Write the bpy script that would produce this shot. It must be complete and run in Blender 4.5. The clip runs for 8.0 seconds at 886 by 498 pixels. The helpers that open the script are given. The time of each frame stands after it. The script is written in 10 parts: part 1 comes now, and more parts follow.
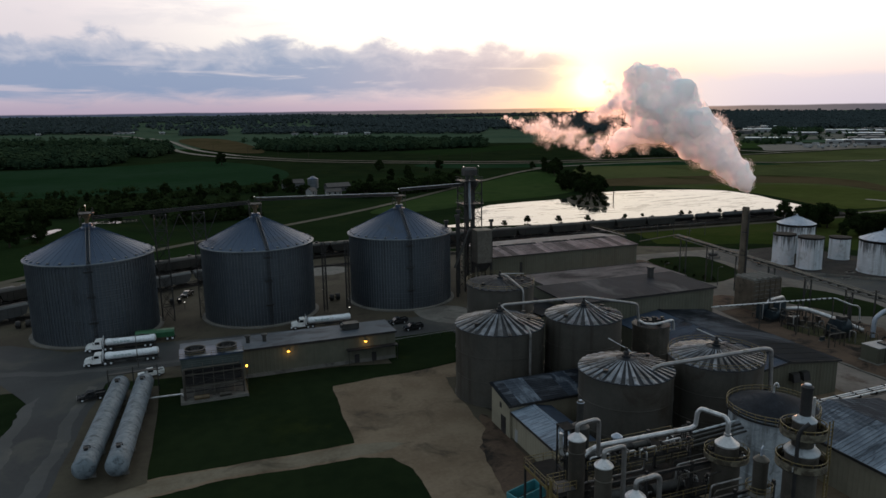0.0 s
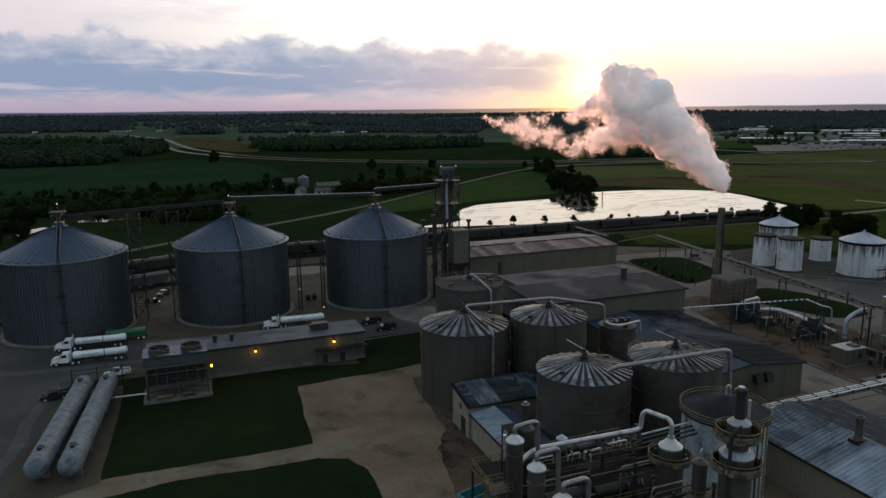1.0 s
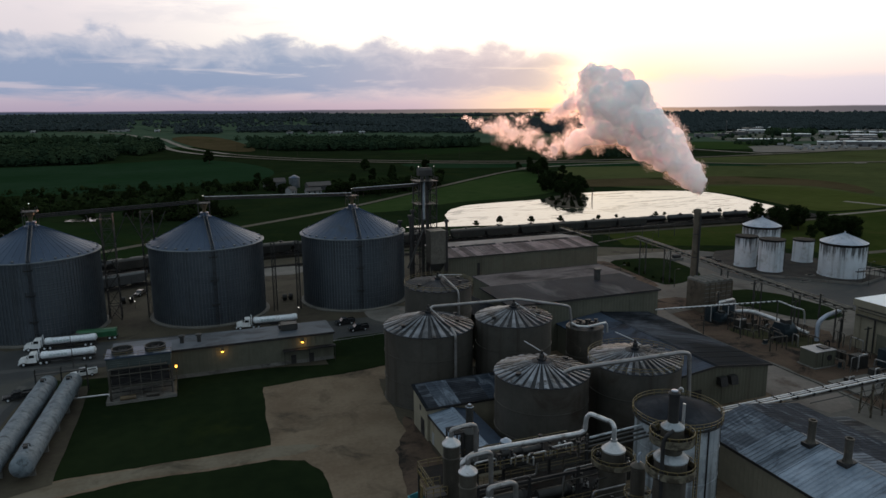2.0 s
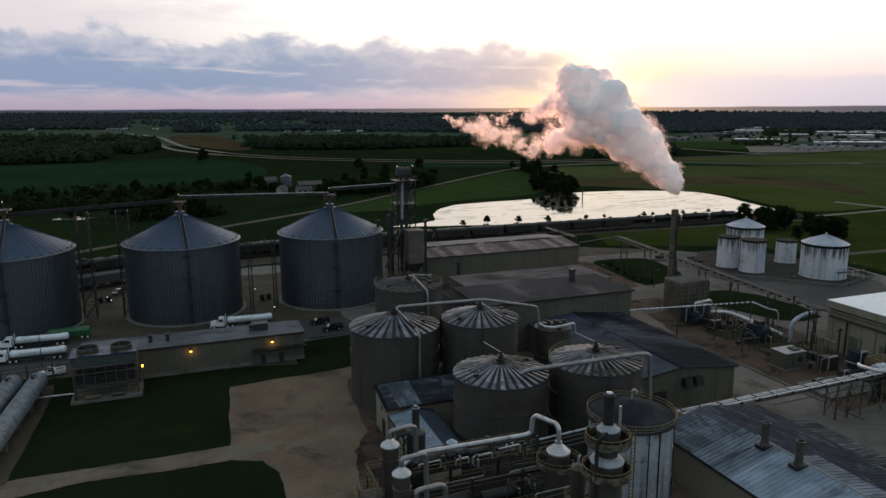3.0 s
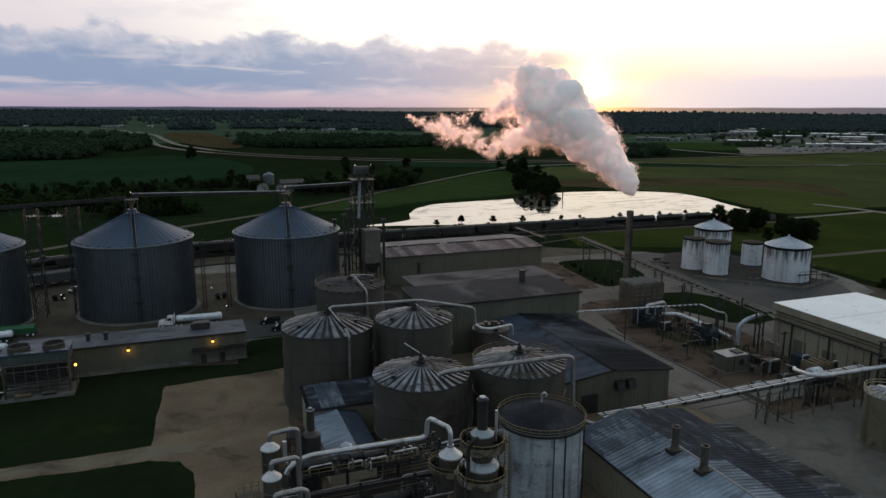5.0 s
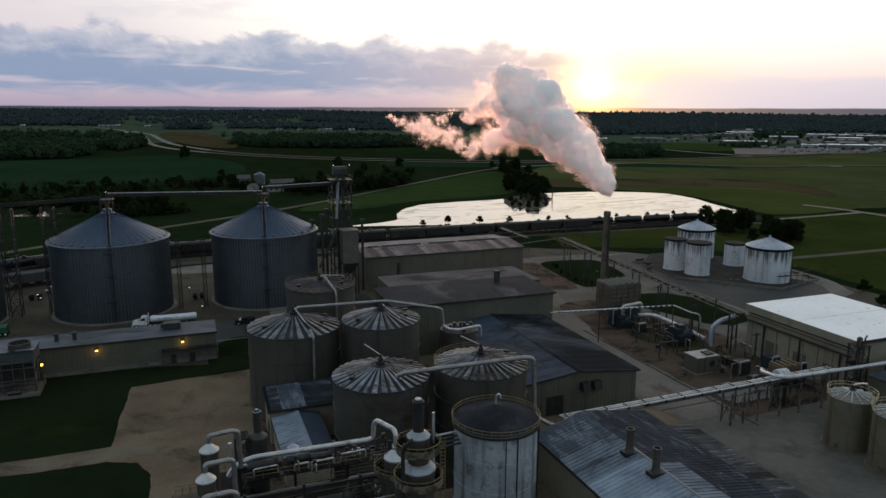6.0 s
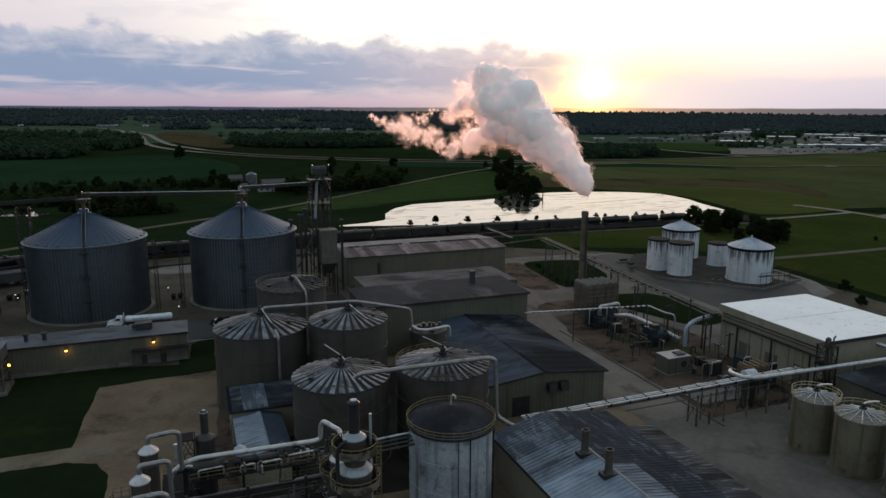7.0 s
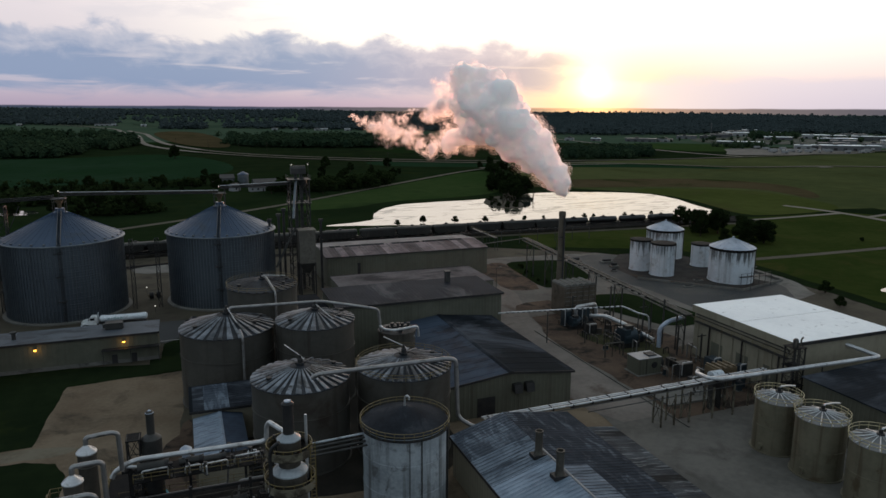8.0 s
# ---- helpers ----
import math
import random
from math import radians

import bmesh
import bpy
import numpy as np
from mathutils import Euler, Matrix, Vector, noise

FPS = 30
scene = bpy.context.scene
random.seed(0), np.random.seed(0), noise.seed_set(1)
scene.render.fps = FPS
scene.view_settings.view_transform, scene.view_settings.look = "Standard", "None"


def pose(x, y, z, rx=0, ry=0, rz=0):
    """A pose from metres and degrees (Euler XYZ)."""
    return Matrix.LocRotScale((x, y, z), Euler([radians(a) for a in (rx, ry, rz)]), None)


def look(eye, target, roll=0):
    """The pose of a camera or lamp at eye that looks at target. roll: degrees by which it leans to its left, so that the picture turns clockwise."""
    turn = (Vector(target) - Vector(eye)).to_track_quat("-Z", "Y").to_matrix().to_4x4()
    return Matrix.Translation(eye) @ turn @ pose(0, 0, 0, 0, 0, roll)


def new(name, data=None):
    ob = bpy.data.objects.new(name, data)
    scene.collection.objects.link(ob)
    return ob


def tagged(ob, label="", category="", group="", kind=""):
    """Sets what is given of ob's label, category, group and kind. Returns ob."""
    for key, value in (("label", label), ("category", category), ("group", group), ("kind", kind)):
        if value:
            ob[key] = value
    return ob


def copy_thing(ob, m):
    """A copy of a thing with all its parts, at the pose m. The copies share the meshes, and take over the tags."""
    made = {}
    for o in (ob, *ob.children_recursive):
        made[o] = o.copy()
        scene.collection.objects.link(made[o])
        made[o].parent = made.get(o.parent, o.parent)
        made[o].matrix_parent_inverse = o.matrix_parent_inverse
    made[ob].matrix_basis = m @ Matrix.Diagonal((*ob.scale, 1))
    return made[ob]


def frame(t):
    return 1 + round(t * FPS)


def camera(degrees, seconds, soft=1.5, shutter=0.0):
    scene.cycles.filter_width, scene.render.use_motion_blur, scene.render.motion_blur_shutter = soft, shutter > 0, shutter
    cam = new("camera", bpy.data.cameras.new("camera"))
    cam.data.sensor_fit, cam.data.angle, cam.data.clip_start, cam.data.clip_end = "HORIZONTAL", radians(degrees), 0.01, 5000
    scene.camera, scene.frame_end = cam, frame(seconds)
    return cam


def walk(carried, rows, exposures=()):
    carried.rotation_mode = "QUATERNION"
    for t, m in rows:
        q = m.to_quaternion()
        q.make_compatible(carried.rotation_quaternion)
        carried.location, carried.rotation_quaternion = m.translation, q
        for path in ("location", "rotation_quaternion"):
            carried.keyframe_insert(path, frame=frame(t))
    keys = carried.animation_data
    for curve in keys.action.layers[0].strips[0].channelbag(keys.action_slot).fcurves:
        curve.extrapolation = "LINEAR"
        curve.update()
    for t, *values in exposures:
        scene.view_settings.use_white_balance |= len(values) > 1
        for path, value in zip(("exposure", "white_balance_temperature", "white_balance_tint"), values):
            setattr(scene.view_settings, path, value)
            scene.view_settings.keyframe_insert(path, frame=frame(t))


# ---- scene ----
cam = camera(64.8, 8.0)
PATH = [
    (0, (0.56, 1.173, 58.756), (1.246, 3.011, 58.37), -0.8),
    (0.5, (3.946, 0.113, 58.754), (4.633, 1.951, 58.367), -0.7),
    (1, (7.505, -0.945, 58.754), (8.193, 0.893, 58.366), -0.6),
    (1.5, (11.138, -1.979, 58.749), (11.825, -0.141, 58.361), -0.5),
    (2.8, (20.218, -4.694, 58.794), (20.904, -2.856, 58.405), -0.4),
    (3, (21.547, -5.087, 58.794), (22.232, -3.249, 58.404), -0.3),
    (3.5, (24.772, -6.06, 58.796), (25.458, -4.223, 58.405), -0.2),
    (4, (28.055, -6.992, 58.8), (28.742, -5.155, 58.409), -0.1),
    (4.5, (31.315, -7.887, 58.79), (32.001, -6.05, 58.398), -0.0),
    (6, (40.988, -10.676, 58.812), (41.676, -8.84, 58.42), 0.2),
    (6.5, (44.259, -11.609, 58.772), (44.947, -9.772, 58.38), 0.2),
    (7, (47.496, -12.588, 58.741), (48.183, -10.751, 58.349), 0.2),
    (7.5, (50.736, -13.587, 58.736), (51.423, -11.75, 58.344), 0.3),
    (8, (54.022, -14.593, 58.722), (54.708, -12.756, 58.33), 0.3),
]
walk(cam, [(t, look(eye, target, roll)) for t, eye, target, roll in PATH])

# ---- sky, sun and exposure ----
HEADING = radians(20.5)          # middle of the view, clockwise from +y
SUN_DIR = Vector((0.5348, 0.8443, 0.0335)).normalized()


class Nodes:
    """Small helper to chain shader nodes."""

    def __init__(self, tree):
        self.tree = tree
        tree.nodes.clear()

    def add(self, kind, **settings):
        node = self.tree.nodes.new(kind)
        for key, value in settings.items():
            if key == "operation":
                node.operation = value
            elif key == "sky_type":
                node.sky_type = value
            elif key == "blend_type":
                node.blend_type = value
            elif key == "data_type":
                node.data_type = value
            elif key == "wave_type":
                node.wave_type = value
            elif key == "bands_direction":
                node.bands_direction = value
            elif key == "feature":
                node.feature = value
        return node

    def link(self, a, b):
        if isinstance(a, (int, float, tuple)):
            b.default_value = a
        else:
            self.tree.links.new(a, b)

    def math(self, op, a, b=0.0, c=0.0):
        n = self.add("ShaderNodeMath", operation=op)
        self.link(a, n.inputs[0]), self.link(b, n.inputs[1]), self.link(c, n.inputs[2])
        return n.outputs[0]

    def step(self, value, lo, hi):
        n = self.add("ShaderNodeMapRange")
        n.interpolation_type = "SMOOTHSTEP"
        self.link(value, n.inputs["Value"])
        self.link(lo, n.inputs["From Min"]), self.link(hi, n.inputs["From Max"])
        return n.outputs["Result"]

    def mix(self, f, a, b, blend="MIX"):
        n = self.add("ShaderNodeMix", data_type="RGBA", blend_type=blend)
        self.link(f, n.inputs[0]), self.link(a, n.inputs[6]), self.link(b, n.inputs[7])
        return n.outputs[2]

    def noise(self, vector, scale, detail=4.0, rough=0.55, distort=0.0):
        n = self.add("ShaderNodeTexNoise")
        self.link(vector, n.inputs["Vector"])
        n.inputs["Scale"].default_value, n.inputs["Detail"].default_value = scale, detail
        n.inputs["Roughness"].default_value, n.inputs["Distortion"].default_value = rough, distort
        return n.outputs["Fac"]


def rgb(r, g, b):
    return (r, g, b, 1.0)


world = bpy.data.worlds.new("dusk_sky")
world.use_nodes = True
scene.world = world
w = Nodes(world.node_tree)
gen = w.add("ShaderNodeTexCoord").outputs["Generated"]
sep = w.add("ShaderNodeSeparateXYZ")
w.link(gen, sep.inputs[0])
gx, gy, gz = sep.outputs
ca, sa = math.cos(HEADING), math.sin(HEADING)
ax = w.math("SUBTRACT", w.math("MULTIPLY", gx, ca), w.math("MULTIPLY", gy, sa))
ay = w.math("ADD", w.math("MULTIPLY", gx, sa), w.math("MULTIPLY", gy, ca))
az = w.math("MULTIPLY", w.math("ARCTAN2", ax, ay), 57.2958)       # degrees right of the heading
el = w.math("MULTIPLY", w.math("ARCSINE", gz), 57.2958)           # degrees above the horizon
sky = w.add("ShaderNodeTexSky", sky_type="NISHITA")
sky.sun_disc, sky.sun_elevation, sky.sun_rotation = False, radians(0.3), math.atan2(SUN_DIR.x, SUN_DIR.y)
sky.air_density, sky.dust_density = 1.4, 2.0
sun_dot = w.add("ShaderNodeVectorMath", operation="DOT_PRODUCT")
w.link(gen, sun_dot.inputs[0])
sun_dot.inputs[1].default_value = SUN_DIR
off_sun = w.math("MULTIPLY", w.math("ARCCOSINE", w.math("MINIMUM", sun_dot.outputs["Value"], 1.0)), 57.2958)
# thin high haze: white overhead of the horizon, mauve along it, blue-grey away from the sun
low = w.mix(w.step(el, 0.0, 2.6), rgb(0.50, 0.39, 0.49), rgb(0.90, 0.74, 0.72))
low = w.mix(w.step(el, 1.5, 5.5), low, rgb(1.12, 1.05, 0.95))
warm = w.step(off_sun, 15.0, 2.0)
low = w.mix(w.math("MULTIPLY", warm, w.step(el, 6.0, 0.3)), low, rgb(1.05, 0.72, 0.48))
low = w.mix(w.math("MULTIPLY", w.step(az, -6.0, -30.0), 0.8), low, w.mix(w.step(el, 0.0, 3.0), rgb(0.43, 0.36, 0.47), rgb(0.66, 0.60, 0.67)))
# cloud bank: heaped upper edge, soft flat base, pale breaks inside
def coords(kx, ky):
    c = w.add("ShaderNodeCombineXYZ")
    w.link(w.math("MULTIPLY", az, kx), c.inputs[0])
    w.link(w.math("MULTIPLY", el, ky), c.inputs[1])
    return c.outputs[0]


heap = w.noise(coords(0.13, 0.22), 1.0, 2.0, 0.5)
lumps = w.noise(coords(0.34, 0.62), 1.0, 7.0, 0.58, 0.35)
fine = w.noise(coords(0.22, 0.95), 1.0, 9.0, 0.62, 0.5)
lanes = w.noise(coords(0.075, 0.85), 1.0, 5.0, 0.55, 0.4)
crown = w.math("SUBTRACT", 5.75, w.math("MULTIPLY", w.step(az, -14.0, 14.0), 1.35))
crown = w.math("ADD", crown, w.math("ADD", w.math("MULTIPLY", w.math("SUBTRACT", heap, 0.5), 4.2), w.math("MULTIPLY", w.math("SUBTRACT", lumps, 0.5), 3.6)))
depth = w.math("SUBTRACT", crown, el)
base_ = w.step(w.math("ADD", el, w.math("MULTIPLY", w.math("SUBTRACT", fine, 0.5), 2.2)), 0.6, 2.1)
ends = w.step(w.math("ADD", az, w.math("MULTIPLY", w.math("SUBTRACT", fine, 0.5), 9.0)), 12.5, 8.0)
cover = w.math("MULTIPLY", w.math("MULTIPLY", w.step(depth, -0.10, 0.75), base_), ends)
breaks = w.math("MULTIPLY", w.step(lanes, 0.54, 0.68), w.step(el, 4.6, 3.2))
cover = w.math("MULTIPLY", cover, w.math("SUBTRACT", 1.0, w.math("MULTIPLY", breaks, 0.62)))
shade = w.mix(w.step(w.math("ADD", depth, w.math("MULTIPLY", w.math("SUBTRACT", lumps, 0.5), 2.6)), 0.2, 2.6), rgb(0.50, 0.52, 0.62), rgb(0.225, 0.315, 0.485))
shade = w.mix(w.step(az, -12.0, 8.0), shade, w.mix(w.step(depth, 0.2, 2.0), rgb(0.62, 0.54, 0.60), rgb(0.37, 0.35, 0.46)))
lowc = w.mix(w.math("MULTIPLY", cover, 0.88), low, shade)
# thin grey veils high on the left
veil = w.math("MULTIPLY", w.step(w.math("ADD", w.math("MULTIPLY", fine, 0.6), w.math("MULTIPLY", heap, 0.6)), 0.56, 0.76), w.math("MULTIPLY", w.step(el, 5.5, 7.5), w.step(az, 6.0, -12.0)))
lowc = w.mix(w.math("MULTIPLY", veil, 0.55), lowc, rgb(0.62, 0.61, 0.67))
# soft bank low on the right
right = w.math("MULTIPLY", w.step(az, 9.0, 17.0), w.step(w.math("ADD", el, w.math("MULTIPLY", fine, 1.6)), 3.6, 2.6))
lowc = w.mix(w.math("MULTIPLY", right, 0.75), lowc, rgb(0.70, 0.66, 0.75))
# hazy blue hills on the horizon
ridge = w.add("ShaderNodeCombineXYZ")
w.link(w.math("MULTIPLY", az, 0.12), ridge.inputs[0])
crest = w.math("MULTIPLY", w.noise(ridge.outputs[0], 1.0, 5.0, 0.55), 0.22)
hills = w.step(w.math("SUBTRACT", el, crest), 0.10, -0.02)
lowc = w.mix(w.math("MULTIPLY", hills, 0.97), lowc, w.mix(w.step(off_sun, 14.0, 4.0), rgb(0.040, 0.056, 0.092), rgb(0.26, 0.15, 0.15)))
# glow of the sun through haze
lowc = w.mix(w.math("MULTIPLY", w.math("MULTIPLY", w.step(off_sun, 6.0, 1.0), w.step(el, 1.5, 0.3)), 0.55), lowc, rgb(0.95, 0.42, 0.22))
glow = w.math("POWER", 2.71828, w.math("MULTIPLY", off_sun, -1.1))
lowc = w.mix(1.0, lowc, w.mix(glow, rgb(0, 0, 0), rgb(5.0, 3.3, 1.1)), "ADD")
glow2 = w.math("POWER", 2.71828, w.math("MULTIPLY", off_sun, -0.22))
lowc = w.mix(1.0, lowc, w.mix(glow2, rgb(0, 0, 0), rgb(0.50, 0.34, 0.08)), "ADD")
lowc = w.mix(1.0, lowc, w.mix(w.step(off_sun, 30.0, 9.0), rgb(0, 0, 0), rgb(0.13, 0.085, 0.055)), "ADD")
# the dome above: broken grey cloud over the clear sky
dome_n = w.noise(gen, 2.2, 5.0, 0.6)
dome = w.mix(w.step(dome_n, 0.35, 0.7), rgb(0.255, 0.335, 0.405), rgb(0.465, 0.54, 0.565))
scaled = w.mix(1.0, sky.outputs[0], rgb(0.06, 0.06, 0.06), "MULTIPLY")
dome = w.mix(1.0, dome, scaled, "ADD")
lowc = w.mix(w.step(off_sun, 45.0, 100.0), lowc, rgb(0.45, 0.555, 0.645))
west = w.math("MULTIPLY", w.step(off_sun, 60.0, 14.0), w.step(el, 4.0, 12.0))
full = w.mix(w.step(el, 14.0, 38.0), lowc, dome)
full = w.mix(1.0, full, w.mix(west, rgb(0, 0, 0), rgb(0.5, 0.42, 0.36)), "ADD")
full = w.mix(w.step(el, -0.3, -1.2), full, rgb(0.02, 0.025, 0.03))
back = w.add("ShaderNodeBackground")
w.link(full, back.inputs["Color"])
back.inputs["Strength"].default_value = 1.0
w.link(back.outputs[0], w.add("ShaderNodeOutputWorld").inputs["Surface"])

sun = new("sun", bpy.data.lights.new("sun", "SUN"))
sun.data.energy, sun.data.angle, sun.data.color = 9.0, radians(0.4), (1.0, 0.48, 0.29)
sun.matrix_world = look((0, 0, 300), Vector((0, 0, 300)) - Vector((SUN_DIR.x, SUN_DIR.y, math.tan(radians(0.17)))) * 10)   # the sun sits on the far hills

# ---- materials ----
def surface(name, c1, c2, scale, rough=0.7, metal=0.0, bump=0.15, bump_scale=None, stain=None, stain_scale=0.15, stain_cut=(0.52, 0.72), stretch=(1.0, 1.0, 1.0),
            wave=None, streaks=None, drip=None, patches=None, coat=0.0, rand=0.0, rough_var=0.12, spec=0.5):
    """A procedural surface in world metres: two tones at two scales, stains, ribs (wave: axis, period, height) and vertical streaks."""
    m = bpy.data.materials.new(name)
    m.use_nodes = True
    n = Nodes(m.node_tree)
    pos = n.add("ShaderNodeNewGeometry").outputs["Position"]
    big = n.noise(pos, scale, 3.0)
    small = n.noise(pos, scale * 11.0, 4.0)
    colour = n.mix(n.step(n.math("ADD", n.math("MULTIPLY", big, 0.65), n.math("MULTIPLY", small, 0.35)), 0.34, 0.66), rgb(*c1), rgb(*c2))
    if patches:
        cell = n.add("ShaderNodeTexVoronoi")
        n.link(pos, cell.inputs["Vector"])
        cell.inputs["Scale"].default_value = patches[1]
        bw = n.add("ShaderNodeRGBToBW")
        n.link(cell.outputs["Color"], bw.inputs[0])
        colour = n.mix(n.math("MULTIPLY", n.step(bw.outputs[0], 0.3, 0.7), patches[2]), colour, rgb(*patches[0]))
    if stain:
        spread = n.add("ShaderNodeVectorMath", operation="MULTIPLY")
        n.link(pos, spread.inputs[0])
        spread.inputs[1].default_value = stretch
        s = n.noise(spread.outputs[0], stain_scale, 6.0, 0.65, 0.6)
        colour = n.mix(n.step(s, *stain_cut), colour, rgb(*stain))
    if streaks:
        squash = n.add("ShaderNodeVectorMath", operation="MULTIPLY")
        n.link(pos, squash.inputs[0])
        squash.inputs[1].default_value = (1.0, 1.0, 0.05)
        s = n.noise(squash.outputs[0], streaks[1], 5.0, 0.6)
        colour = n.mix(n.math("MULTIPLY", n.step(s, 0.50, 0.72), streaks[2]), colour, rgb(*streaks[0]))
    if drip:
        squash = n.add("ShaderNodeVectorMath", operation="MULTIPLY")
        n.link(pos, squash.inputs[0])
        squash.inputs[1].default_value = (1.0, 1.0, 0.06)
        tall = n.add("ShaderNodeSeparateXYZ")
        n.link(pos, tall.inputs[0])
        s = n.math("ADD", n.noise(squash.outputs[0], 1.1, 5.0, 0.7), n.math("MULTIPLY", n.step(tall.outputs[2], drip[1], drip[2]), 0.26))
        colour = n.mix(n.math("MULTIPLY", n.step(s, 0.62, 0.80), drip[3]), colour, rgb(*drip[0]))
    if rand:
        info = n.add("ShaderNodeObjectInfo").outputs["Random"]
        f = n.math("ADD", 1.0 - rand, n.math("MULTIPLY", info, 2 * rand))
        comb = n.add("ShaderNodeCombineColor")
        for i in range(3):
            n.link(f, comb.inputs[i])
        colour = n.mix(1.0, colour, comb.outputs[0], "MULTIPLY")
    bsdf = n.add("ShaderNodeBsdfPrincipled")
    n.link(colour, bsdf.inputs["Base Color"])
    n.link(n.math("ADD", rough - rough_var, n.math("MULTIPLY", small, 2 * rough_var)), bsdf.inputs["Roughness"])
    bsdf.inputs["Metallic"].default_value = metal
    bsdf.inputs["Specular IOR Level"].default_value = spec
    bsdf.inputs["Coat Weight"].default_value = coat
    height = n.noise(pos, bump_scale or scale * 25, 5.0)
    if wave:
        axis, period, tall = wave
        xyz = n.add("ShaderNodeSeparateXYZ")
        n.link(pos, xyz.inputs[0])
        s = n.math("SINE", n.math("MULTIPLY", xyz.outputs["xyz".index(axis)], 2 * math.pi / period))
        height = n.math("ADD", n.math("MULTIPLY", height, 0.3), n.math("MULTIPLY", n.step(s, 0.2, 0.95), tall))
    b = n.add("ShaderNodeBump")
    b.inputs["Strength"].default_value, b.inputs["Distance"].default_value = bump, 0.1
    n.link(height, b.inputs["Height"])
    n.link(b.outputs[0], bsdf.inputs["Normal"])
    n.link(bsdf.outputs[0], n.add("ShaderNodeOutputMaterial").inputs["Surface"])
    return m


def glowing(name, colour, strength):
    m = bpy.data.materials.new(name)
    m.use_nodes = True
    n = Nodes(m.node_tree)
    e = n.add("ShaderNodeEmission")
    e.inputs[0].default_value, e.inputs[1].default_value = rgb(*colour), strength
    n.link(e.outputs[0], n.add("ShaderNodeOutputMaterial").inputs["Surface"])
    return m


galv = surface("galvanised_steel", (0.053, 0.064, 0.080), (0.081, 0.095, 0.111), 0.08, 0.45, 0.6, 0.2, 6, stain=(0.041, 0.046, 0.050), stain_scale=0.06, streaks=((0.034, 0.035, 0.037), 0.5, 0.6), wave=("z", 0.7, 1.0))
galv_roof = surface("galvanised_roof", (0.036, 0.056, 0.095), (0.056, 0.083, 0.134), 0.07, 0.40, 0.75, 0.15, 3, stain=(0.047, 0.056, 0.072), stain_scale=0.09)
galv_rib = surface("galvanised_rib", (0.100, 0.112, 0.131), (0.155, 0.172, 0.188), 0.4, 0.45, 0.7, 0.1)
tank_wall = surface("weathered_tank_steel", (0.045, 0.042, 0.036), (0.074, 0.067, 0.058), 0.12, 0.62, 0.25, 0.2, 4, stain=(0.034, 0.024, 0.017), stain_scale=0.12, streaks=((0.029, 0.022, 0.016), 0.55, 0.8))
tank_roof = surface("weathered_tank_roof", (0.015, 0.017, 0.020), (0.032, 0.035, 0.043), 0.5, 0.6, 0.1, 0.2, 5, stain=(0.011, 0.010, 0.009), stain_scale=0.35, spec=0.15)
tank_rib = surface("sheen_pale_roof_rib", (0.049, 0.057, 0.069), (0.158, 0.175, 0.203), 0.5, 0.38, 0.35, 0.1, stain=(0.018, 0.019, 0.021), stain_scale=0.34, stain_cut=(0.48, 0.62), rand=0.6, spec=0.4)
steel_light = surface("pale_steel_shell", (0.250, 0.276, 0.302), (0.400, 0.432, 0.465), 0.2, 0.45, 0.1, 0.2, 3, stain=(0.140, 0.146, 0.150), stain_scale=0.5, streaks=((0.070, 0.071, 0.070), 0.55, 0.85))
pipe_metal = surface("insulated_pipe_cladding", (0.424, 0.424, 0.438), (0.587, 0.587, 0.601), 0.6, 0.38, 0.65, 0.12, 8, stain=(0.202, 0.181, 0.164), stain_scale=0.7)
pipe_dull = surface("dulled_pipe_cladding", (0.225, 0.215, 0.215), (0.312, 0.302, 0.300), 0.6, 0.38, 0.65, 0.12, 8, stain=(0.135, 0.121, 0.109), stain_scale=0.7)
dark_steel = surface("dark_steel", (0.019, 0.019, 0.021), (0.042, 0.038, 0.037), 0.6, 0.6, 0.5, 0.2)
mid_steel = surface("grey_structural_steel", (0.033, 0.032, 0.031), (0.056, 0.054, 0.052), 0.5, 0.55, 0.5, 0.2)
brown_shell = surface("rust_browned_steel", (0.045, 0.039, 0.032), (0.085, 0.075, 0.062), 0.35, 0.55, 0.35, 0.2, 3, stain=(0.14, 0.115, 0.085), stain_scale=0.5, stain_cut=(0.58, 0.74), streaks=((0.03, 0.025, 0.02), 0.8, 0.7))
rust_cream = surface("rust_stained_cream_paint", (0.095, 0.083, 0.058), (0.165, 0.145, 0.105), 0.9, 0.6, 0.0, 0.3, stain=(0.035, 0.026, 0.016), stain_scale=0.75, stain_cut=(0.44, 0.58))
# Shade among deck clutter is darkened into this colour; tank rims use it as grime.
grating_dark = surface("grimy_shaded_grating", (0.008, 0.008, 0.009), (0.018, 0.017, 0.017), 0.8, 0.8, 0.2, 0.3, 6, stain=(0.028, 0.022, 0.016), stain_scale=0.5, spec=0.1)
rack_steel = surface("weathered_rack_steel", (0.075, 0.066, 0.055), (0.13, 0.118, 0.10), 0.5, 0.6, 0.3, 0.2, stain=(0.05, 0.04, 0.03), stain_scale=0.5)
scrub = surface("weedy_brown_ground", (0.030, 0.032, 0.016), (0.058, 0.054, 0.030), 0.3, 0.95, 0.0, 0.6, 4, stain=(0.075, 0.052, 0.034), stain_scale=0.12, spec=0.05)
yellow = surface("yellow_safety_paint", (0.098, 0.070, 0.022), (0.150, 0.110, 0.036), 0.8, 0.5, 0.0, 0.1, stain=(0.058, 0.038, 0.021), stain_scale=0.9)
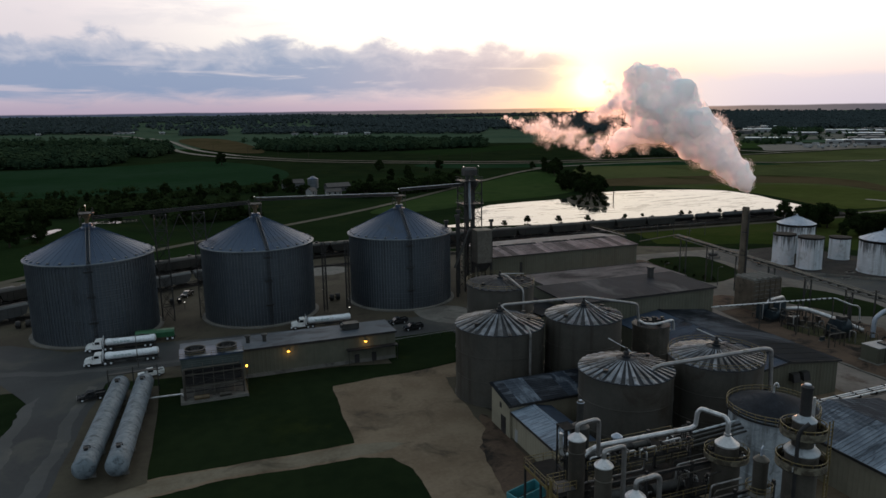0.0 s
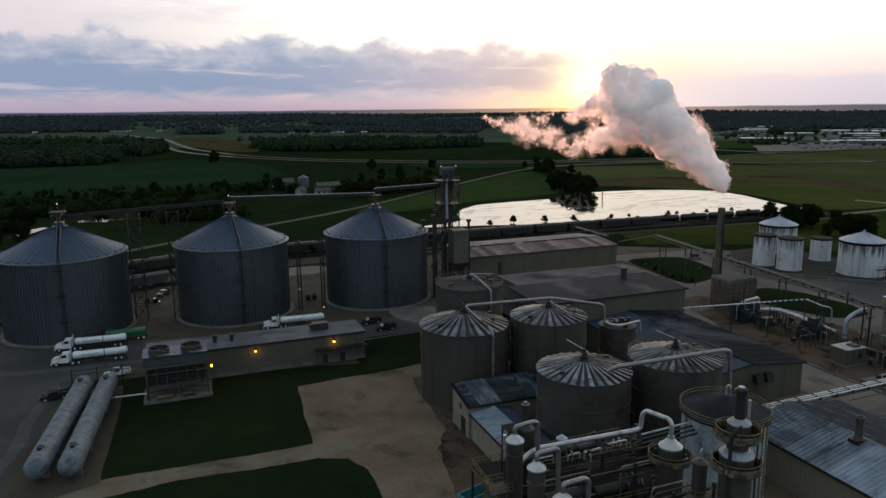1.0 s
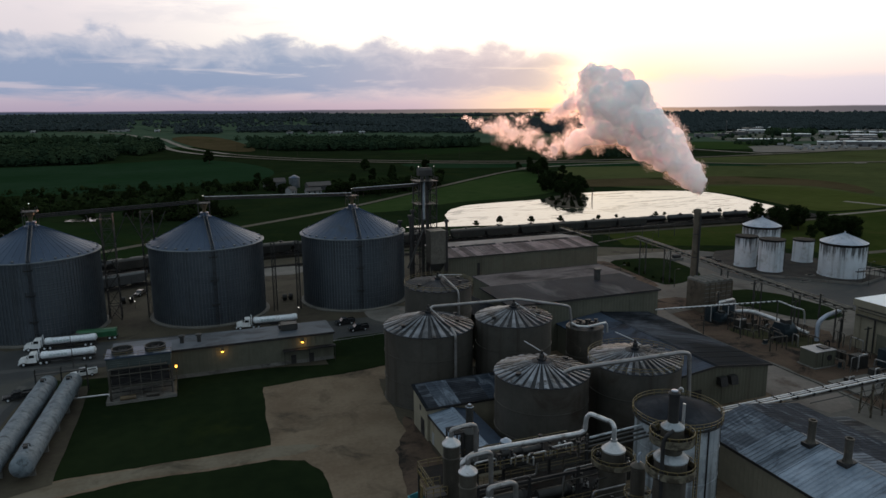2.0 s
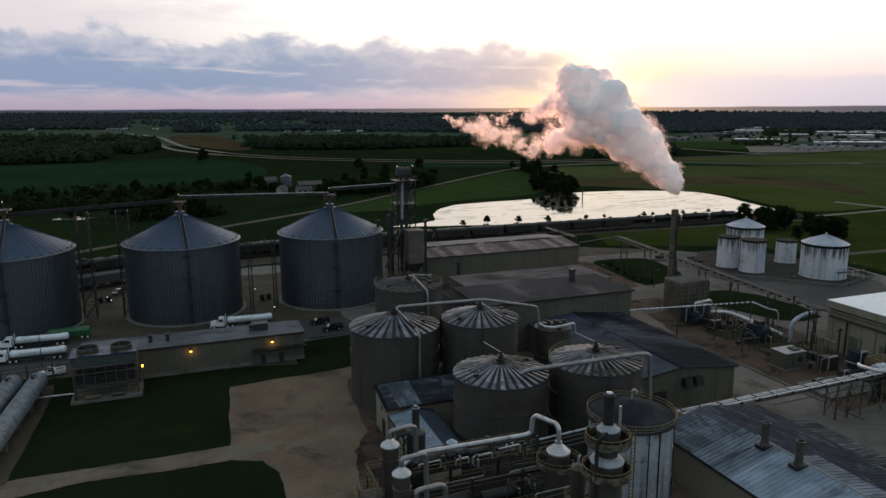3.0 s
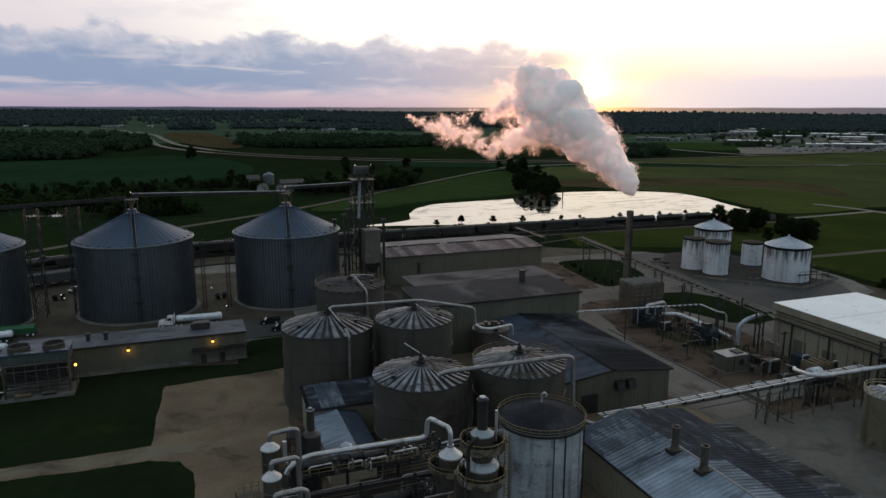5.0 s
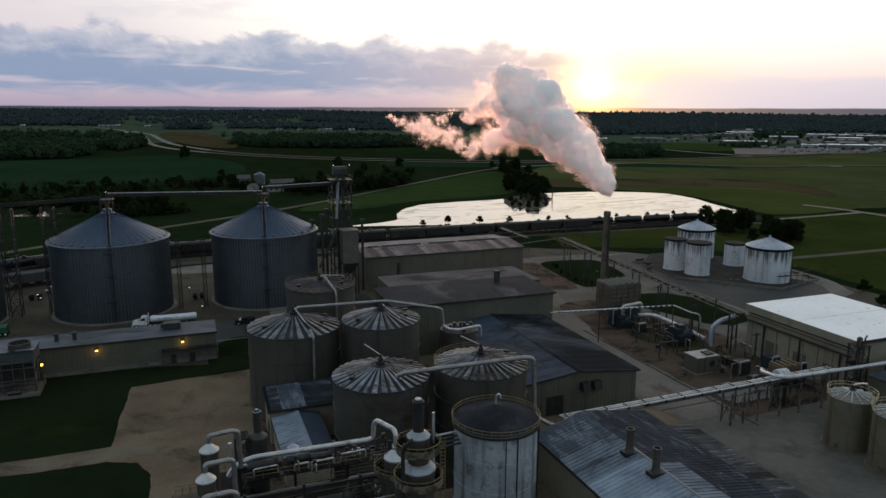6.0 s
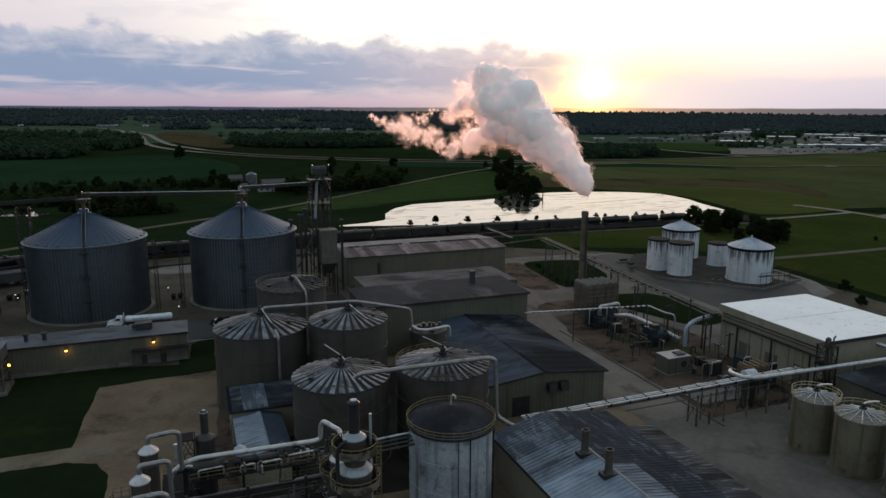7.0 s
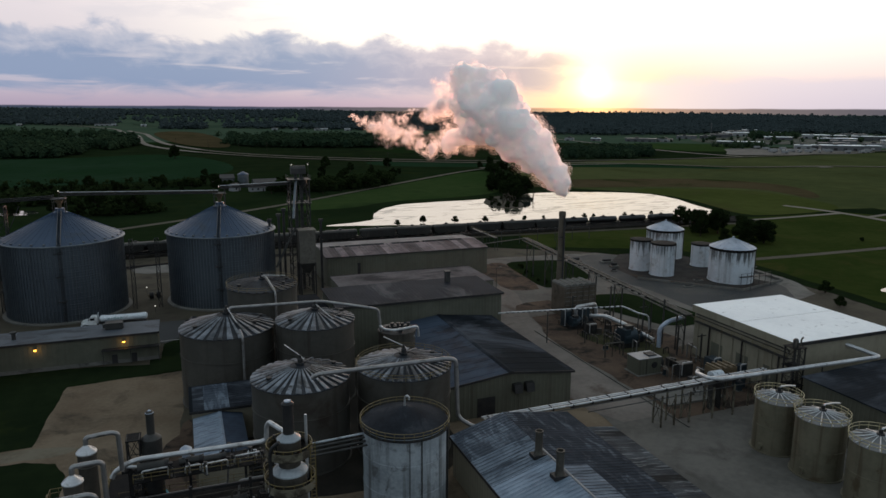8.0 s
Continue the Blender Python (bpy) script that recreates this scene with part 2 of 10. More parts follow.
white_tank = surface("chalky_white_tank_paint", (0.445, 0.487, 0.535), (0.549, 0.587, 0.633), 0.2, 0.55, 0.0, 0.15, 3, stain=(0.297, 0.309, 0.316), stain_scale=0.3, streaks=((0.119, 0.116, 0.106), 0.42, 0.5), drip=((0.026, 0.027, 0.026), 3.0, 12.0, 0.92))
white_dome = surface("pale_dome_paint", (0.281, 0.324, 0.398), (0.371, 0.414, 0.492), 0.3, 0.4, 0.2, 0.1, stain=(0.202, 0.216, 0.245), stain_scale=0.5)
concrete = surface("concrete", (0.109, 0.103, 0.095), (0.163, 0.155, 0.142), 0.15, 0.85, 0.0, 0.3, 5, stain=(0.070, 0.066, 0.060), stain_scale=0.2, spec=0.12)
siding = surface("beige_metal_siding", (0.090, 0.090, 0.069), (0.122, 0.118, 0.092), 0.06, 0.5, 0.1, 0.35, 3, streaks=((0.068, 0.059, 0.046), 0.35, 0.5), wave=("x", 0.9, 1.0), spec=0.2)
siding_y = surface("beige_metal_siding_side", (0.090, 0.090, 0.069), (0.122, 0.118, 0.092), 0.06, 0.5, 0.1, 0.35, 3, streaks=((0.068, 0.059, 0.046), 0.35, 0.5), wave=("y", 0.9, 1.0), spec=0.2)
siding_pale = surface("pale_beige_siding", (0.194, 0.174, 0.131), (0.256, 0.229, 0.174), 0.06, 0.6, 0.0, 0.35, 3, streaks=((0.140, 0.111, 0.080), 0.35, 0.5), wave=("y", 0.9, 1.0), spec=0.1)
sheet_faded = surface("faded_glow_tinted_sheet", (0.095, 0.076, 0.082), (0.200, 0.164, 0.168), 0.25, 0.7, 0.0, 0.3, 2, stain=(0.090, 0.072, 0.067), stain_scale=0.3, wave=("x", 1.1, 1.0), rand=0.62, spec=0.04)
sheet_glow_far = surface("glow_paled_roof_sheet", (0.160, 0.140, 0.138), (0.232, 0.204, 0.200), 0.25, 0.6, 0.0, 0.3, 2, stain=(0.12, 0.10, 0.095), stain_scale=0.3, wave=("x", 1.1, 1.0), rand=0.15, spec=0.10)
sheet_pale = surface("pale_streaked_sheet", (0.165, 0.207, 0.263), (0.252, 0.305, 0.376), 0.25, 0.5, 0.1, 0.5, 2, stain=(0.083, 0.101, 0.134), stain_scale=0.30, stain_cut=(0.50, 0.72), stretch=(0.35, 1.0, 1.0), wave=("y", 0.8, 1.0), rand=0.10, spec=0.15)
# Worn sheets whose pale tone also holds the roof's mottled sheen.
sheet_pale_worn = surface("worn_sheen_pale_sheet", (0.115, 0.141, 0.179), (0.201, 0.239, 0.290), 0.25, 0.55, 0.1, 0.5, 2, stain=(0.043, 0.054, 0.069), stain_scale=0.45, stain_cut=(0.50, 0.66), stretch=(0.30, 1.3, 1.0), wave=("y", 0.8, 1.0), rand=0.25, spec=0.04)
sheet_mottled_dark = surface("dark_mottled_sheet", (0.016, 0.021, 0.030), (0.034, 0.043, 0.058), 0.35, 0.6, 0.05, 0.5, 2, stain=(0.098, 0.114, 0.140), stain_scale=0.75, stain_cut=(0.50, 0.70), stretch=(1.0, 0.28, 1.0), wave=("y", 0.8, 1.0), rand=0.15, spec=0.02)
sheet_odd = surface("odd_lean_to_sheet", (0.020, 0.023, 0.028), (0.048, 0.053, 0.060), 0.35, 0.6, 0.05, 0.5, 2, stain=(0.150, 0.160, 0.170), stain_scale=0.9, stain_cut=(0.52, 0.64), stretch=(0.12, 1.6, 1.0), wave=("y", 0.4, 1.0), rand=0.75, spec=0.02)
sheet_black = surface("blackened_roof_sheet", (0.014, 0.016, 0.021), (0.030, 0.034, 0.042), 0.25, 0.7, 0.0, 0.5, 2, stain=(0.12, 0.135, 0.16), stain_scale=0.20, stain_cut=(0.53, 0.72), stretch=(0.25, 1.0, 1.0), wave=("y", 0.6, 1.0), rand=0.5, spec=0.05)
roof_near = surface("streaked_metal_roof", (0.026, 0.030, 0.038), (0.050, 0.056, 0.068), 0.10, 0.55, 0.1, 0.5, 2, stain=(0.14, 0.16, 0.19), stain_scale=0.09, stain_cut=(0.45, 0.65), spec=0.12)
roof_patched = surface("patched_dark_roof", (0.012, 0.014, 0.018), (0.026, 0.029, 0.036), 0.10, 0.7, 0.0, 0.5, 2, stain=(0.08, 0.09, 0.11), stain_scale=0.10, stain_cut=(0.56, 0.72), spec=0.05)
sheet_mottled = surface("mottled_roof_sheet", (0.036, 0.044, 0.061), (0.072, 0.088, 0.113), 0.35, 0.6, 0.05, 0.5, 2, stain=(0.166, 0.198, 0.244), stain_scale=0.75, stain_cut=(0.46, 0.68), stretch=(1.0, 0.28, 1.0), wave=("y", 0.8, 1.0), rand=0.12, spec=0.12)
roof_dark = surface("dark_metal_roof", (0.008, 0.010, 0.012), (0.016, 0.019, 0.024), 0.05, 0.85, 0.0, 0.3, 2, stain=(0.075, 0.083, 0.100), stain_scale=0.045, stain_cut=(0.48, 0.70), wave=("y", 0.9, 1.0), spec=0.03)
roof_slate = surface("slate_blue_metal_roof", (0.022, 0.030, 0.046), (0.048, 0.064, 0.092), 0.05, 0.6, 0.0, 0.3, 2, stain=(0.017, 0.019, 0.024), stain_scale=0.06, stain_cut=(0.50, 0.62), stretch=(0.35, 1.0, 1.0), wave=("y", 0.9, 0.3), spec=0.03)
roof_dark_x = surface("dark_ribbed_roof", (0.009, 0.011, 0.013), (0.019, 0.021, 0.026), 0.05, 0.85, 0.0, 0.3, 2, stain=(0.036, 0.039, 0.045), stain_scale=0.05, stain_cut=(0.56, 0.68), wave=("x", 0.9, 1.0), spec=0.03)
roof_link = surface("dark_streaked_roof", (0.013, 0.015, 0.020), (0.030, 0.032, 0.040), 0.06, 0.7, 0.0, 0.3, 2, stain=(0.098, 0.092, 0.098), stain_scale=0.14, stain_cut=(0.52, 0.74), stretch=(1.0, 0.25, 1.0), wave=("x", 0.9, 0.6), spec=0.05)
# Pale dust whose pinkish cast is sky glow set into the colour.
roof_dusty_glow = surface("dusty_glow_tinted_roof", (0.078, 0.068, 0.071), (0.138, 0.123, 0.127), 0.09, 0.75, 0.0, 0.3, 2, stain=(0.028, 0.026, 0.029), stain_scale=0.12, stain_cut=(0.50, 0.70), stretch=(0.5, 1.0, 1.0), spec=0.03)
roof_grey = surface("faded_metal_roof", (0.083, 0.075, 0.078), (0.150, 0.139, 0.142), 0.10, 0.6, 0.05, 0.3, 2, stain=(0.053, 0.046, 0.045), stain_scale=0.13, wave=("x", 1.1, 1.0), patches=((0.270, 0.246, 0.246), 0.10, 0.6), spec=0.05)
roof_blue = surface("pale_metal_roof", (0.153, 0.168, 0.194), (0.214, 0.230, 0.255), 0.12, 0.42, 0.3, 0.25, 3, stain=(0.092, 0.097, 0.107), stain_scale=0.22, wave=("y", 0.8, 1.0))
roof_white = surface("white_membrane_roof", (0.76, 0.78, 0.81), (0.86, 0.88, 0.90), 0.08, 0.55, 0.0, 0.1, 2, stain=(0.40, 0.41, 0.43), stain_scale=0.45, stain_cut=(0.60, 0.72))
brickish = surface("brown_block", (0.077, 0.061, 0.047), (0.123, 0.101, 0.077), 0.3, 0.8, 0.0, 0.4, 4, stain=(0.046, 0.037, 0.030), stain_scale=0.4, spec=0.2)
grass = surface("mown_grass", (0.009, 0.015, 0.007), (0.015, 0.023, 0.010), 0.03, 0.95, 0.0, 0.5, 1.2, stain=(0.019, 0.026, 0.009), stain_scale=0.045, patches=((0.013, 0.030, 0.009), 0.0026, 0.6), spec=0.0)
lawn_bright = surface("lush_mown_grass", (0.023, 0.035, 0.009), (0.040, 0.050, 0.014), 0.02, 0.95, 0.0, 0.5, 1.2, stain=(0.047, 0.046, 0.015), stain_scale=0.03, spec=0.0)
bund_gravel = surface("stained_bund_gravel", (0.028, 0.026, 0.025), (0.050, 0.046, 0.043), 0.25, 0.95, 0.0, 0.4, 5, stain=(0.070, 0.052, 0.038), stain_scale=0.18, stain_cut=(0.55, 0.7), spec=0.06)
tawny = surface("tawny_dry_field", (0.048, 0.038, 0.020), (0.074, 0.057, 0.031), 0.012, 0.95, 0.0, 0.4, 0.8, stain=(0.020, 0.029, 0.009), stain_scale=0.014, spec=0.0)
field = surface("crop_field", (0.011, 0.028, 0.012), (0.018, 0.037, 0.020), 0.006, 0.95, 0.0, 0.4, 0.8, stain=(0.013, 0.034, 0.014), stain_scale=0.01, spec=0.0)
pasture = surface("dry_pasture", (0.022, 0.042, 0.013), (0.036, 0.055, 0.019), 0.01, 0.95, 0.0, 0.4, 0.8, stain=(0.020, 0.035, 0.013), stain_scale=0.02, spec=0.0)
# Eastern fields: sun glow and glare are in these brighter, warmer colours.
field_glow = surface("glow_bright_crop_field", (0.046, 0.056, 0.023), (0.071, 0.078, 0.031), 0.008, 0.95, 0.0, 0.4, 0.8, stain=(0.046, 0.051, 0.019), stain_scale=0.012, spec=0.0)
lawn_east_green = surface("glow_bright_pasture", (0.044, 0.055, 0.015), (0.064, 0.074, 0.022), 0.012, 0.95, 0.0, 0.5, 1.2, stain=(0.058, 0.056, 0.022), stain_scale=0.02, spec=0.0)
# Distance haze is mixed into this paler, bluer meadow colour.
pasture_hazed = surface("hazed_pale_meadow", (0.038, 0.063, 0.042), (0.061, 0.085, 0.056), 0.006, 0.95, 0.0, 0.4, 0.8, stain=(0.049, 0.067, 0.042), stain_scale=0.01, spec=0.0)
town_ground = surface("town_ground", (0.050, 0.056, 0.045), (0.095, 0.098, 0.090), 0.012, 0.9, 0.0, 0.3, 2, stain=(0.028, 0.045, 0.020), stain_scale=0.015, stain_cut=(0.45, 0.6), spec=0.05)
gravel = surface("sandy_gravel_yard", (0.126, 0.092, 0.063), (0.177, 0.136, 0.096), 0.11, 0.9, 0.0, 0.4, 6, stain=(0.047, 0.038, 0.028), stain_scale=0.10, stain_cut=(0.50, 0.74), spec=0.08)
track_sand = surface("pale_sandy_track", (0.117, 0.096, 0.068), (0.164, 0.142, 0.107), 0.11, 0.9, 0.0, 0.4, 6, stain=(0.046, 0.040, 0.029), stain_scale=0.10, stain_cut=(0.50, 0.74), spec=0.08)
dirt = surface("brown_packed_dirt", (0.048, 0.040, 0.030), (0.073, 0.064, 0.046), 0.08, 0.92, 0.0, 0.4, 6, stain=(0.026, 0.023, 0.016), stain_scale=0.09, spec=0.12)
plant_dirt = surface("red_brown_plant_dirt", (0.058, 0.040, 0.030), (0.098, 0.068, 0.050), 0.14, 0.92, 0.0, 0.4, 6, stain=(0.018, 0.016, 0.014), stain_scale=0.16, stain_cut=(0.48, 0.64), spec=0.08)
pad_dark = surface("blackish_ground", (0.016, 0.014, 0.012), (0.030, 0.026, 0.021), 0.12, 0.85, 0.0, 0.4, 5, stain=(0.050, 0.038, 0.028), stain_scale=0.12, stain_cut=(0.56, 0.74), spec=0.10)
asphalt = surface("worn_asphalt", (0.037, 0.038, 0.040), (0.052, 0.054, 0.055), 0.05, 0.75, 0.0, 0.3, 8, stain=(0.064, 0.063, 0.057), stain_scale=0.06, stain_cut=(0.5, 0.66), spec=0.12)
asphalt_pale = surface("dusty_worn_asphalt", (0.057, 0.057, 0.057), (0.079, 0.079, 0.078), 0.05, 0.75, 0.0, 0.3, 8, stain=(0.098, 0.094, 0.082), stain_scale=0.06, stain_cut=(0.5, 0.66), spec=0.12)
far_road = surface("pale_road", (0.125, 0.112, 0.090), (0.165, 0.148, 0.120), 0.05, 0.85, 0.0, 0.1, spec=0.12)
far_road_dull = surface("dull_distant_road", (0.066, 0.060, 0.044), (0.094, 0.085, 0.064), 0.05, 0.85, 0.0, 0.1, spec=0.05)
ballast = surface("rail_ballast", (0.020, 0.018, 0.016), (0.034, 0.030, 0.026), 0.2, 0.95, 0.0, 0.4, 4, spec=0.02)
leaf = surface("dark_foliage", (0.009, 0.014, 0.005), (0.022, 0.033, 0.012), 0.25, 0.9, 0.0, 0.6, 3, rand=0.25, spec=0.0)
lot = surface("dusty_concrete_lot", (0.091, 0.086, 0.078), (0.145, 0.133, 0.120), 0.07, 0.85, 0.0, 0.35, 6, stain=(0.072, 0.065, 0.059), stain_scale=0.10, stain_cut=(0.50, 0.72), spec=0.08)
dusty_road = surface("dusty_pinkish_concrete", (0.125, 0.108, 0.098), (0.180, 0.157, 0.142), 0.07, 0.85, 0.0, 0.35, 6, stain=(0.085, 0.066, 0.054), stain_scale=0.10, stain_cut=(0.52, 0.74), spec=0.08)
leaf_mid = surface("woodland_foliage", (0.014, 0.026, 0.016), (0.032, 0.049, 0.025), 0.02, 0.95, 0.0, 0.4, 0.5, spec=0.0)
# Far foliage carries the blue of distance haze in its colour.
leaf_hazed = surface("hazed_distant_woodland", (0.032, 0.043, 0.044), (0.047, 0.059, 0.061), 0.02, 0.95, 0.0, 0.4, 0.5, spec=0.0)
bark = surface("bark", (0.03, 0.024, 0.018), (0.06, 0.05, 0.038), 0.8, 0.9, 0.0, 0.5, spec=0.03)
rail_car_paint = surface("dirty_rail_car_paint", (0.010, 0.010, 0.009), (0.021, 0.020, 0.018), 0.15, 0.6, 0.2, 0.2, stain=(0.043, 0.035, 0.030), stain_scale=0.2, rand=0.45)
tank_car_black = surface("black_tank_car_paint", (0.007, 0.007, 0.008), (0.014, 0.013, 0.014), 0.2, 0.38, 0.0, 0.1, stain=(0.035, 0.031, 0.028), stain_scale=0.25, rand=0.3)
rail_car_grey = surface("grey_rail_car_paint", (0.045, 0.049, 0.052), (0.070, 0.073, 0.077), 0.15, 0.6, 0.1, 0.2, stain=(0.025, 0.023, 0.021), stain_scale=0.2)
truck_white = surface("white_vehicle_paint", (0.70, 0.71, 0.72), (0.80, 0.80, 0.80), 0.4, 0.3, 0.0, 0.02, coat=0.4, stain=(0.55, 0.54, 0.52), stain_scale=0.5)
trailer_silver = surface("polished_tank_trailer", (0.62, 0.65, 0.69), (0.74, 0.77, 0.81), 0.4, 0.28, 0.1, 0.05, stain=(0.48, 0.48, 0.48), stain_scale=0.6)
car_dark = surface("dark_vehicle_paint", (0.012, 0.012, 0.014), (0.02, 0.02, 0.022), 0.5, 0.25, 0.0, 0.02, coat=0.6)
green_paint = surface("green_trailer_paint", (0.012, 0.075, 0.03), (0.02, 0.10, 0.045), 0.5, 0.5, 0.0, 0.1)
teal_paint = surface("teal_skip_paint", (0.03, 0.17, 0.20), (0.05, 0.24, 0.27), 0.7, 0.5, 0.0, 0.1, stain=(0.06, 0.10, 0.10), stain_scale=0.8)
teal_grey = surface("faded_teal_print", (0.36, 0.44, 0.45), (0.44, 0.52, 0.53), 0.8, 0.5, 0.0, 0.05)
rubber = surface("tyre_rubber", (0.012, 0.012, 0.012), (0.022, 0.021, 0.02), 2.0, 0.9)
glass_dark = surface("vehicle_glass", (0.01, 0.012, 0.015), (0.015, 0.017, 0.02), 1.0, 0.12, 0.0, 0.0, coat=0.5, rough_var=0.03)
amber_tank = surface("rusty_dryer_paint", (0.080, 0.056, 0.028), (0.115, 0.080, 0.042), 0.5, 0.6, 0.0, 0.2, stain=(0.059, 0.039, 0.020), stain_scale=0.6)
drum_blue = surface("dark_blue_equipment", (0.018, 0.028, 0.039), (0.033, 0.050, 0.060), 0.5, 0.45, 0.4, 0.2)
lamp_amber = glowing("sodium_lamp", (1.0, 0.48, 0.06), 6.0)
lamp_white = glowing("white_lamp", (1.0, 0.95, 0.85), 1.3)
house_white = surface("white_house_paint", (0.202, 0.202, 0.206), (0.264, 0.264, 0.264), 0.2, 0.7, 0.0, 0.1)
roof_red = surface("worn_shingle_roof", (0.050, 0.043, 0.040), (0.075, 0.065, 0.062), 0.3, 0.8, 0.0, 0.2)
shed_far = surface("pale_warehouse_cladding", (0.074, 0.074, 0.078), (0.115, 0.115, 0.118), 0.03, 0.6, 0.1, 0.1, rand=0.5)

water = bpy.data.materials.new("still_pond_water")
water.use_nodes = True
wn = Nodes(water.node_tree)
wpos = wn.add("ShaderNodeNewGeometry").outputs["Position"]
wsq = wn.add("ShaderNodeVectorMath", operation="MULTIPLY")
wn.link(wpos, wsq.inputs[0])
wsq.inputs[1].default_value = (0.35, 1.0, 1.0)
scum = wn.math("ADD", wn.math("MULTIPLY", wn.noise(wsq.outputs[0], 0.075, 8.0, 0.68, 1.2), 0.72), wn.math("MULTIPLY", wn.noise(wsq.outputs[0], 0.32, 5.0, 0.6, 0.8), 0.28))
wb = wn.add("ShaderNodeBsdfPrincipled")
wn.link(wn.mix(wn.step(scum, 0.50, 0.58), rgb(0.02, 0.024, 0.022), rgb(0.10, 0.10, 0.06)), wb.inputs["Base Color"])
wn.link(wn.math("ADD", 0.03, wn.math("MULTIPLY", wn.step(scum, 0.50, 0.58), 0.22)), wb.inputs["Roughness"])
wn.link(wn.math("SUBTRACT", 0.9, wn.math("MULTIPLY", wn.step(scum, 0.50, 0.58), 0.62)), wb.inputs["Specular IOR Level"])
wb.inputs["IOR"].default_value = 1.7
wbump = wn.add("ShaderNodeBump")
wbump.inputs["Strength"].default_value, wbump.inputs["Distance"].default_value = 0.05, 0.1
wn.link(wn.noise(wpos, 0.8, 4.0), wbump.inputs["Height"])
wn.link(wbump.outputs[0], wb.inputs["Normal"])
wn.link(wb.outputs[0], wn.add("ShaderNodeOutputMaterial").inputs["Surface"])



def steam_matter(name, deep):
    """Steam: white droplets; the dense body scatters light deep inside, the loose flecks let half of it through."""
    m = bpy.data.materials.new(name)
    m.use_nodes = True
    n = Nodes(m.node_tree)
    out = n.add("ShaderNodeOutputMaterial")
    if deep:
        body = n.add("ShaderNodeBsdfPrincipled")
        body.inputs["Base Color"].default_value = rgb(0.995, 0.965, 0.99)
        body.inputs["Roughness"].default_value, body.inputs["Specular IOR Level"].default_value = 1.0, 0.0
        body.inputs["Subsurface Weight"].default_value, body.inputs["Subsurface Scale"].default_value = 1.0, 18.0
        body.inputs["Subsurface Anisotropy"].default_value = 0.6
        body.inputs["Subsurface Radius"].default_value = (1.0, 0.86, 0.90)
        n.link(body.outputs[0], out.inputs["Surface"])
        return m
    back_lit, lit, both = n.add("ShaderNodeBsdfTranslucent"), n.add("ShaderNodeBsdfDiffuse"), n.add("ShaderNodeMixShader")
    back_lit.inputs["Color"].default_value, lit.inputs["Color"].default_value = rgb(0.99, 0.955, 0.955), rgb(0.99, 0.945, 0.965)
    both.inputs[0].default_value = 0.66
    n.link(lit.outputs[0], both.inputs[1]), n.link(back_lit.outputs[0], both.inputs[2])
    n.link(both.outputs[0], out.inputs["Surface"])
    return m


steam = steam_matter("dense_steam", True)
steam_fleck = steam_matter("loose_steam", False)
pale_yellow = surface("faded_yellow_paint", (0.28, 0.235, 0.13), (0.40, 0.34, 0.20), 0.8, 0.55, 0.0, 0.1, stain=(0.17, 0.11, 0.06), stain_scale=0.9)

# ---- mesh helpers ----
def box(bm, x0, x1, y0, y1, z0, z1):
    v = [bm.verts.new((x, y, z)) for z in (z0, z1) for x, y in ((x0, y0), (x1, y0), (x1, y1), (x0, y1))]
    for f in ((3, 2, 1, 0), (4, 5, 6, 7), (0, 1, 5, 4), (1, 2, 6, 5), (2, 3, 7, 6), (3, 0, 4, 7)):
        bm.faces.new([v[i] for i in f])
    return bm


def gable(bm, x0, x1, pts):
    """A profile of (y, z) points drawn along x."""
    a, b = [bm.verts.new((x0, y, z)) for y, z in pts], [bm.verts.new((x1, y, z)) for y, z in pts]
    bm.faces.new(a[::-1]), bm.faces.new(b)
    for i in range(len(pts)):
        j = (i + 1) % len(pts)
        bm.faces.new((a[i], a[j], b[j], b[i]))
    bmesh.ops.recalc_face_normals(bm, faces=bm.faces)
    return bm


def gable_y(bm, y0, y1, pts):
    """A profile of (x, z) points drawn along y."""
    a, b = [bm.verts.new((x, y0, z)) for x, z in pts], [bm.verts.new((x, y1, z)) for x, z in pts]
    bm.faces.new(a), bm.faces.new(b[::-1])
    for i in range(len(pts)):
        j = (i + 1) % len(pts)
        bm.faces.new((a[j], a[i], b[i], b[j]))
    bmesh.ops.recalc_face_normals(bm, faces=bm.faces)
    return bm


def lathe(bm, prof, n=32, cx=0.0, cy=0.0):
    """A body of revolution from (radius, height) points, bottom to top on the outside."""
    rings = []
    for r, z in prof:
        if r < 1e-4:
            rings.append([bm.verts.new((cx, cy, z))])
        else:
            rings.append([bm.verts.new((cx + r * math.cos(2 * math.pi * i / n), cy + r * math.sin(2 * math.pi * i / n), z)) for i in range(n)])
    for a, b in zip(rings, rings[1:]):
        for i in range(n):
            j = (i + 1) % n
            if len(a) == 1 and len(b) == 1:
                continue
            if len(a) == 1:
                bm.faces.new((a[0], b[j], b[i]))
            elif len(b) == 1:
                bm.faces.new((a[i], a[j], b[0]))
            else:
                bm.faces.new((a[i], a[j], b[j], b[i]))
    return bm


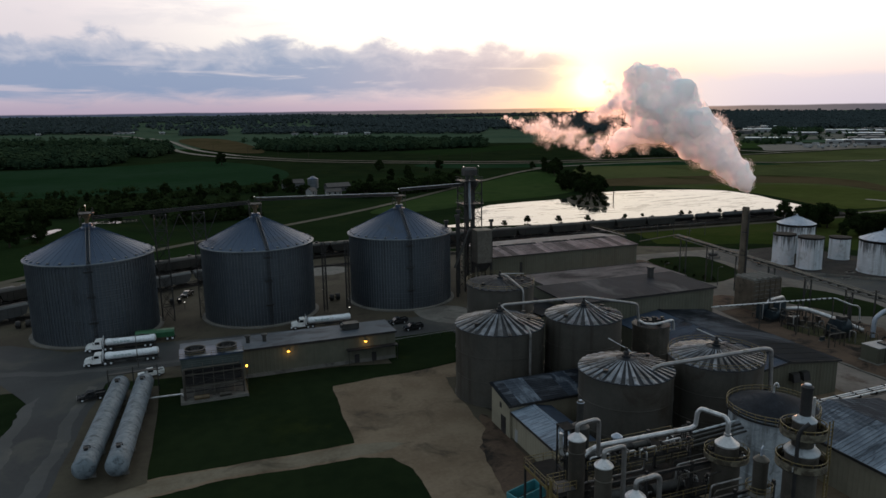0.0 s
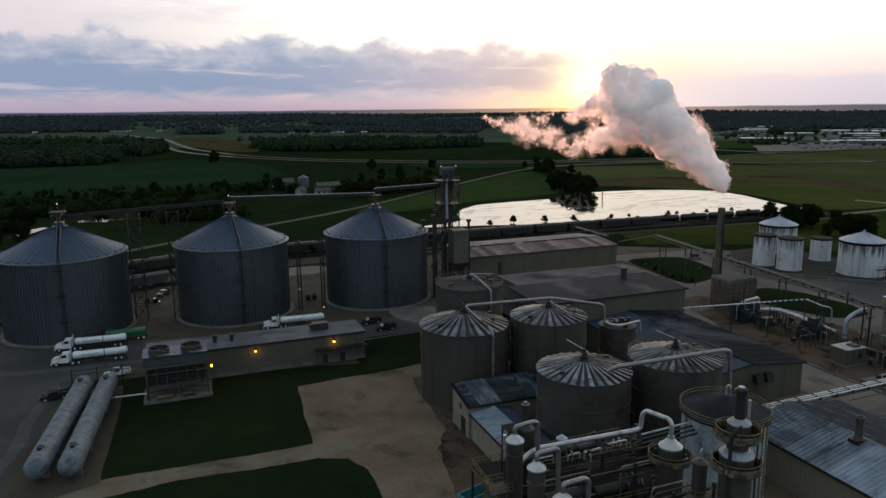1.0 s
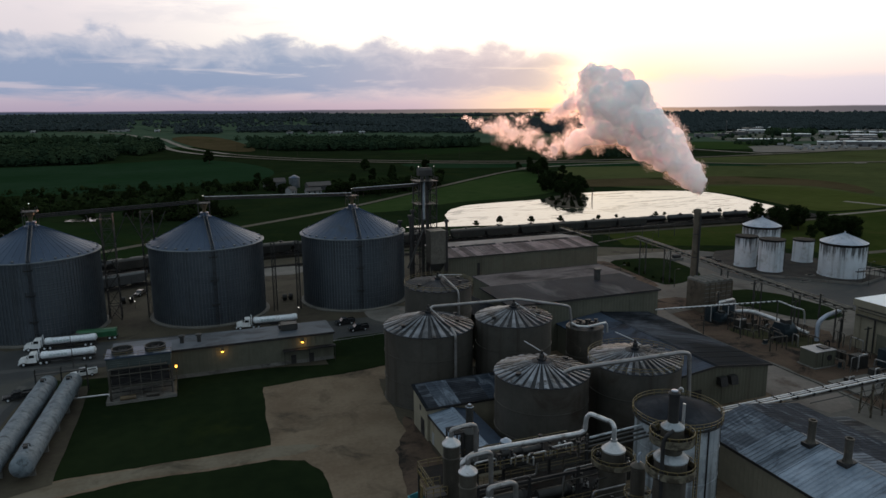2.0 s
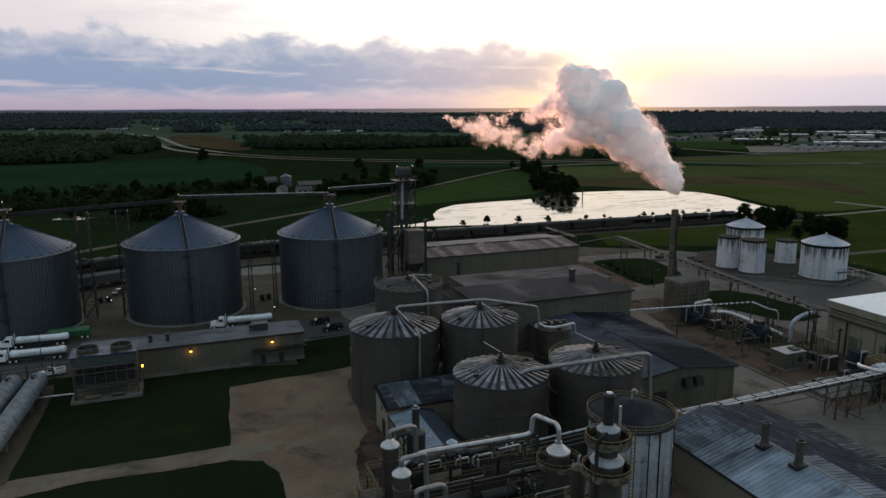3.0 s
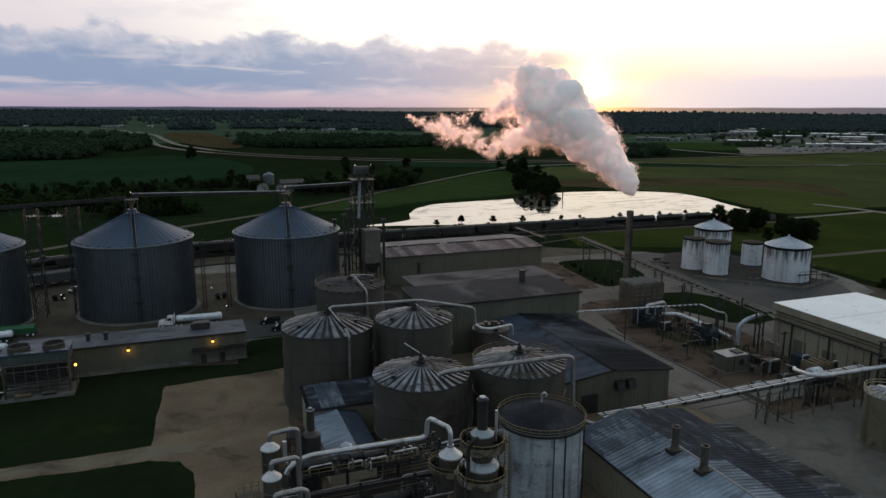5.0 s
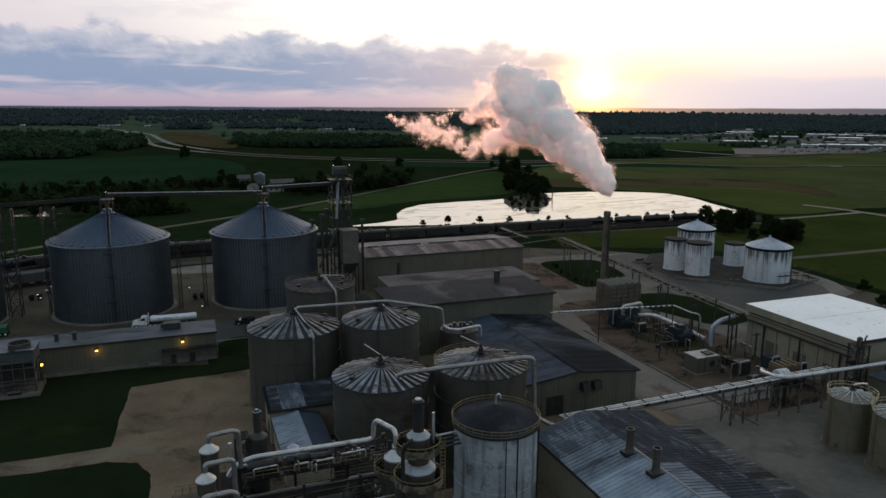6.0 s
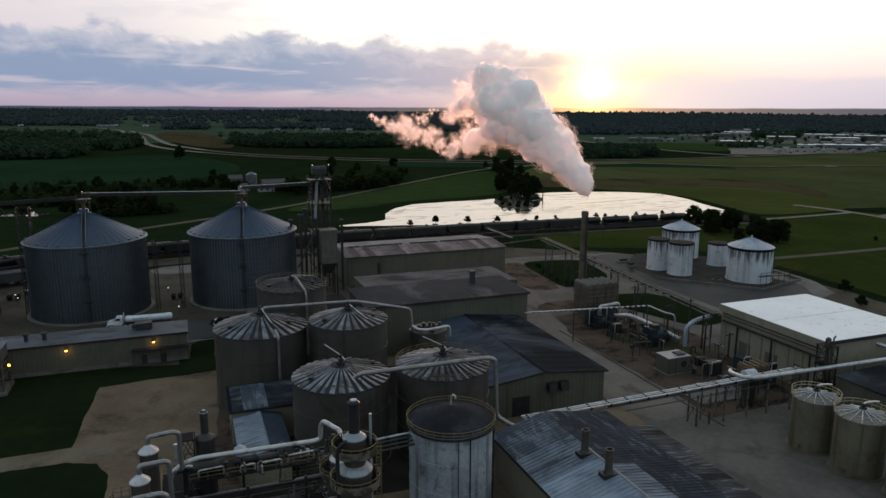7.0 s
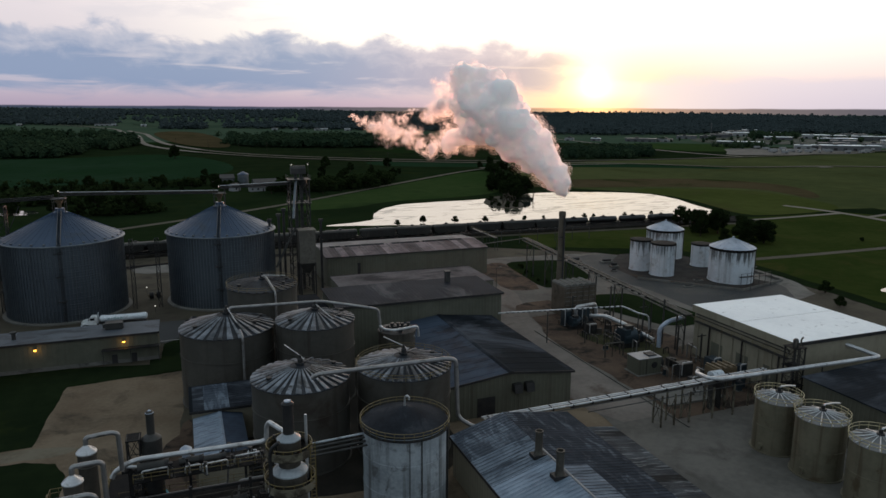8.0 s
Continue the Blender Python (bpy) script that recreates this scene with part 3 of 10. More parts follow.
def rod(bm, p, q, r, r2=None, n=8):
    p, q = Vector(p), Vector(q)
    d = (q - p).normalized()
    u = d.cross((0, 0, 1) if abs(d.z) < 0.9 else (1, 0, 0)).normalized()
    v = d.cross(u)
    r2 = r if r2 is None else r2
    a, b = ([bm.verts.new(c + (u * math.cos(2 * math.pi * i / n) + v * math.sin(2 * math.pi * i / n)) * s) for i in range(n)] for c, s in ((p, r), (q, r2)))
    bm.faces.new(a[::-1]), bm.faces.new(b)
    for i in range(n):
        j = (i + 1) % n
        bm.faces.new((a[i], a[j], b[j], b[i]))
    bmesh.ops.recalc_face_normals(bm, faces=bm.faces) if len(bm.faces) < 40 else None
    return bm


def bent(points, bend, steps=5):
    """A polyline with its corners rounded."""
    pts = [Vector(p) for p in points]
    out = [pts[0]]
    for a, b, c in zip(pts, pts[1:], pts[2:]):
        k = min(bend, (a - b).length * 0.45, (c - b).length * 0.45)
        s, e = b + (a - b).normalized() * k, b + (c - b).normalized() * k
        out += [s.lerp(b, t).lerp(b.lerp(e, t), t) for t in (i / steps for i in range(steps + 1))]
    return out + [pts[-1]]


def pipe(bm, points, r, bend=1.0, n=12):
    pts = bent(points, bend)
    rings, u = [], None
    for i, p in enumerate(pts):
        d = (pts[min(i + 1, len(pts) - 1)] - pts[max(i - 1, 0)]).normalized()
        u = (d.cross((0, 0, 1) if abs(d.z) < 0.9 else (1, 0, 0)) if u is None else u - d * u.dot(d)).normalized()
        v = d.cross(u)
        rings.append([bm.verts.new(p + (u * math.cos(2 * math.pi * k / n) + v * math.sin(2 * math.pi * k / n)) * r) for k in range(n)])
    bm.faces.new(rings[0][::-1]), bm.faces.new(rings[-1])
    for a, b in zip(rings, rings[1:]):
        for k in range(n):
            j = (k + 1) % n
            bm.faces.new((a[k], a[j], b[j], b[k]))
    return bm


def mesh_of(name, bm, material, smooth=True):
    me = bpy.data.meshes.new(name)
    bm.to_mesh(me)
    bm.free()
    me.materials.append(material)
    if smooth:
        me.polygons.foreach_set("use_smooth", [True] * len(me.polygons))
        me.set_sharp_from_angle(angle=radians(35))
    return me


def B():
    return bmesh.new()


def thing(name, at, label, category, group="", turn=0.0):
    ob = new(name)
    ob.matrix_basis = pose(*at, 0, 0, turn)
    ob.empty_display_size = 0.5
    return tagged(ob, label, category, group)


def part(name, bm, material, parent, label="", smooth=True):
    ob = new(name, bm if isinstance(bm, bpy.types.Mesh) else mesh_of(name, bm, material, smooth))
    ob.parent = parent
    return tagged(ob, label) if label else ob


def again(name, mesh, parent, m):
    """One more piece on shared mesh data, under its thing."""
    ob = new(name, mesh)
    ob.parent = parent
    ob.matrix_basis = m
    return ob


def setting(name, bm, material, label, category="", smooth=False):
    return tagged(new(name, mesh_of(name, bm, material, smooth)), label, category, kind="structure")


def ragged(poly, step=4.0, amount=0.5):
    """A polygon whose edges wander a little."""
    out = []
    for i, p in enumerate(poly):
        a, b = Vector(p), Vector(poly[(i + 1) % len(poly)])
        k = max(1, int((b - a).length / step))
        for j in range(k):
            q = a.lerp(b, j / k)
            s = noise.noise_vector(Vector((q.x * 0.13, q.y * 0.13, 3.7)))
            t = noise.noise_vector(Vector((q.x * 0.8, q.y * 0.8, 9.1)))
            out.append((q.x + (s.x + 0.45 * t.x) * amount, q.y + (s.y + 0.45 * t.y) * amount))
    return out


def rounded(poly, times=2):
    """Corner cutting of a closed polygon."""
    for _ in range(times):
        nxt = []
        for i, p in enumerate(poly):
            q = poly[(i + 1) % len(poly)]
            nxt += [(p[0] * 0.75 + q[0] * 0.25, p[1] * 0.75 + q[1] * 0.25), (p[0] * 0.25 + q[0] * 0.75, p[1] * 0.25 + q[1] * 0.75)]
        poly = nxt
    return poly


def patch(name, poly, z, material, label, category, amount=0.5, step=4.0):
    bm = B()
    f = bm.faces.new([bm.verts.new((x, y, z)) for x, y in ragged(poly, step, amount)])
    if f.normal.z < 0 or f.calc_area() and sum((a[0] * b[1] - b[0] * a[1]) for a, b in zip(poly, poly[1:] + poly[:1])) < 0:
        bmesh.ops.reverse_faces(bm, faces=bm.faces)
    bmesh.ops.triangulate(bm, faces=bm.faces)
    return setting(name, bm, material, label, category)


def ribbon(name, pts, width, lift, material, label, category):
    """A road along a line, laid on the land."""
    bm, pts = B(), [Vector((x, y, 0)) for x, y in pts]
    fine = []
    for a, b in zip(pts, pts[1:]):
        k = max(1, int((b - a).length / 25))
        fine += [a.lerp(b, j / k) for j in range(k)]
    fine.append(pts[-1])
    for _ in range(3):
        fine = [fine[0]] + [(a + b * 2 + c) / 4 for a, b, c in zip(fine, fine[1:], fine[2:])] + [fine[-1]]
    rows = []
    for i, p in enumerate(fine):
        d = (fine[min(i + 1, len(fine) - 1)] - fine[max(i - 1, 0)]).normalized()
        s = Vector((-d.y, d.x, 0)) * width / 2
        rows.append([bm.verts.new((q.x, q.y, land(q.x, q.y) + lift)) for q in (p - s, p + s)])
    for a, b in zip(rows, rows[1:]):
        bm.faces.new((a[0], b[0], b[1], a[1]))
    bmesh.ops.recalc_face_normals(bm, faces=bm.faces)
    for f in bm.faces:
        if f.normal.z < 0:
            f.normal_flip()
    return setting(name, bm, material, label, category)


def curve(pts, step=6.0):
    """Points at even steps on a smooth line through the given ones, each with its heading in degrees."""
    fine = []
    for k in range(len(pts) - 1):
        p0, p1, p2, p3 = (Vector(pts[max(0, min(len(pts) - 1, i))]) for i in (k - 1, k, k + 1, k + 2))
        m = max(2, int((p2 - p1).length))
        for j in range(m):
            u = j / m
            fine.append(0.5 * (2 * p1 + (p2 - p0) * u + (2 * p0 - 5 * p1 + 4 * p2 - p3) * u * u + (3 * p1 - p0 - 3 * p2 + p3) * u ** 3))
    out, run = [], step
    for a, b in zip(fine, fine[1:]):
        run += (b - a).length
        if run >= step:
            run -= step
            out.append((a.x, a.y, math.degrees(math.atan2(b.y - a.y, b.x - a.x))))
    return out


def beside(line, off):
    """The line shifted to its left by off metres."""
    return [(x - off * math.sin(radians(a)), y + off * math.cos(radians(a))) for x, y, a in line]


def strip(bm, pts, wide, z0, z1):
    """A bar of square section along a line on the ground."""
    rows = []
    for i, p in enumerate(pts):
        d = (Vector(pts[min(i + 1, len(pts) - 1)]) - Vector(pts[max(i - 1, 0)])).normalized() * wide / 2
        rows.append([bm.verts.new((p[0] + sx * d.y, p[1] - sx * d.x, z)) for sx, z in ((-1, z0), (1, z0), (1, z1), (-1, z1))])
    for a, b in zip(rows, rows[1:]):
        for k in range(4):
            bm.faces.new((a[k], a[(k + 1) % 4], b[(k + 1) % 4], b[k]))
    bm.faces.new(rows[0][::-1]), bm.faces.new(rows[-1])
    bmesh.ops.recalc_face_normals(bm, faces=bm.faces)
    return bm


def ring_rail(parent, r, z, n, high=1.1, thick=0.04, a0=0.0, a1=360.0, paint=None):
    """A safety railing round a circle: two rails and posts."""
    for k, zz in (("top_rail", z + high), ("mid_rail", z + high * 0.55)):
        bm = B()
        m = max(8, int((a1 - a0) / 10))
        pts = [(r * math.cos(radians(a0 + (a1 - a0) * i / m)), r * math.sin(radians(a0 + (a1 - a0) * i / m)), zz) for i in range(m + 1)]
        pipe(bm, pts, thick, 0.01, 6)
        part(k, bm, paint or yellow, parent)
    post = mesh_of("post", rod(B(), (0, 0, 0), (0, 0, high), thick, n=6), paint or yellow)
    for i in range(n):
        a = radians(a0 + (a1 - a0) * i / n)
        again("post", post, parent, pose(r * math.cos(a), r * math.sin(a), z))


def line_rail(parent, p, q, n, high=1.1, thick=0.04):
    p, q = Vector(p), Vector(q)
    for k, h in (("top_rail", high), ("mid_rail", high * 0.55)):
        part(k, rod(B(), p + Vector((0, 0, h)), q + Vector((0, 0, h)), thick, n=6), yellow, parent)
    post = mesh_of("post", rod(B(), (0, 0, 0), (0, 0, high), thick, n=6), yellow)
    for i in range(n + 1):
        again("post", post, parent, Matrix.Translation(p.lerp(q, i / n)))


def land(x, y):
    """Height of the land: flat by the works, rising to low hills far off."""
    dx, dy = x - 27.0, y + 6.0
    d = math.hypot(dx, dy)
    if d < 1000:
        return 0.0
    u = math.degrees(math.atan2(dx, dy)) - 20.5
    u = max(-40.0, min(40.0, (u + 180) % 360 - 180))
    rim = 45.5 - 0.33 * u + 3.0 * noise.noise(Vector((u * 0.16, 0.3, 0))) + 1.2 * noise.noise(Vector((u * 0.7, 2.3, 0)))
    return rim * (min(d, 4800) - 1000) ** 1.6 / 3800 ** 1.6 + 5.0 * min(1, (d - 1000) / 1500) * noise.noise(Vector((x * 0.0011, y * 0.0011, 5)))

# ---- ground, roads, water ----
bm = B()
radii = [0, 60, 140, 240, 360, 520, 700, 900, 1000, 1080, 1180, 1300, 1450, 1650, 1900, 2200, 2550, 2950, 3400, 3800, 4150, 4450, 4650, 4780, 4860]
rings = []
for r in radii:
    m = 1 if r == 0 else 120
    rings.append([bm.verts.new((27 + r * math.sin(2 * math.pi * i / m), -6 + r * math.cos(2 * math.pi * i / m), 0)) for i in range(m)])
for ring in rings:
    for v in ring:
        v.co.z = land(v.co.x, v.co.y)
for i in range(120):
    j = (i + 1) % 120
    bm.faces.new((rings[0][0], rings[1][j], rings[1][i]))
    for a, b in zip(rings[1:], rings[2:]):
        bm.faces.new((a[i], a[j], b[j], b[i]))
bmesh.ops.recalc_face_normals(bm, faces=bm.faces)
if sum(f.normal.z for f in bm.faces) < 0:
    bmesh.ops.reverse_faces(bm, faces=bm.faces)
plain = setting("ground", bm, grass, "dark green grassland and fields reaching the low hills", "ground", smooth=True)
# Ground past 1300 m takes the hazed meadow colour.
plain.data.materials.append(pasture_hazed)
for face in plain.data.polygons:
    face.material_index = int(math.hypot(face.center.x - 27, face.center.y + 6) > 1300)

pond = rounded([(112, 336), (150, 345), (152, 362), (162, 383), (178, 403), (206, 408), (240, 409), (262, 421), (285, 432), (316, 430), (350, 418), (367, 403),
                (369, 383), (364, 360), (357, 338), (352, 319), (352, 303), (345, 301), (338, 303), (322, 303), (300, 305), (230, 310), (180, 320), (150, 329)], 2)
patch("water_pond", pond, 0.06, water, "still pond mirroring the bright evening sky", "pond", 1.2, 6.0)
patch("island", rounded([(231, 384), (232, 372), (240, 361), (252, 372), (258, 386), (256, 400), (266, 414), (262, 426), (246, 414), (238, 402)], 2), 0.16, dirt, "muddy spit reaching into the pond", "mud", 1.2)
patch("water_creek", rounded([(-52, 432), (-40, 425), (-28, 424), (-21, 430), (-26, 442), (-40, 446)], 2), 0.06, water, "small pool among trees reflecting the sky", "pool", 2.0, 5.0)
patch("water_creek", rounded([(-76, 390), (-71, 388), (-63, 404), (-60, 418), (-65, 419), (-71, 404)], 2), 0.06, water, "narrow creek reach reflecting the sky", "creek", 1.0, 4.0)

# packed dirt round the bins and along the buildings
patch("ground_dirt", [(-95, 168), (-20, 168), (60, 150), (100, 142), (140, 132), (140, 60), (240, 60), (252, 152), (252, 192), (215, 232), (170, 262), (60, 286), (-110, 286)], 0.02, dirt, "brown packed dirt between the works buildings", "dirt ground", 1.5)
patch("yard", [(28.2, 145.0), (54.0, 147.6), (62, 149), (74, 150), (95, 146), (130, 143), (130, 34), (30, 34), (20, 60), (33, 94), (33.0, 104), (31, 109), (25.9, 111.0), (3.5, 112.2), (-8, 110.8), (-24, 104), (-26, 110), (-19, 115.3),
               (-9.6, 117.3), (10, 117.0), (26.0, 116.8), (27.0, 130)], 0.04, gravel, "sandy gravel yard with dark stains and a track", "gravel yard", 0.55, 1.3)
patch("track", [(-23.5, 105.2), (-8, 111.6), (3.5, 113.0), (25.9, 111.8), (30, 111.6), (34.5, 113.4), (31, 115.4), (26, 116.2), (10, 116.4), (-9.6, 116.6), (-18.6, 114.4), (-25, 109.4)], 0.055, track_sand, "pale sandy vehicle track across the grass", "track", 0.6, 1.2)
patch("road_asphalt", [(-24, 60), (-38, 60), (-34.5, 140), (-33.4, 160), (-42, 176), (-95, 196), (-95, 216), (-45, 205), (-30, 193), (60, 188), (84, 186), (100, 160), (84, 158), (60, 172), (47, 169), (-2, 172),
                       (-15, 171), (-19.0, 166), (-21, 145), (-22.5, 116)], 0.07, asphalt, "worn grey asphalt drive where tank trucks queue", "road", 0.5)
patch("ground_dirt_strip", [(-23.8, 110), (-8.5, 116), (-7.5, 160), (-19.5, 160), (-21.2, 146)], 0.10, dirt, "brown dirt strip under the horizontal tanks", "dirt ground", 0.5)
patch("lawn_corner", [(46.5, 157.0), (46.9, 168), (50.5, 172.0), (66, 172.0), (68, 158), (66, 150.2), (54.0, 147.9), (44.0, 147.0), (44.0, 157.0)], 0.11, grass, "dark grass corner beside the low building", "lawn", 0.3, 2.0)
patch("ground_oily_dirt", rounded([(53.5, 142), (60, 131), (57.5, 108), (53.5, 90), (46.5, 93), (49.5, 105), (50.5, 121), (51.5, 134)], 1), 0.085, dirt, "dark damp dirt beside the tank and sheds", "dirt ground", 0.9, 2.0)
patch("ground_oily_dirt", rounded([(52.8, 122), (52.6, 108), (52.8, 92), (50, 80), (41.5, 80), (43, 92), (47, 104), (49.5, 114)], 1), 0.087, plant_dirt, "oil-stained brown dirt along the shed wall", "dirt ground", 1.6, 1.6)
patch("ground_spilled_dust", rounded([(62.5, 192), (64.5, 196.2), (72.4, 196.6), (79.2, 192), (78, 182.5), (73, 176), (67, 178.5), (64, 184)], 2), 0.095, concrete, "pale dusty apron beside a grain bin", "apron", 0.8, 1.5)
# Darker ground tone between the tanks.
patch("ground_tank_pad", rounded([(57, 88), (60, 108), (54, 118), (53, 136), (64, 141), (84, 139), (98, 132), (98, 104), (98, 86), (76, 82)][::-1], 1), 0.088, pad_dark, "blackish ground between the tanks", "ground", 0.6, 2.0)
# Dark slab added for the shade beneath the crowded vessels.
patch("process_slab", [(35.5, 40), (35.5, 78.5), (70, 82), (76, 70), (76, 40)], 0.10, asphalt, "dark slab standing for shade under the process vessels", "slab", 0.4, 2.0)
patch("pavement_lot", [(126, 60), (128, 100), (131, 140), (140, 166), (152, 206), (145, 232), (172, 236), (214, 232), (226, 218), (255, 190), (254, 168), (246, 150), (232, 146), (200, 128), (165, 122), (160, 40), (100, 34), (104, 46)],
      0.09, lot, "grey paved service lot between the plant buildings", "pavement", 0.5)
patch("road_dusty", rounded([(127, 90), (126.6, 118), (128.4, 141), (136, 162), (150, 196), (156, 190), (146, 160), (141, 138), (140, 108), (140, 90)][::-1], 1), 0.10, dusty_road, "dusty pale service road beside the gabled building", "road", 0.4, 2.0)
patch("lawn_island", rounded([(170.2, 227.1), (182.9, 226.7), (192.6, 224.2), (194.0, 219.0), (191.6, 204.0), (189.0, 195.5), (183.0, 190.0), (170.2, 185.6), (165.0, 187.0), (166.8, 204.4), (167.6, 217.3)][::-1], 1), 0.12, grass, "small lawn island edged by the drive", "lawn", 0.2)
patch("ground_verge_dirt", rounded([(163.5, 228.5), (169.8, 226.5), (167.4, 211.5), (164.9, 186.0), (158.4, 185.4), (152.4, 188.6), (154.0, 205.0), (155.1, 216.5)][::-1], 1), 0.11, plant_dirt, "reddish brown dirt between sheds and lawn", "dirt ground", 0.5, 1.5)
patch("ground_verge_dirt", rounded([(147.3, 172.0), (163.0, 172.5), (158.7, 163.3), (148.7, 162.0), (144.0, 164.4)][::-1], 1), 0.11, plant_dirt, "reddish brown dirt beside the chimney", "dirt ground", 0.5, 1.5)
patch("lawn_strip", rounded([(173.8, 174.2), (191.7, 170.6), (194.8, 138.0), (177.7, 135.0), (172.0, 152.9), (166.1, 166.9)][::-1], 1), 0.12, grass, "lawn strip beside the pipe rack", "lawn", 0.2)
patch("pavement_asphalt", rounded([(196, 226), (214, 230.5), (228, 217), (251, 194), (252, 171), (245, 153.5), (232, 148), (201, 131), (196.5, 136), (197.5, 172), (194.5, 190), (196.5, 206)][::-1], 1), 0.10, asphalt, "dark worn asphalt round the white tanks", "pavement", 0.5)
patch("pavement_curve", rounded([(247.9, 182), (256, 170), (246, 150), (233, 146), (238, 152), (246, 164), (241, 176)], 2), 0.13, concrete, "pale concrete curve of the service road", "pavement", 0.2)
patch("bund_floor", [(203, 186), (226, 162), (246, 168), (250, 196), (242, 226), (222, 226), (206, 210)], 0.12, bund_gravel, "stained gravel floor of the white tank bund", "gravel", 0.6)
patch("ground_plant_dirt", [(141.5, 88), (168, 88), (168.5, 122), (174, 128), (170, 146), (166, 160), (146, 158), (141.5, 140)], 0.105, plant_dirt, "brown stained dirt under ducts and blowers", "dirt ground", 0.8)
patch("ground_scrub", rounded([(149, 140), (156, 141), (162, 136), (166, 128), (163, 116), (156, 118), (152, 128)], 2), 0.125, scrub, "weedy brown ground among the blowers", "weedy ground", 0.6)
patch("lawn_east", [(256, 120), (300, 96), (420, 120), (470, 200), (420, 288), (330, 290), (205, 288), (196, 252), (228, 238), (252, 226), (262, 200)], 0.03, lawn_bright, "brighter mown grass beyond the white tanks", "lawn", 1.5)
patch("road_worn_edge", [(-36.6, 92), (-34.9, 140), (-33.9, 158), (-31.0, 163), (-32.2, 140), (-33.4, 92)], 0.08, asphalt_pale, "pale worn edge of the asphalt drive", "road", 1.2, 1.2)
patch("road_worn_edge", [(-27.0, 92), (-24.6, 116), (-22.6, 146), (-20.6, 165), (-22.6, 166), (-25.0, 146), (-27.2, 116), (-29.4, 92)], 0.08, asphalt_pale, "pale worn edge of the asphalt drive", "road", 1.2, 1.2)
patch("road_worn_track", [(-58, 186), (-30, 175.5), (0, 174.0), (40, 175.4), (40, 177.0), (0, 175.8), (-29, 178.0), (-56, 189)], 0.08, asphalt_pale, "pale wheel track across the asphalt drive", "road", 1.0, 1.2)
patch("apron_concrete", rounded([(36, 252), (55, 251), (58, 262), (52, 267), (34, 264)], 1), 0.13, concrete, "pale concrete strip behind the grain bins", "apron", 0.6, 2.0)
EMBANKMENT = 0.9
MAIN_LINE = curve([(-260, 96), (-180, 164), (-120, 211), (-57, 253), (-5, 281), (40, 289.5), (100, 291.5), (190, 292), (300, 287), (330, 285), (346, 284)])
SIDING = curve([(-260, 66), (-180, 134), (-120, 184), (-52, 229), (-8, 253), (30, 264), (64, 268), (110, 270)])
setting("ballast_bed", strip(B(), beside(MAIN_LINE, -0.2), 15.0, 0.0, EMBANKMENT + 0.1), ballast, "raised dark stone ballast under the railway tracks", "ballast")
ribbon("ballast_siding", beside(SIDING, 0.0), 6.0, 0.10, ballast, "dark stone ballast under the siding", "ballast")
ribbon("road_track_side", beside(MAIN_LINE, -10.6), 4.0, 0.12, dirt, "dirt track beside the railway", "track")
for line, off in ((MAIN_LINE, -4.9), (MAIN_LINE, 0.0), (MAIN_LINE, 4.7), (SIDING, 0.0)):
    rails = tagged(new("railway_track"), "rusty steel railway track on ballast", "railway track", "railway tracks", "structure")
    for gauge in (-0.72, 0.72):
        part("rail", strip(B(), beside(line, off + gauge), 0.08, 0.11 + (EMBANKMENT if line is MAIN_LINE else 0.0), 0.30 + (EMBANKMENT if line is MAIN_LINE else 0.0)), dark_steel, rails, smooth=False)
ribbon("road_mid", [(-190, 150), (-140, 200), (-100, 246), (-64, 289), (-52, 301), (-10, 333), (6, 346), (33, 367), (89, 401), (155, 465), (227, 536), (300, 606), (340, 643), (420, 660)], 5.0, 0.10, far_road_dull, "pale gravel lane across the fields", "road")
ribbon("road_east", [(262, 200), (288, 198), (308, 198.4), (342, 200), (420, 199), (640, 190)], 4.0, 0.10, far_road_dull, "pale gravel lane on the grass", "road")
ribbon("road_rail_side", [(306, 282.5), (334, 280), (364, 281), (376, 282.5), (406, 284), (416, 285)], 4.0, 0.15, far_road, "pale farm track by the railway", "road")
ribbon("road_fork", [(410, 322), (415, 312), (418, 296), (417.5, 275), (417, 257), (412, 230), (400, 190)], 5.5, 0.16, far_road, "pale gravel road over the meadow", "road")
ribbon("road_fork", [(417, 268), (428, 271), (445, 274), (520, 284)], 4.0, 0.17, far_road, "pale gravel spur over the meadow", "road")
patch("water_pool", rounded([(269.5, 146.2), (274, 148.4), (282, 148.4), (290, 145.5), (286, 142.8), (276, 144.2), (271, 144.2)], 2), 0.06, water, "small round pool in the lawn", "pool", 0.6, 3.0)

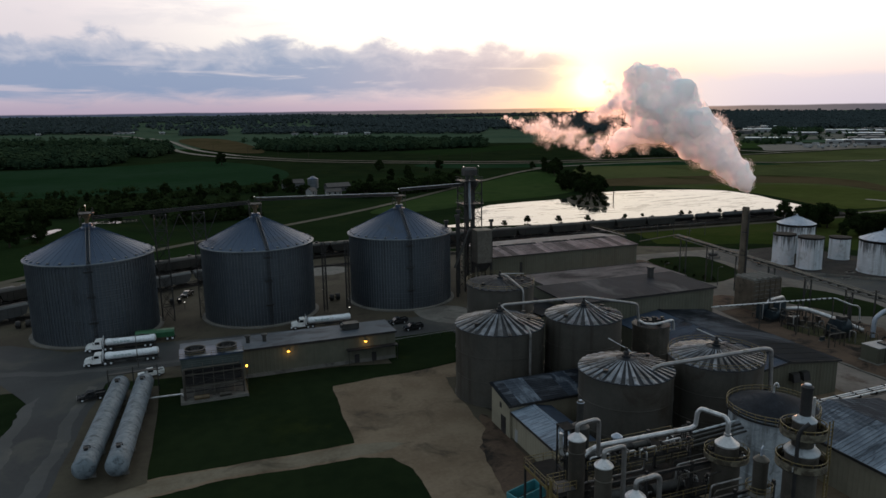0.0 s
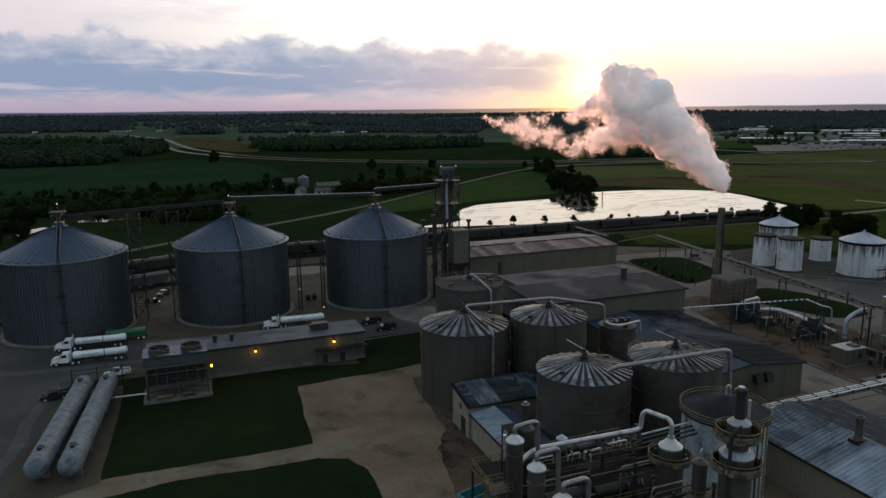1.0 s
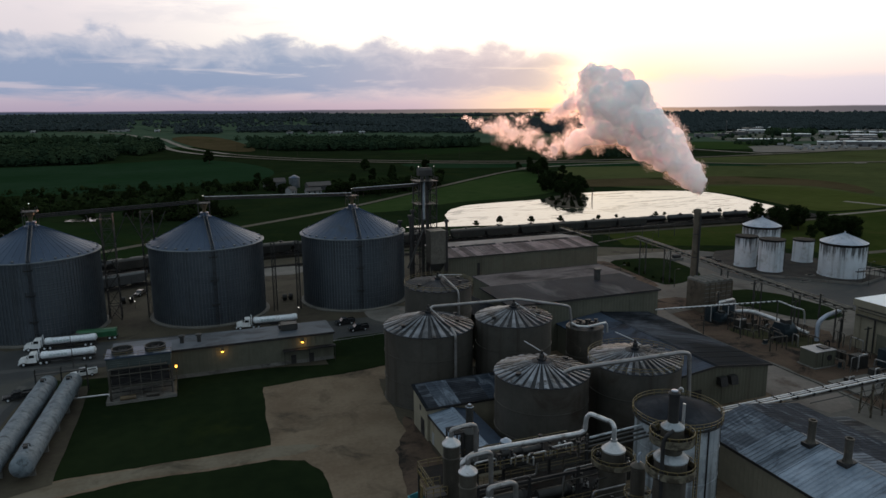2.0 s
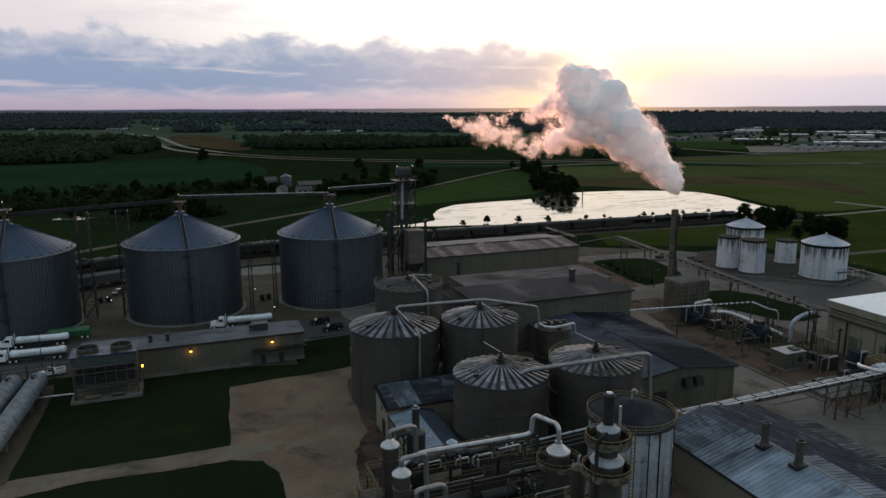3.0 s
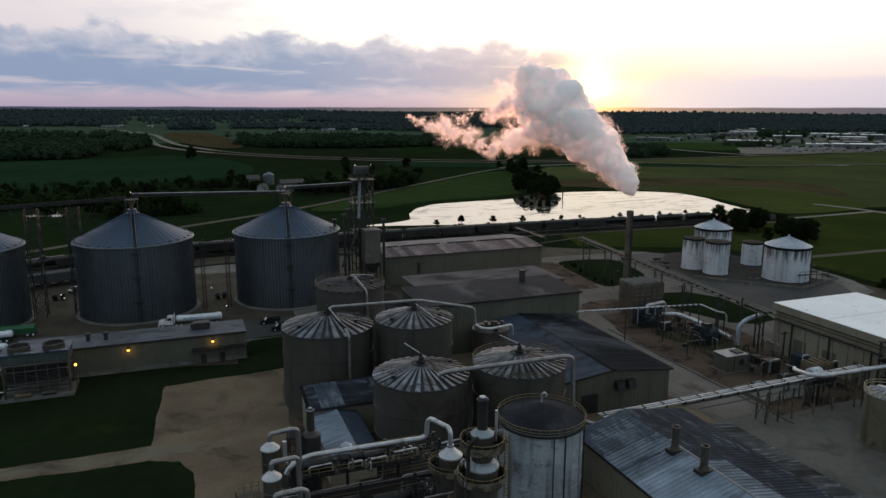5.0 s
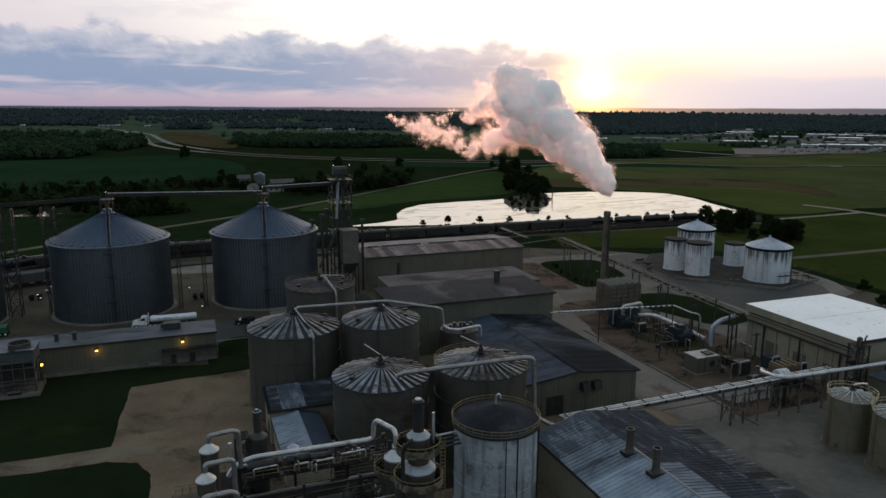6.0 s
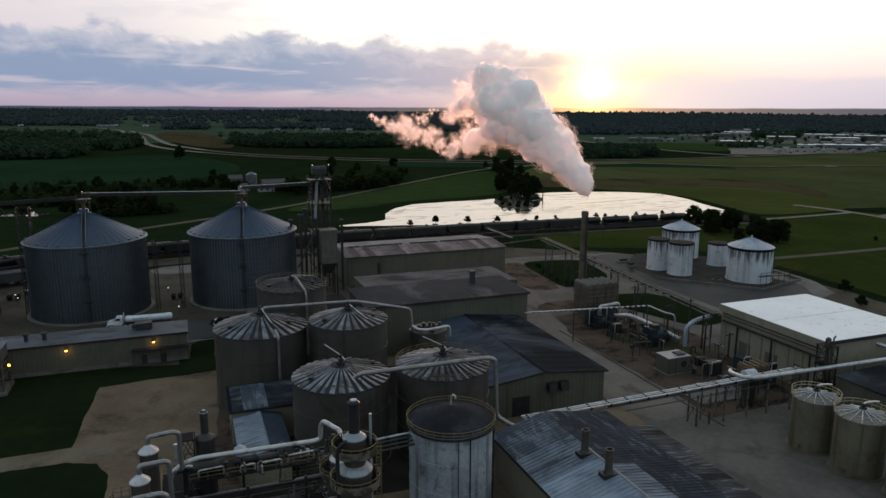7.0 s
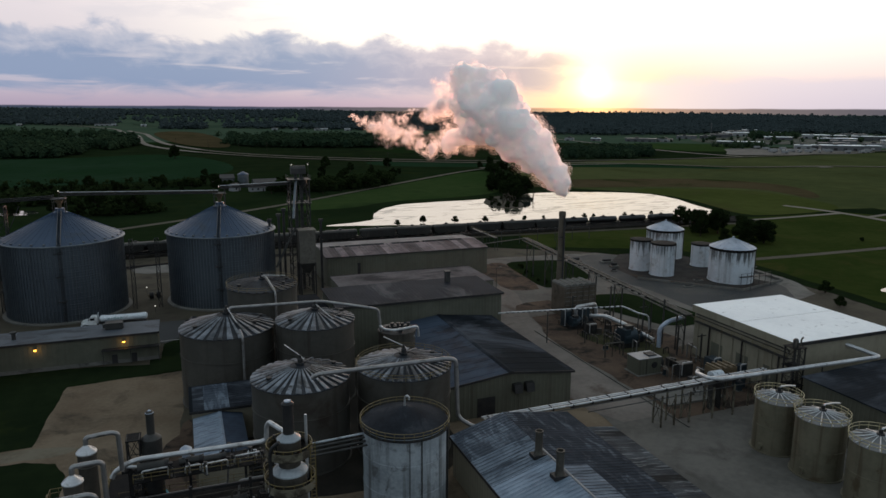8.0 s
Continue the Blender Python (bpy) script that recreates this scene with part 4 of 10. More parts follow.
# ---- grain bins ----
def grain_bin(x, y, label):
    r, eave, apex = 15.9, 21.7, 30.0
    b = thing("grain_bin", (x, y, 0), label, "grain bin", "row of grain bins")
    part("foundation", lathe(B(), [(r + 1.2, 0), (r + 1.2, 0.35), (r + 0.9, 0.45), (0, 0.45)], 72), concrete, b, "pale concrete foundation ring")
    prof = [(r, 0.4)]
    for k in range(14):
        z = 0.5 + k * (eave - 0.5) / 14
        prof += [(r, z), (r + 0.05, z + 0.06), (r + 0.05, z + 0.20), (r, z + 0.26)]
    prof += [(r, eave), (r - 0.2, eave)]
    part("wall", lathe(B(), prof, 96), galv, b, "corrugated galvanised steel wall")
    part("roof", lathe(B(), [(r - 0.1, eave - 0.15), (r + 0.55, eave - 0.1), (r + 0.55, eave + 0.05), (2.0, apex - 1.0), (1.3, apex - 0.55), (1.25, apex + 0.25), (0, apex + 0.3)], 96), galv_roof, b, "ribbed galvanised conical roof")
    stiff = mesh_of("stiffener", box(B(), -0.06, 0.06, 0, 0.14, 0.45, 21.3), galv_rib, False)
    for i in range(112):
        a = 2 * math.pi * i / 112
        again("stiffener", stiff, b, Matrix.Rotation(a, 4, "Z") @ pose(0, r + 0.03, 0))
    slope = math.atan2(apex - 1.0 - eave, r - 2.0)
    rib = B()
    rod(rib, (0, -(r + 0.5), eave + 0.07), (0, -2.0, apex - 0.95), 0.06, n=4)
    rib = mesh_of("roof_rib", rib, galv_roof, False)
    # Pale ring added for the bright highlight along the eave.
    part("eave_flashing", lathe(B(), [(r + 0.50, eave - 0.22), (r + 0.62, eave - 0.20), (r + 0.62, eave + 0.06), (r + 0.35, eave + 0.22), (r + 0.30, eave + 0.18)], 96), galv_rib, b, "pale ring standing for the eave highlight")
    for i in range(48):
        again("roof_rib", rib, b, Matrix.Rotation(2 * math.pi * (i + 0.5) / 48, 4, "Z"))
    vent = B()
    box(vent, -0.3, 0.3, -(r - 0.1), -(r - 0.8), eave + 0.2, eave + 0.72)
    vent = mesh_of("roof_vent", vent, galv_rib, False)
    for i in range(30):
        again("roof_vent", vent, b, Matrix.Rotation(2 * math.pi * (i + 0.25) / 30, 4, "Z"))
    # caged ladder with rest platforms, and roof stair
    turn = Matrix.Rotation(radians(-6 if x > 40 else 4), 4, "Z")
    lad = B()
    for sx in (-0.3, 0.3):
        box(lad, sx - 0.05, sx + 0.05, -(r + 0.45), -(r + 0.35), 0.4, eave + 0.6)
    for k in range(46):
        box(lad, -0.3, 0.3, -(r + 0.43), -(r + 0.37), 0.7 + k * 0.46, 0.76 + k * 0.46)
    for k in range(12):
        z = 3.0 + k * 1.55
        pipe(lad, [(-0.4, -(r + 0.4), z), (-0.45, -(r + 1.1), z), (0.45, -(r + 1.1), z), (0.4, -(r + 0.4), z)], 0.05, 0.2, 4)
    again("ladder", mesh_of("ladder", lad, dark_steel, False), b, turn)
    for k, z in enumerate((6.3, 13.2, 19.8)):
        pl = box(B(), -1.3, 0.9, -(r + 1.2), -(r + 0.25), z, z + 0.12)
        for sx in (-1.3, 0.9):
            box(pl, sx - 0.04, sx + 0.04, -(r + 1.2), -(r + 1.12), z, z + 1.1)
        box(pl, -1.3, 0.9, -(r + 1.2), -(r + 1.14), z + 1.04, z + 1.1)
        again("rest_platform", mesh_of("rest_platform", pl, dark_steel, False), b, turn)
    st = B()
    for sx in (-0.42, 0.42):
        rod(st, (sx, -(r + 0.4), eave + 0.35), (sx, -1.5, apex - 0.6), 0.09, n=4)
        rod(st, (sx, -(r + 0.4), eave + 1.25), (sx, -1.5, apex + 0.3), 0.04, n=4)
    for k in range(40):
        t = k / 39
        yy, zz = -(r + 0.3) + t * (r - 1.5), eave + 0.38 + t * (apex - eave - 1.0)
        box(st, -0.42, 0.42, yy - 0.13, yy + 0.13, zz, zz + 0.05)
    again("roof_stair", mesh_of("roof_stair", st, galv, False), b, turn)
    # head platform over the peak
    hp = B()
    for sx in (-1.6, 1.6):
        for sy in (-1.6, 1.6):
            rod(hp, (sx, sy, apex - 1.2), (sx, sy, apex + 4.2), 0.09, n=4)
    for z in (apex + 2.0, apex + 3.2):
        for s in (-1.6, 1.6):
            rod(hp, (-1.6, s, z), (1.6, s, z), 0.06, n=4), rod(hp, (s, -1.6, z), (s, 1.6, z), 0.06, n=4)
    box(hp, -1.9, 1.9, -1.9, 1.9, apex + 2.9, apex + 3.05)
    part("head_frame", hp, mid_steel, b, smooth=False)
    hop = lathe(B(), [(0.5, apex), (0.5, apex + 1.2), (1.1, apex + 2.4), (1.1, apex + 2.9), (0, apex + 2.9)], 12)
    part("fill_hopper", hop, amber_tank, b, "ochre fill hopper on the peak")
    part("aircraft_lamp", lathe(B(), [(0, apex + 5.0), (0.11, apex + 5.06), (0.11, apex + 5.22), (0, apex + 5.28)], 8), lamp_white, b)
    part("lamp_post", rod(B(), (0, 0, apex + 3.0), (0, 0, apex + 5.05), 0.05, n=5), mid_steel, b)
    return b


grain_bin(-24.4, 211.6, "large corrugated grain bin with conical roof beside trucks")
grain_bin(20.2, 211.4, "large corrugated grain bin, silvery conical roof")
grain_bin(64.3, 211.2, "large corrugated grain bin beside the elevator tower")


def conveyor(p, q, label, tray=pipe_metal):
    """An enclosed belt conveyor with a walkway rail, from p to q."""
    p, q = Vector(p), Vector(q)
    c = thing("conveyor", p, label, "conveyor", "bin conveyors")
    d = q - p
    side = Vector((-d.y, d.x, 0)).normalized() * 0.45
    bm = B()
    for s in (-1, 1):
        for h in (0, 0.8):
            rod(bm, side * s + Vector((0, 0, h)), d + side * s + Vector((0, 0, h)), 0.08, n=4)
    k = max(2, int(d.length / 2.2))
    for i in range(k):
        a, b = d * (i / k), d * ((i + 1) / k)
        for s in (-1, 1):
            rod(bm, a + side * s, b + side * s + Vector((0, 0, 0.8)), 0.045, n=4)
    part("truss", bm, dark_steel, c, smooth=False)
    bm = B()
    rod(bm, Vector((0, 0, 0.35)), d + Vector((0, 0, 0.35)), 0.2, n=6)
    part("trough", bm, dark_steel, c, smooth=False)
    part("tray_cover", rod(B(), -side + Vector((0, 0, 0.95)), d - side + Vector((0, 0, 0.95)), 0.11, n=6), tray, c, smooth=False)
    return c


conveyor((-23.0, 211.6, 31.2), (19.0, 211.4, 33.0), "dark truss conveyor bridging two grain bins", mid_steel)
conveyor((20.6, 211.2, 33.9), (64.0, 211.0, 33.0), "thin truss conveyor between bin peaks")
conveyor((64.6, 211.0, 34.4), (87.0, 211.4, 35.0), "truss conveyor running to the elevator tower")


def lattice(parent, x0, x1, y0, y1, z0, z1, bays, mat, t=0.12, name="tower_frame"):
    bm = B()
    for x in (x0, x1):
        for y in (y0, y1):
            box(bm, x - t, x + t, y - t, y + t, z0, z1)
    for k in range(bays):
        a, b = z0 + (z1 - z0) * k / bays, z0 + (z1 - z0) * (k + 1) / bays
        for p, q in (((x0, y0), (x1, y0)), ((x1, y0), (x1, y1)), ((x1, y1), (x0, y1)), ((x0, y1), (x0, y0))):
            rod(bm, (*p, b), (*q, b), t * 0.7, n=4)
            rod(bm, (*p, a), (*q, b), t * 0.5, n=4)
            rod(bm, (*q, a), (*p, b), t * 0.5, n=4)
    return part(name, bm, mat, parent, smooth=False)


for tx in (-6.0, 4.4):
    tower = thing("conveyor_tower", (tx, 213.5, 0), "dark lattice steel tower carrying the conveyor", "support tower", "conveyor towers")
    lattice(tower, -1.6, 1.6, -1.6, 1.6, 0, 31.0, 7, dark_steel)
    br = B()
    for s in (-1, 1):
        rod(br, (s * 1.6, 0, 23), (s * 5.2, 0, 31.0), 0.12, n=4)
    part("brace", br, dark_steel, tower, smooth=False)
for tx in (38.5, 45.5):
    tower = thing("pipe_tower", (tx, 205.0, 0), "slim dark steel mast between the bins", "support tower", "slim masts")
    lattice(tower, -0.5, 0.5, -0.5, 0.5, 0, 21.0, 8, dark_steel, 0.08)

# elevator tower with leg, spout and hopper bin
ele = thing("grain_elevator", (88.8, 212.0, 0), "dark lattice grain elevator tower with white spout", "grain elevator")
lattice(ele, -3.0, 3.0, -3.0, 3.0, 0, 36.5, 9, dark_steel, 0.16)
part("leg_casing", box(box(B(), -1.3, -0.4, -0.5, 0.5, 0, 39.0), 0.4, 1.3, -0.5, 0.5, 0, 39.0), mid_steel, ele, smooth=False)
part("head_house", gable(B(), -2.3, 2.3, [(-1.2, 38.2), (1.2, 38.2), (1.2, 40.0), (0.5, 40.8), (-0.5, 40.8), (-1.2, 40.0)]), mid_steel, ele, smooth=False)
for z in (20.0, 29.0, 36.5):
    part("platform", box(B(), -3.6, 3.6, -3.6, 3.6, z, z + 0.15), dark_steel, ele, smooth=False)
for z in (29.15, 36.65):
    for p, q in (((-3.5, -3.5), (3.5, -3.5)), ((3.5, -3.5), (3.5, 3.5)), ((-3.5, -3.5), (-3.5, 3.5))):
        for h in (0.55, 1.1):
            part("handrail", rod(B(), (*p, z + h), (*q, z + h), 0.05, n=4), mid_steel, ele, smooth=False)
part("spout", pipe(B(), [(-1.0, -2.5, 36.6), (-1.4, -3.2, 35.2), (-3.1, -8.0, 25.0)], 0.42, 0.8, 10), galv_rib, ele, "dull galvanised grain spout")
part("distributor", lathe(B(), [(0.3, 33.5), (1.4, 35.2), (1.4, 36.2), (0.5, 37.2)], 14, 1.2, -0.8), mid_steel, ele)
for sx in (-2.0, 3.2):
    part("beacon", lathe(B(), [(0, 41.0), (0.12, 41.06), (0.12, 41.24), (0, 41.3)], 8, sx, 0), lamp_white, ele)
    part("beacon_mast", rod(B(), (sx, 0, 36.6), (sx, 0, 41.05), 0.05, n=4), mid_steel, ele)
part("down_spout", rod(B(), (-2.5, -6, 21.5), (-9.0, -9, 10.0), 0.35, n=8), mid_steel, ele)

hb = thing("hopper_bin", (89.4, 203.5, 0), "tall square beige hopper bin on steel legs", "hopper bin")
part("shell", box(box(B(), -2.5, 2.5, -2.4, 2.4, 11.0, 21.2), -2.7, 2.7, -2.6, 2.6, 21.2, 21.6), rack_steel, hb, smooth=False)
bm = B()
lo, hi = [bm.verts.new((sx * 0.8, sy * 0.8, 7.6)) for sx, sy in ((-1, -1), (1, -1), (1, 1), (-1, 1))], [bm.verts.new((sx * 2.5, sy * 2.4, 11.0)) for sx, sy in ((-1, -1), (1, -1), (1, 1), (-1, 1))]
for i in range(4):
    bm.faces.new((lo[i], lo[(i + 1) % 4], hi[(i + 1) % 4], hi[i]))
bm.faces.new(lo[::-1])
part("cone", bm, mid_steel, hb, smooth=False)
leg = mesh_of("leg", box(B(), -0.2, 0.2, -0.2, 0.2, 0, 11.2), dark_steel, False)
for sx in (-2.3, 2.3):
    for sy in (-2.2, 2.2):
        again("leg", leg, hb, pose(sx, sy, 0))
for dx, dy, hh in ((-7.5, -2.0, 26.0), (-5.4, 2.0, 27.0), (-10.0, 1.0, 24.0), (6.4, 2.5, 23.0)):
    m = thing("bucket_elevator", (88.6 + dx, 206 + dy, 0), "slim dark steel elevator leg beside the bin", "elevator leg", "slim elevator legs")
    part("casing", box(B(), -0.35, 0.35, -0.3, 0.3, 0, hh), dark_steel, m, smooth=False)
    part("head", gable(B(), -0.7, 0.7, [(-0.5, hh), (0.5, hh), (0.4, hh + 0.8), (-0.4, hh + 0.8)]), dark_steel, m, smooth=False)

# ---- process tanks ----
def cone_tank(x, y, r, eave, apex, ribs, label, rail=False, bands=2, sheet=tank_rib):
    t = thing("process_tank", (x, y, 0), label, "storage tank", "cone roof process tanks")
    prof = [(r + 0.25, 0), (r + 0.25, 0.3), (r, 0.3)]
    for k in range(1, bands + 1):
        z = eave * k / (bands + 1)
        prof += [(r, z), (r + 0.12, z + 0.02), (r + 0.12, z + 0.22), (r, z + 0.24)]
    prof += [(r, eave - 0.35), (r + 0.16, eave - 0.33), (r + 0.16, eave - 0.05), (r, eave - 0.03)]
    part("shell", lathe(B(), prof, 64), tank_wall, t, "stained dull steel shell")
    part("roof", lathe(B(), [(r + 0.1, eave - 0.12), (r + 0.22, eave - 0.08), (r + 0.22, eave), (0.7, apex - 0.5), (0.7, apex - 0.1), (0, apex - 0.05)], 64), tank_roof, t, "weathered cone roof")
    # Sheets paler than the roof below put the folds' sky sheen into colour.
    # lapped wedge sheets, one edge raised over the next, of three worn widths
    zi, zo, ri, ro = apex - 0.62, eave + 0.02, r * 0.22, r + 0.16
    kinds = []
    for share, lip in ((0.60, 0.17), (0.52, 0.22), (0.38, 0.14)):
        bm = B()
        a = math.pi / ribs * share
        v = [bm.verts.new(q) for q in ((ri * math.sin(-a), -ri * math.cos(a), zi), (ri * math.sin(a), -ri * math.cos(a), zi), (ro * math.sin(a), -ro * math.cos(a), zo), (ro * math.sin(-a), -ro * math.cos(a), zo))]
        u = [bm.verts.new(q.co + Vector((0, 0, up))) for q, up in zip(v, (0.06, 0.03, 0.05, lip))]
        mid = bm.verts.new(Vector((0, -ro, zo + lip * 0.9)))
        bm.faces.new((u[0], u[3], mid)), bm.faces.new((u[0], mid, u[1])), bm.faces.new((u[1], mid, u[2])), bm.faces.new((v[3], v[2], u[2], mid, u[3]))
        for i in (0, 1, 3):
            bm.faces.new((v[i], v[(i + 1) % 4], u[(i + 1) % 4], u[i]))
        bmesh.ops.recalc_face_normals(bm, faces=bm.faces)
        kinds.append(mesh_of("roof_panel", bm, sheet, False))
    for i in range(ribs):
        again("roof_panel", kinds[(i * 5 + i // 4) % 3], t, Matrix.Rotation(2 * math.pi * i / ribs, 4, "Z"))
    # agitator drive and nozzles at the peak
    ag = B()
    box(ag, -0.9, 0.9, -0.12, 0.12, apex - 0.3, apex - 0.05), box(ag, -0.12, 0.12, -0.9, 0.9, apex - 0.32, apex - 0.07)
    lathe(ag, [(0.45, apex - 0.1), (0.45, apex + 0.5), (0.25, apex + 0.7), (0.25, apex + 1.2), (0, apex + 1.25)], 12)
    part("agitator", ag, dark_steel, t, "dark agitator motor on the peak")
    for k, (an, d) in enumerate(((200, 0.72), (330, 0.66), (20, 0.8))):
        q = radians(an)
        zz = apex - 0.5 - (apex - 0.5 - eave) * d
        part("manway", lathe(B(), [(0.38, zz - 0.2), (0.38, zz + 0.45), (0.48, zz + 0.45), (0.48, zz + 0.6), (0, zz + 0.62)], 12, r * d * math.cos(q), r * d * math.sin(q)), dark_steel, t)
    if rail:
        ring_rail(t, r + 0.15, eave, 24)
    return t


cone_tank(60.6, 128.8, 9.2, 15.2, 18.2, 30, "large dull steel tank with ribbed cone roof")
cone_tank(77.7, 123.7, 7.9, 16.4, 18.8, 28, "dull steel tank with bright ribbed roof panels")
cone_tank(70.6, 98.3, 8.1, 14.5, 16.9, 32, "stained steel tank with ribbed cone roof beside sheds")
cone_tank(88.2, 96.2, 8.1, 15.0, 17.3, 34, "stained steel tank, roof panels glinting pink", rail=True)
cone_tank(69.8, 148.0, 7.9, 18.5, 20.2, 26, "dull tank with low dark cone roof and edge railing", rail=True, sheet=tank_roof)


tS = thing("process_tank", (95.2, 123.9, 0), "short dark brown tank with pipework on top", "storage tank", "cone roof process tanks")
part("shell", lathe(B(), [(4.2, 0), (4.2, 0.3), (3.95, 0.3), (3.95, 6.0), (4.03, 6.05), (4.03, 6.2), (3.95, 6.25), (3.95, 11.7), (4.1, 11.75), (4.1, 12.2), (3.95, 12.25)], 48), brown_shell, tS, "dark rust-browned shell")
part("roof", lathe(B(), [(4.05, 12.15), (4.05, 12.3), (0.6, 12.7), (0, 12.7)], 48), dark_steel, tS)
part("top_pipe", pipe(B(), [(-3.9, -0.6, 13.6), (-3.4, -2.2, 13.2), (-1.5, -3.2, 13.1), (3.6, -2.6, 13.3), (4.0, -2.5, 12.6), (4.1, -2.5, 11.0)], 0.28, 0.7, 10), pipe_metal, tS, "pale bent pipe along the rim")
for k in range(5):
    part("nozzle", lathe(B(), [(0.3, 12.3), (0.3, 13.2 + 0.2 * (k % 3)), (0.42, 13.2 + 0.2 * (k % 3)), (0.42, 13.5 + 0.2 * (k % 3)), (0, 13.5 + 0.2 * (k % 3))], 10, -2.2 + k * 1.15, 0.7 * (k % 2) - 0.6), mid_steel, tS)
part("rim_beam", box(box(B(), -3.6, 3.6, -0.2, 0.2, 12.5, 12.9), -0.2, 0.2, -3.4, 3.4, 12.5, 12.88), dark_steel, tS, smooth=False)


def roof_boom(parent, x, y, z, pts, label):
    b = thing("tank_davit", (x, y, z), label, "davit", "roof davits")
    part("boom", pipe(B(), pts, 0.08, 0.3, 8), pipe_metal, b)
    return b


for (x, y, z, dx, dy, up) in ((70.6, 98.3, 17.5, -2.2, 2.4, 1.9), (88.2, 96.2, 17.9, -3.2, 1.6, 2.0), (77.7, 123.7, 19.2, 2.8, -4.5, -1.8), (60.6, 128.8, 18.6, 1.6, -5.0, -1.4), (69.8, 148.0, 20.4, 5.2, -2.2, 0.4)):
    roof_boom(None, x, y, z, [(0.6, -0.6, -0.1), (0.2, 0.1, 0.35), (dx, dy, up)], "thin pale steel boom on a tank roof")

# pale tank with yellow railing and hooked vent
SHELL_SEAM = mesh_of("shell_seam", box(B(), -0.03, 0.03, -6.25, -6.18, 0.4, 12.5), steel_light, False)
tF = thing("process_tank", (82.5, 77.4, 0), "pale steel tank, dark cone roof, yellow railing", "storage tank", "cone roof process tanks")
part("shell", lathe(B(), [(6.35, 0), (6.35, 0.4), (6.2, 0.4), (6.2, 4.7), (6.26, 4.72), (6.26, 4.86), (6.2, 4.88), (6.2, 9.3), (6.26, 9.32), (6.26, 9.46), (6.2, 9.48), (6.2, 13.6), (6.3, 13.65), (6.3, 13.8)], 64), steel_light, tF, "pale streaked steel shell")
part("roof", lathe(B(), [(6.35, 13.7), (6.35, 13.85), (0.4, 16.0), (0, 16.05)], 64), surface("dark_cone_roof", (0.012, 0.014, 0.018), (0.024, 0.027, 0.034), 0.3, 0.75, 0.0, 0.15, stain=(0.045, 0.048, 0.055), stain_scale=0.3, spec=0.06), tF, "dark cone roof")
part("walkway", lathe(B(), [(6.25, 13.3), (6.62, 13.3), (6.62, 13.52), (6.25, 13.52)], 64), dark_steel, tF)
ring_rail(tF, 6.58, 13.5, 30, 1.1, 0.05)
for k in range(14):
    again("shell_seam", SHELL_SEAM, tF, Matrix.Rotation(radians(10 + k * 25.7), 4, "Z"))
part("vent", pipe(B(), [(0, 0, 15.8), (0, 0, 17.2), (0.3, -0.1, 17.6), (0.6, -0.2, 17.3), (0.6, -0.2, 16.9)], 0.16, 0.4, 8), pipe_metal, tF, "hooked pale vent pipe")
for an, wide in ((-11, 0.03), (5, 0.045)):
    again("conduit", mesh_of("conduit", box(B(), -wide, wide, -6.44, -6.2, 0.4, 13.3), dark_steel, False), tF, Matrix.Rotation(radians(an), 4, "Z"))
for an in (62, 214):
    again("down_pipe", mesh_of("down_pipe", box(B(), -0.14, 0.14, -6.5, -6.2, 0.3, 13.6), dark_steel, False), tF, Matrix.Rotation(radians(an), 4, "Z"))

# pipes over the tanks
def long_pipe(points, r, label, mat=pipe_metal, bend=1.2, supports=()):
    o = Vector(points[0])
    t = thing("overhead_pipe", (o.x, o.y, 0), label, "pipe", "overhead pipes")
    part("pipe_run", pipe(B(), [Vector(p) - Vector((o.x, o.y, 0)) for p in points], r, bend), mat, t)
    for sx, sy, sz in supports:
        part("pipe_support", rod(B(), (sx - o.x, sy - o.y, 0), (sx - o.x, sy - o.y, sz), 0.14, n=6), mid_steel, t)
    return t


long_pipe([(60.8, 128.8, 18.0), (61.4, 129.0, 18.9), (79.5, 126.0, 19.4), (89.6, 123.6, 17.6), (91.0, 123.4, 17.2), (91.6, 123.2, 11.5), (92.6, 122.4, 11.0), (98.5, 121.5, 11.0)], 0.30, "pale insulated pipe linking two tank roofs", mat=pipe_dull)
long_pipe([(71.5, 92.2, 16.2), (72.5, 91.5, 17.0), (94.5, 91.3, 17.0), (96.0, 91.2, 16.6), (96.4, 91.0, 6.0), (98.6, 88.0, 5.0), (102, 88.0, 5.0)], 0.38, "pale pipe crossing tank roofs and dropping down", mat=pipe_dull)
long_pipe([(69.8, 147.8, 20.6), (70.6, 146.5, 20.6), (71.8, 139.9, 18.6), (71.8, 139.6, 4.0)], 0.24, "pale vent pipe down a tank side", mat=pipe_dull)
long_pipe([(62.5, 120.6, 16.6), (62.9, 119.3, 15.6), (62.9, 119.3, 5.0)], 0.26, "down pipe on a tank side", mat=pipe_dull)

# ---- buildings ----
def wall_trim(parent, x0, x1, y0, y1, z):
    part("eave_trim", box(B(), x0, x1, y0, y1, z, z + 0.3), dark_steel, parent, smooth=False)


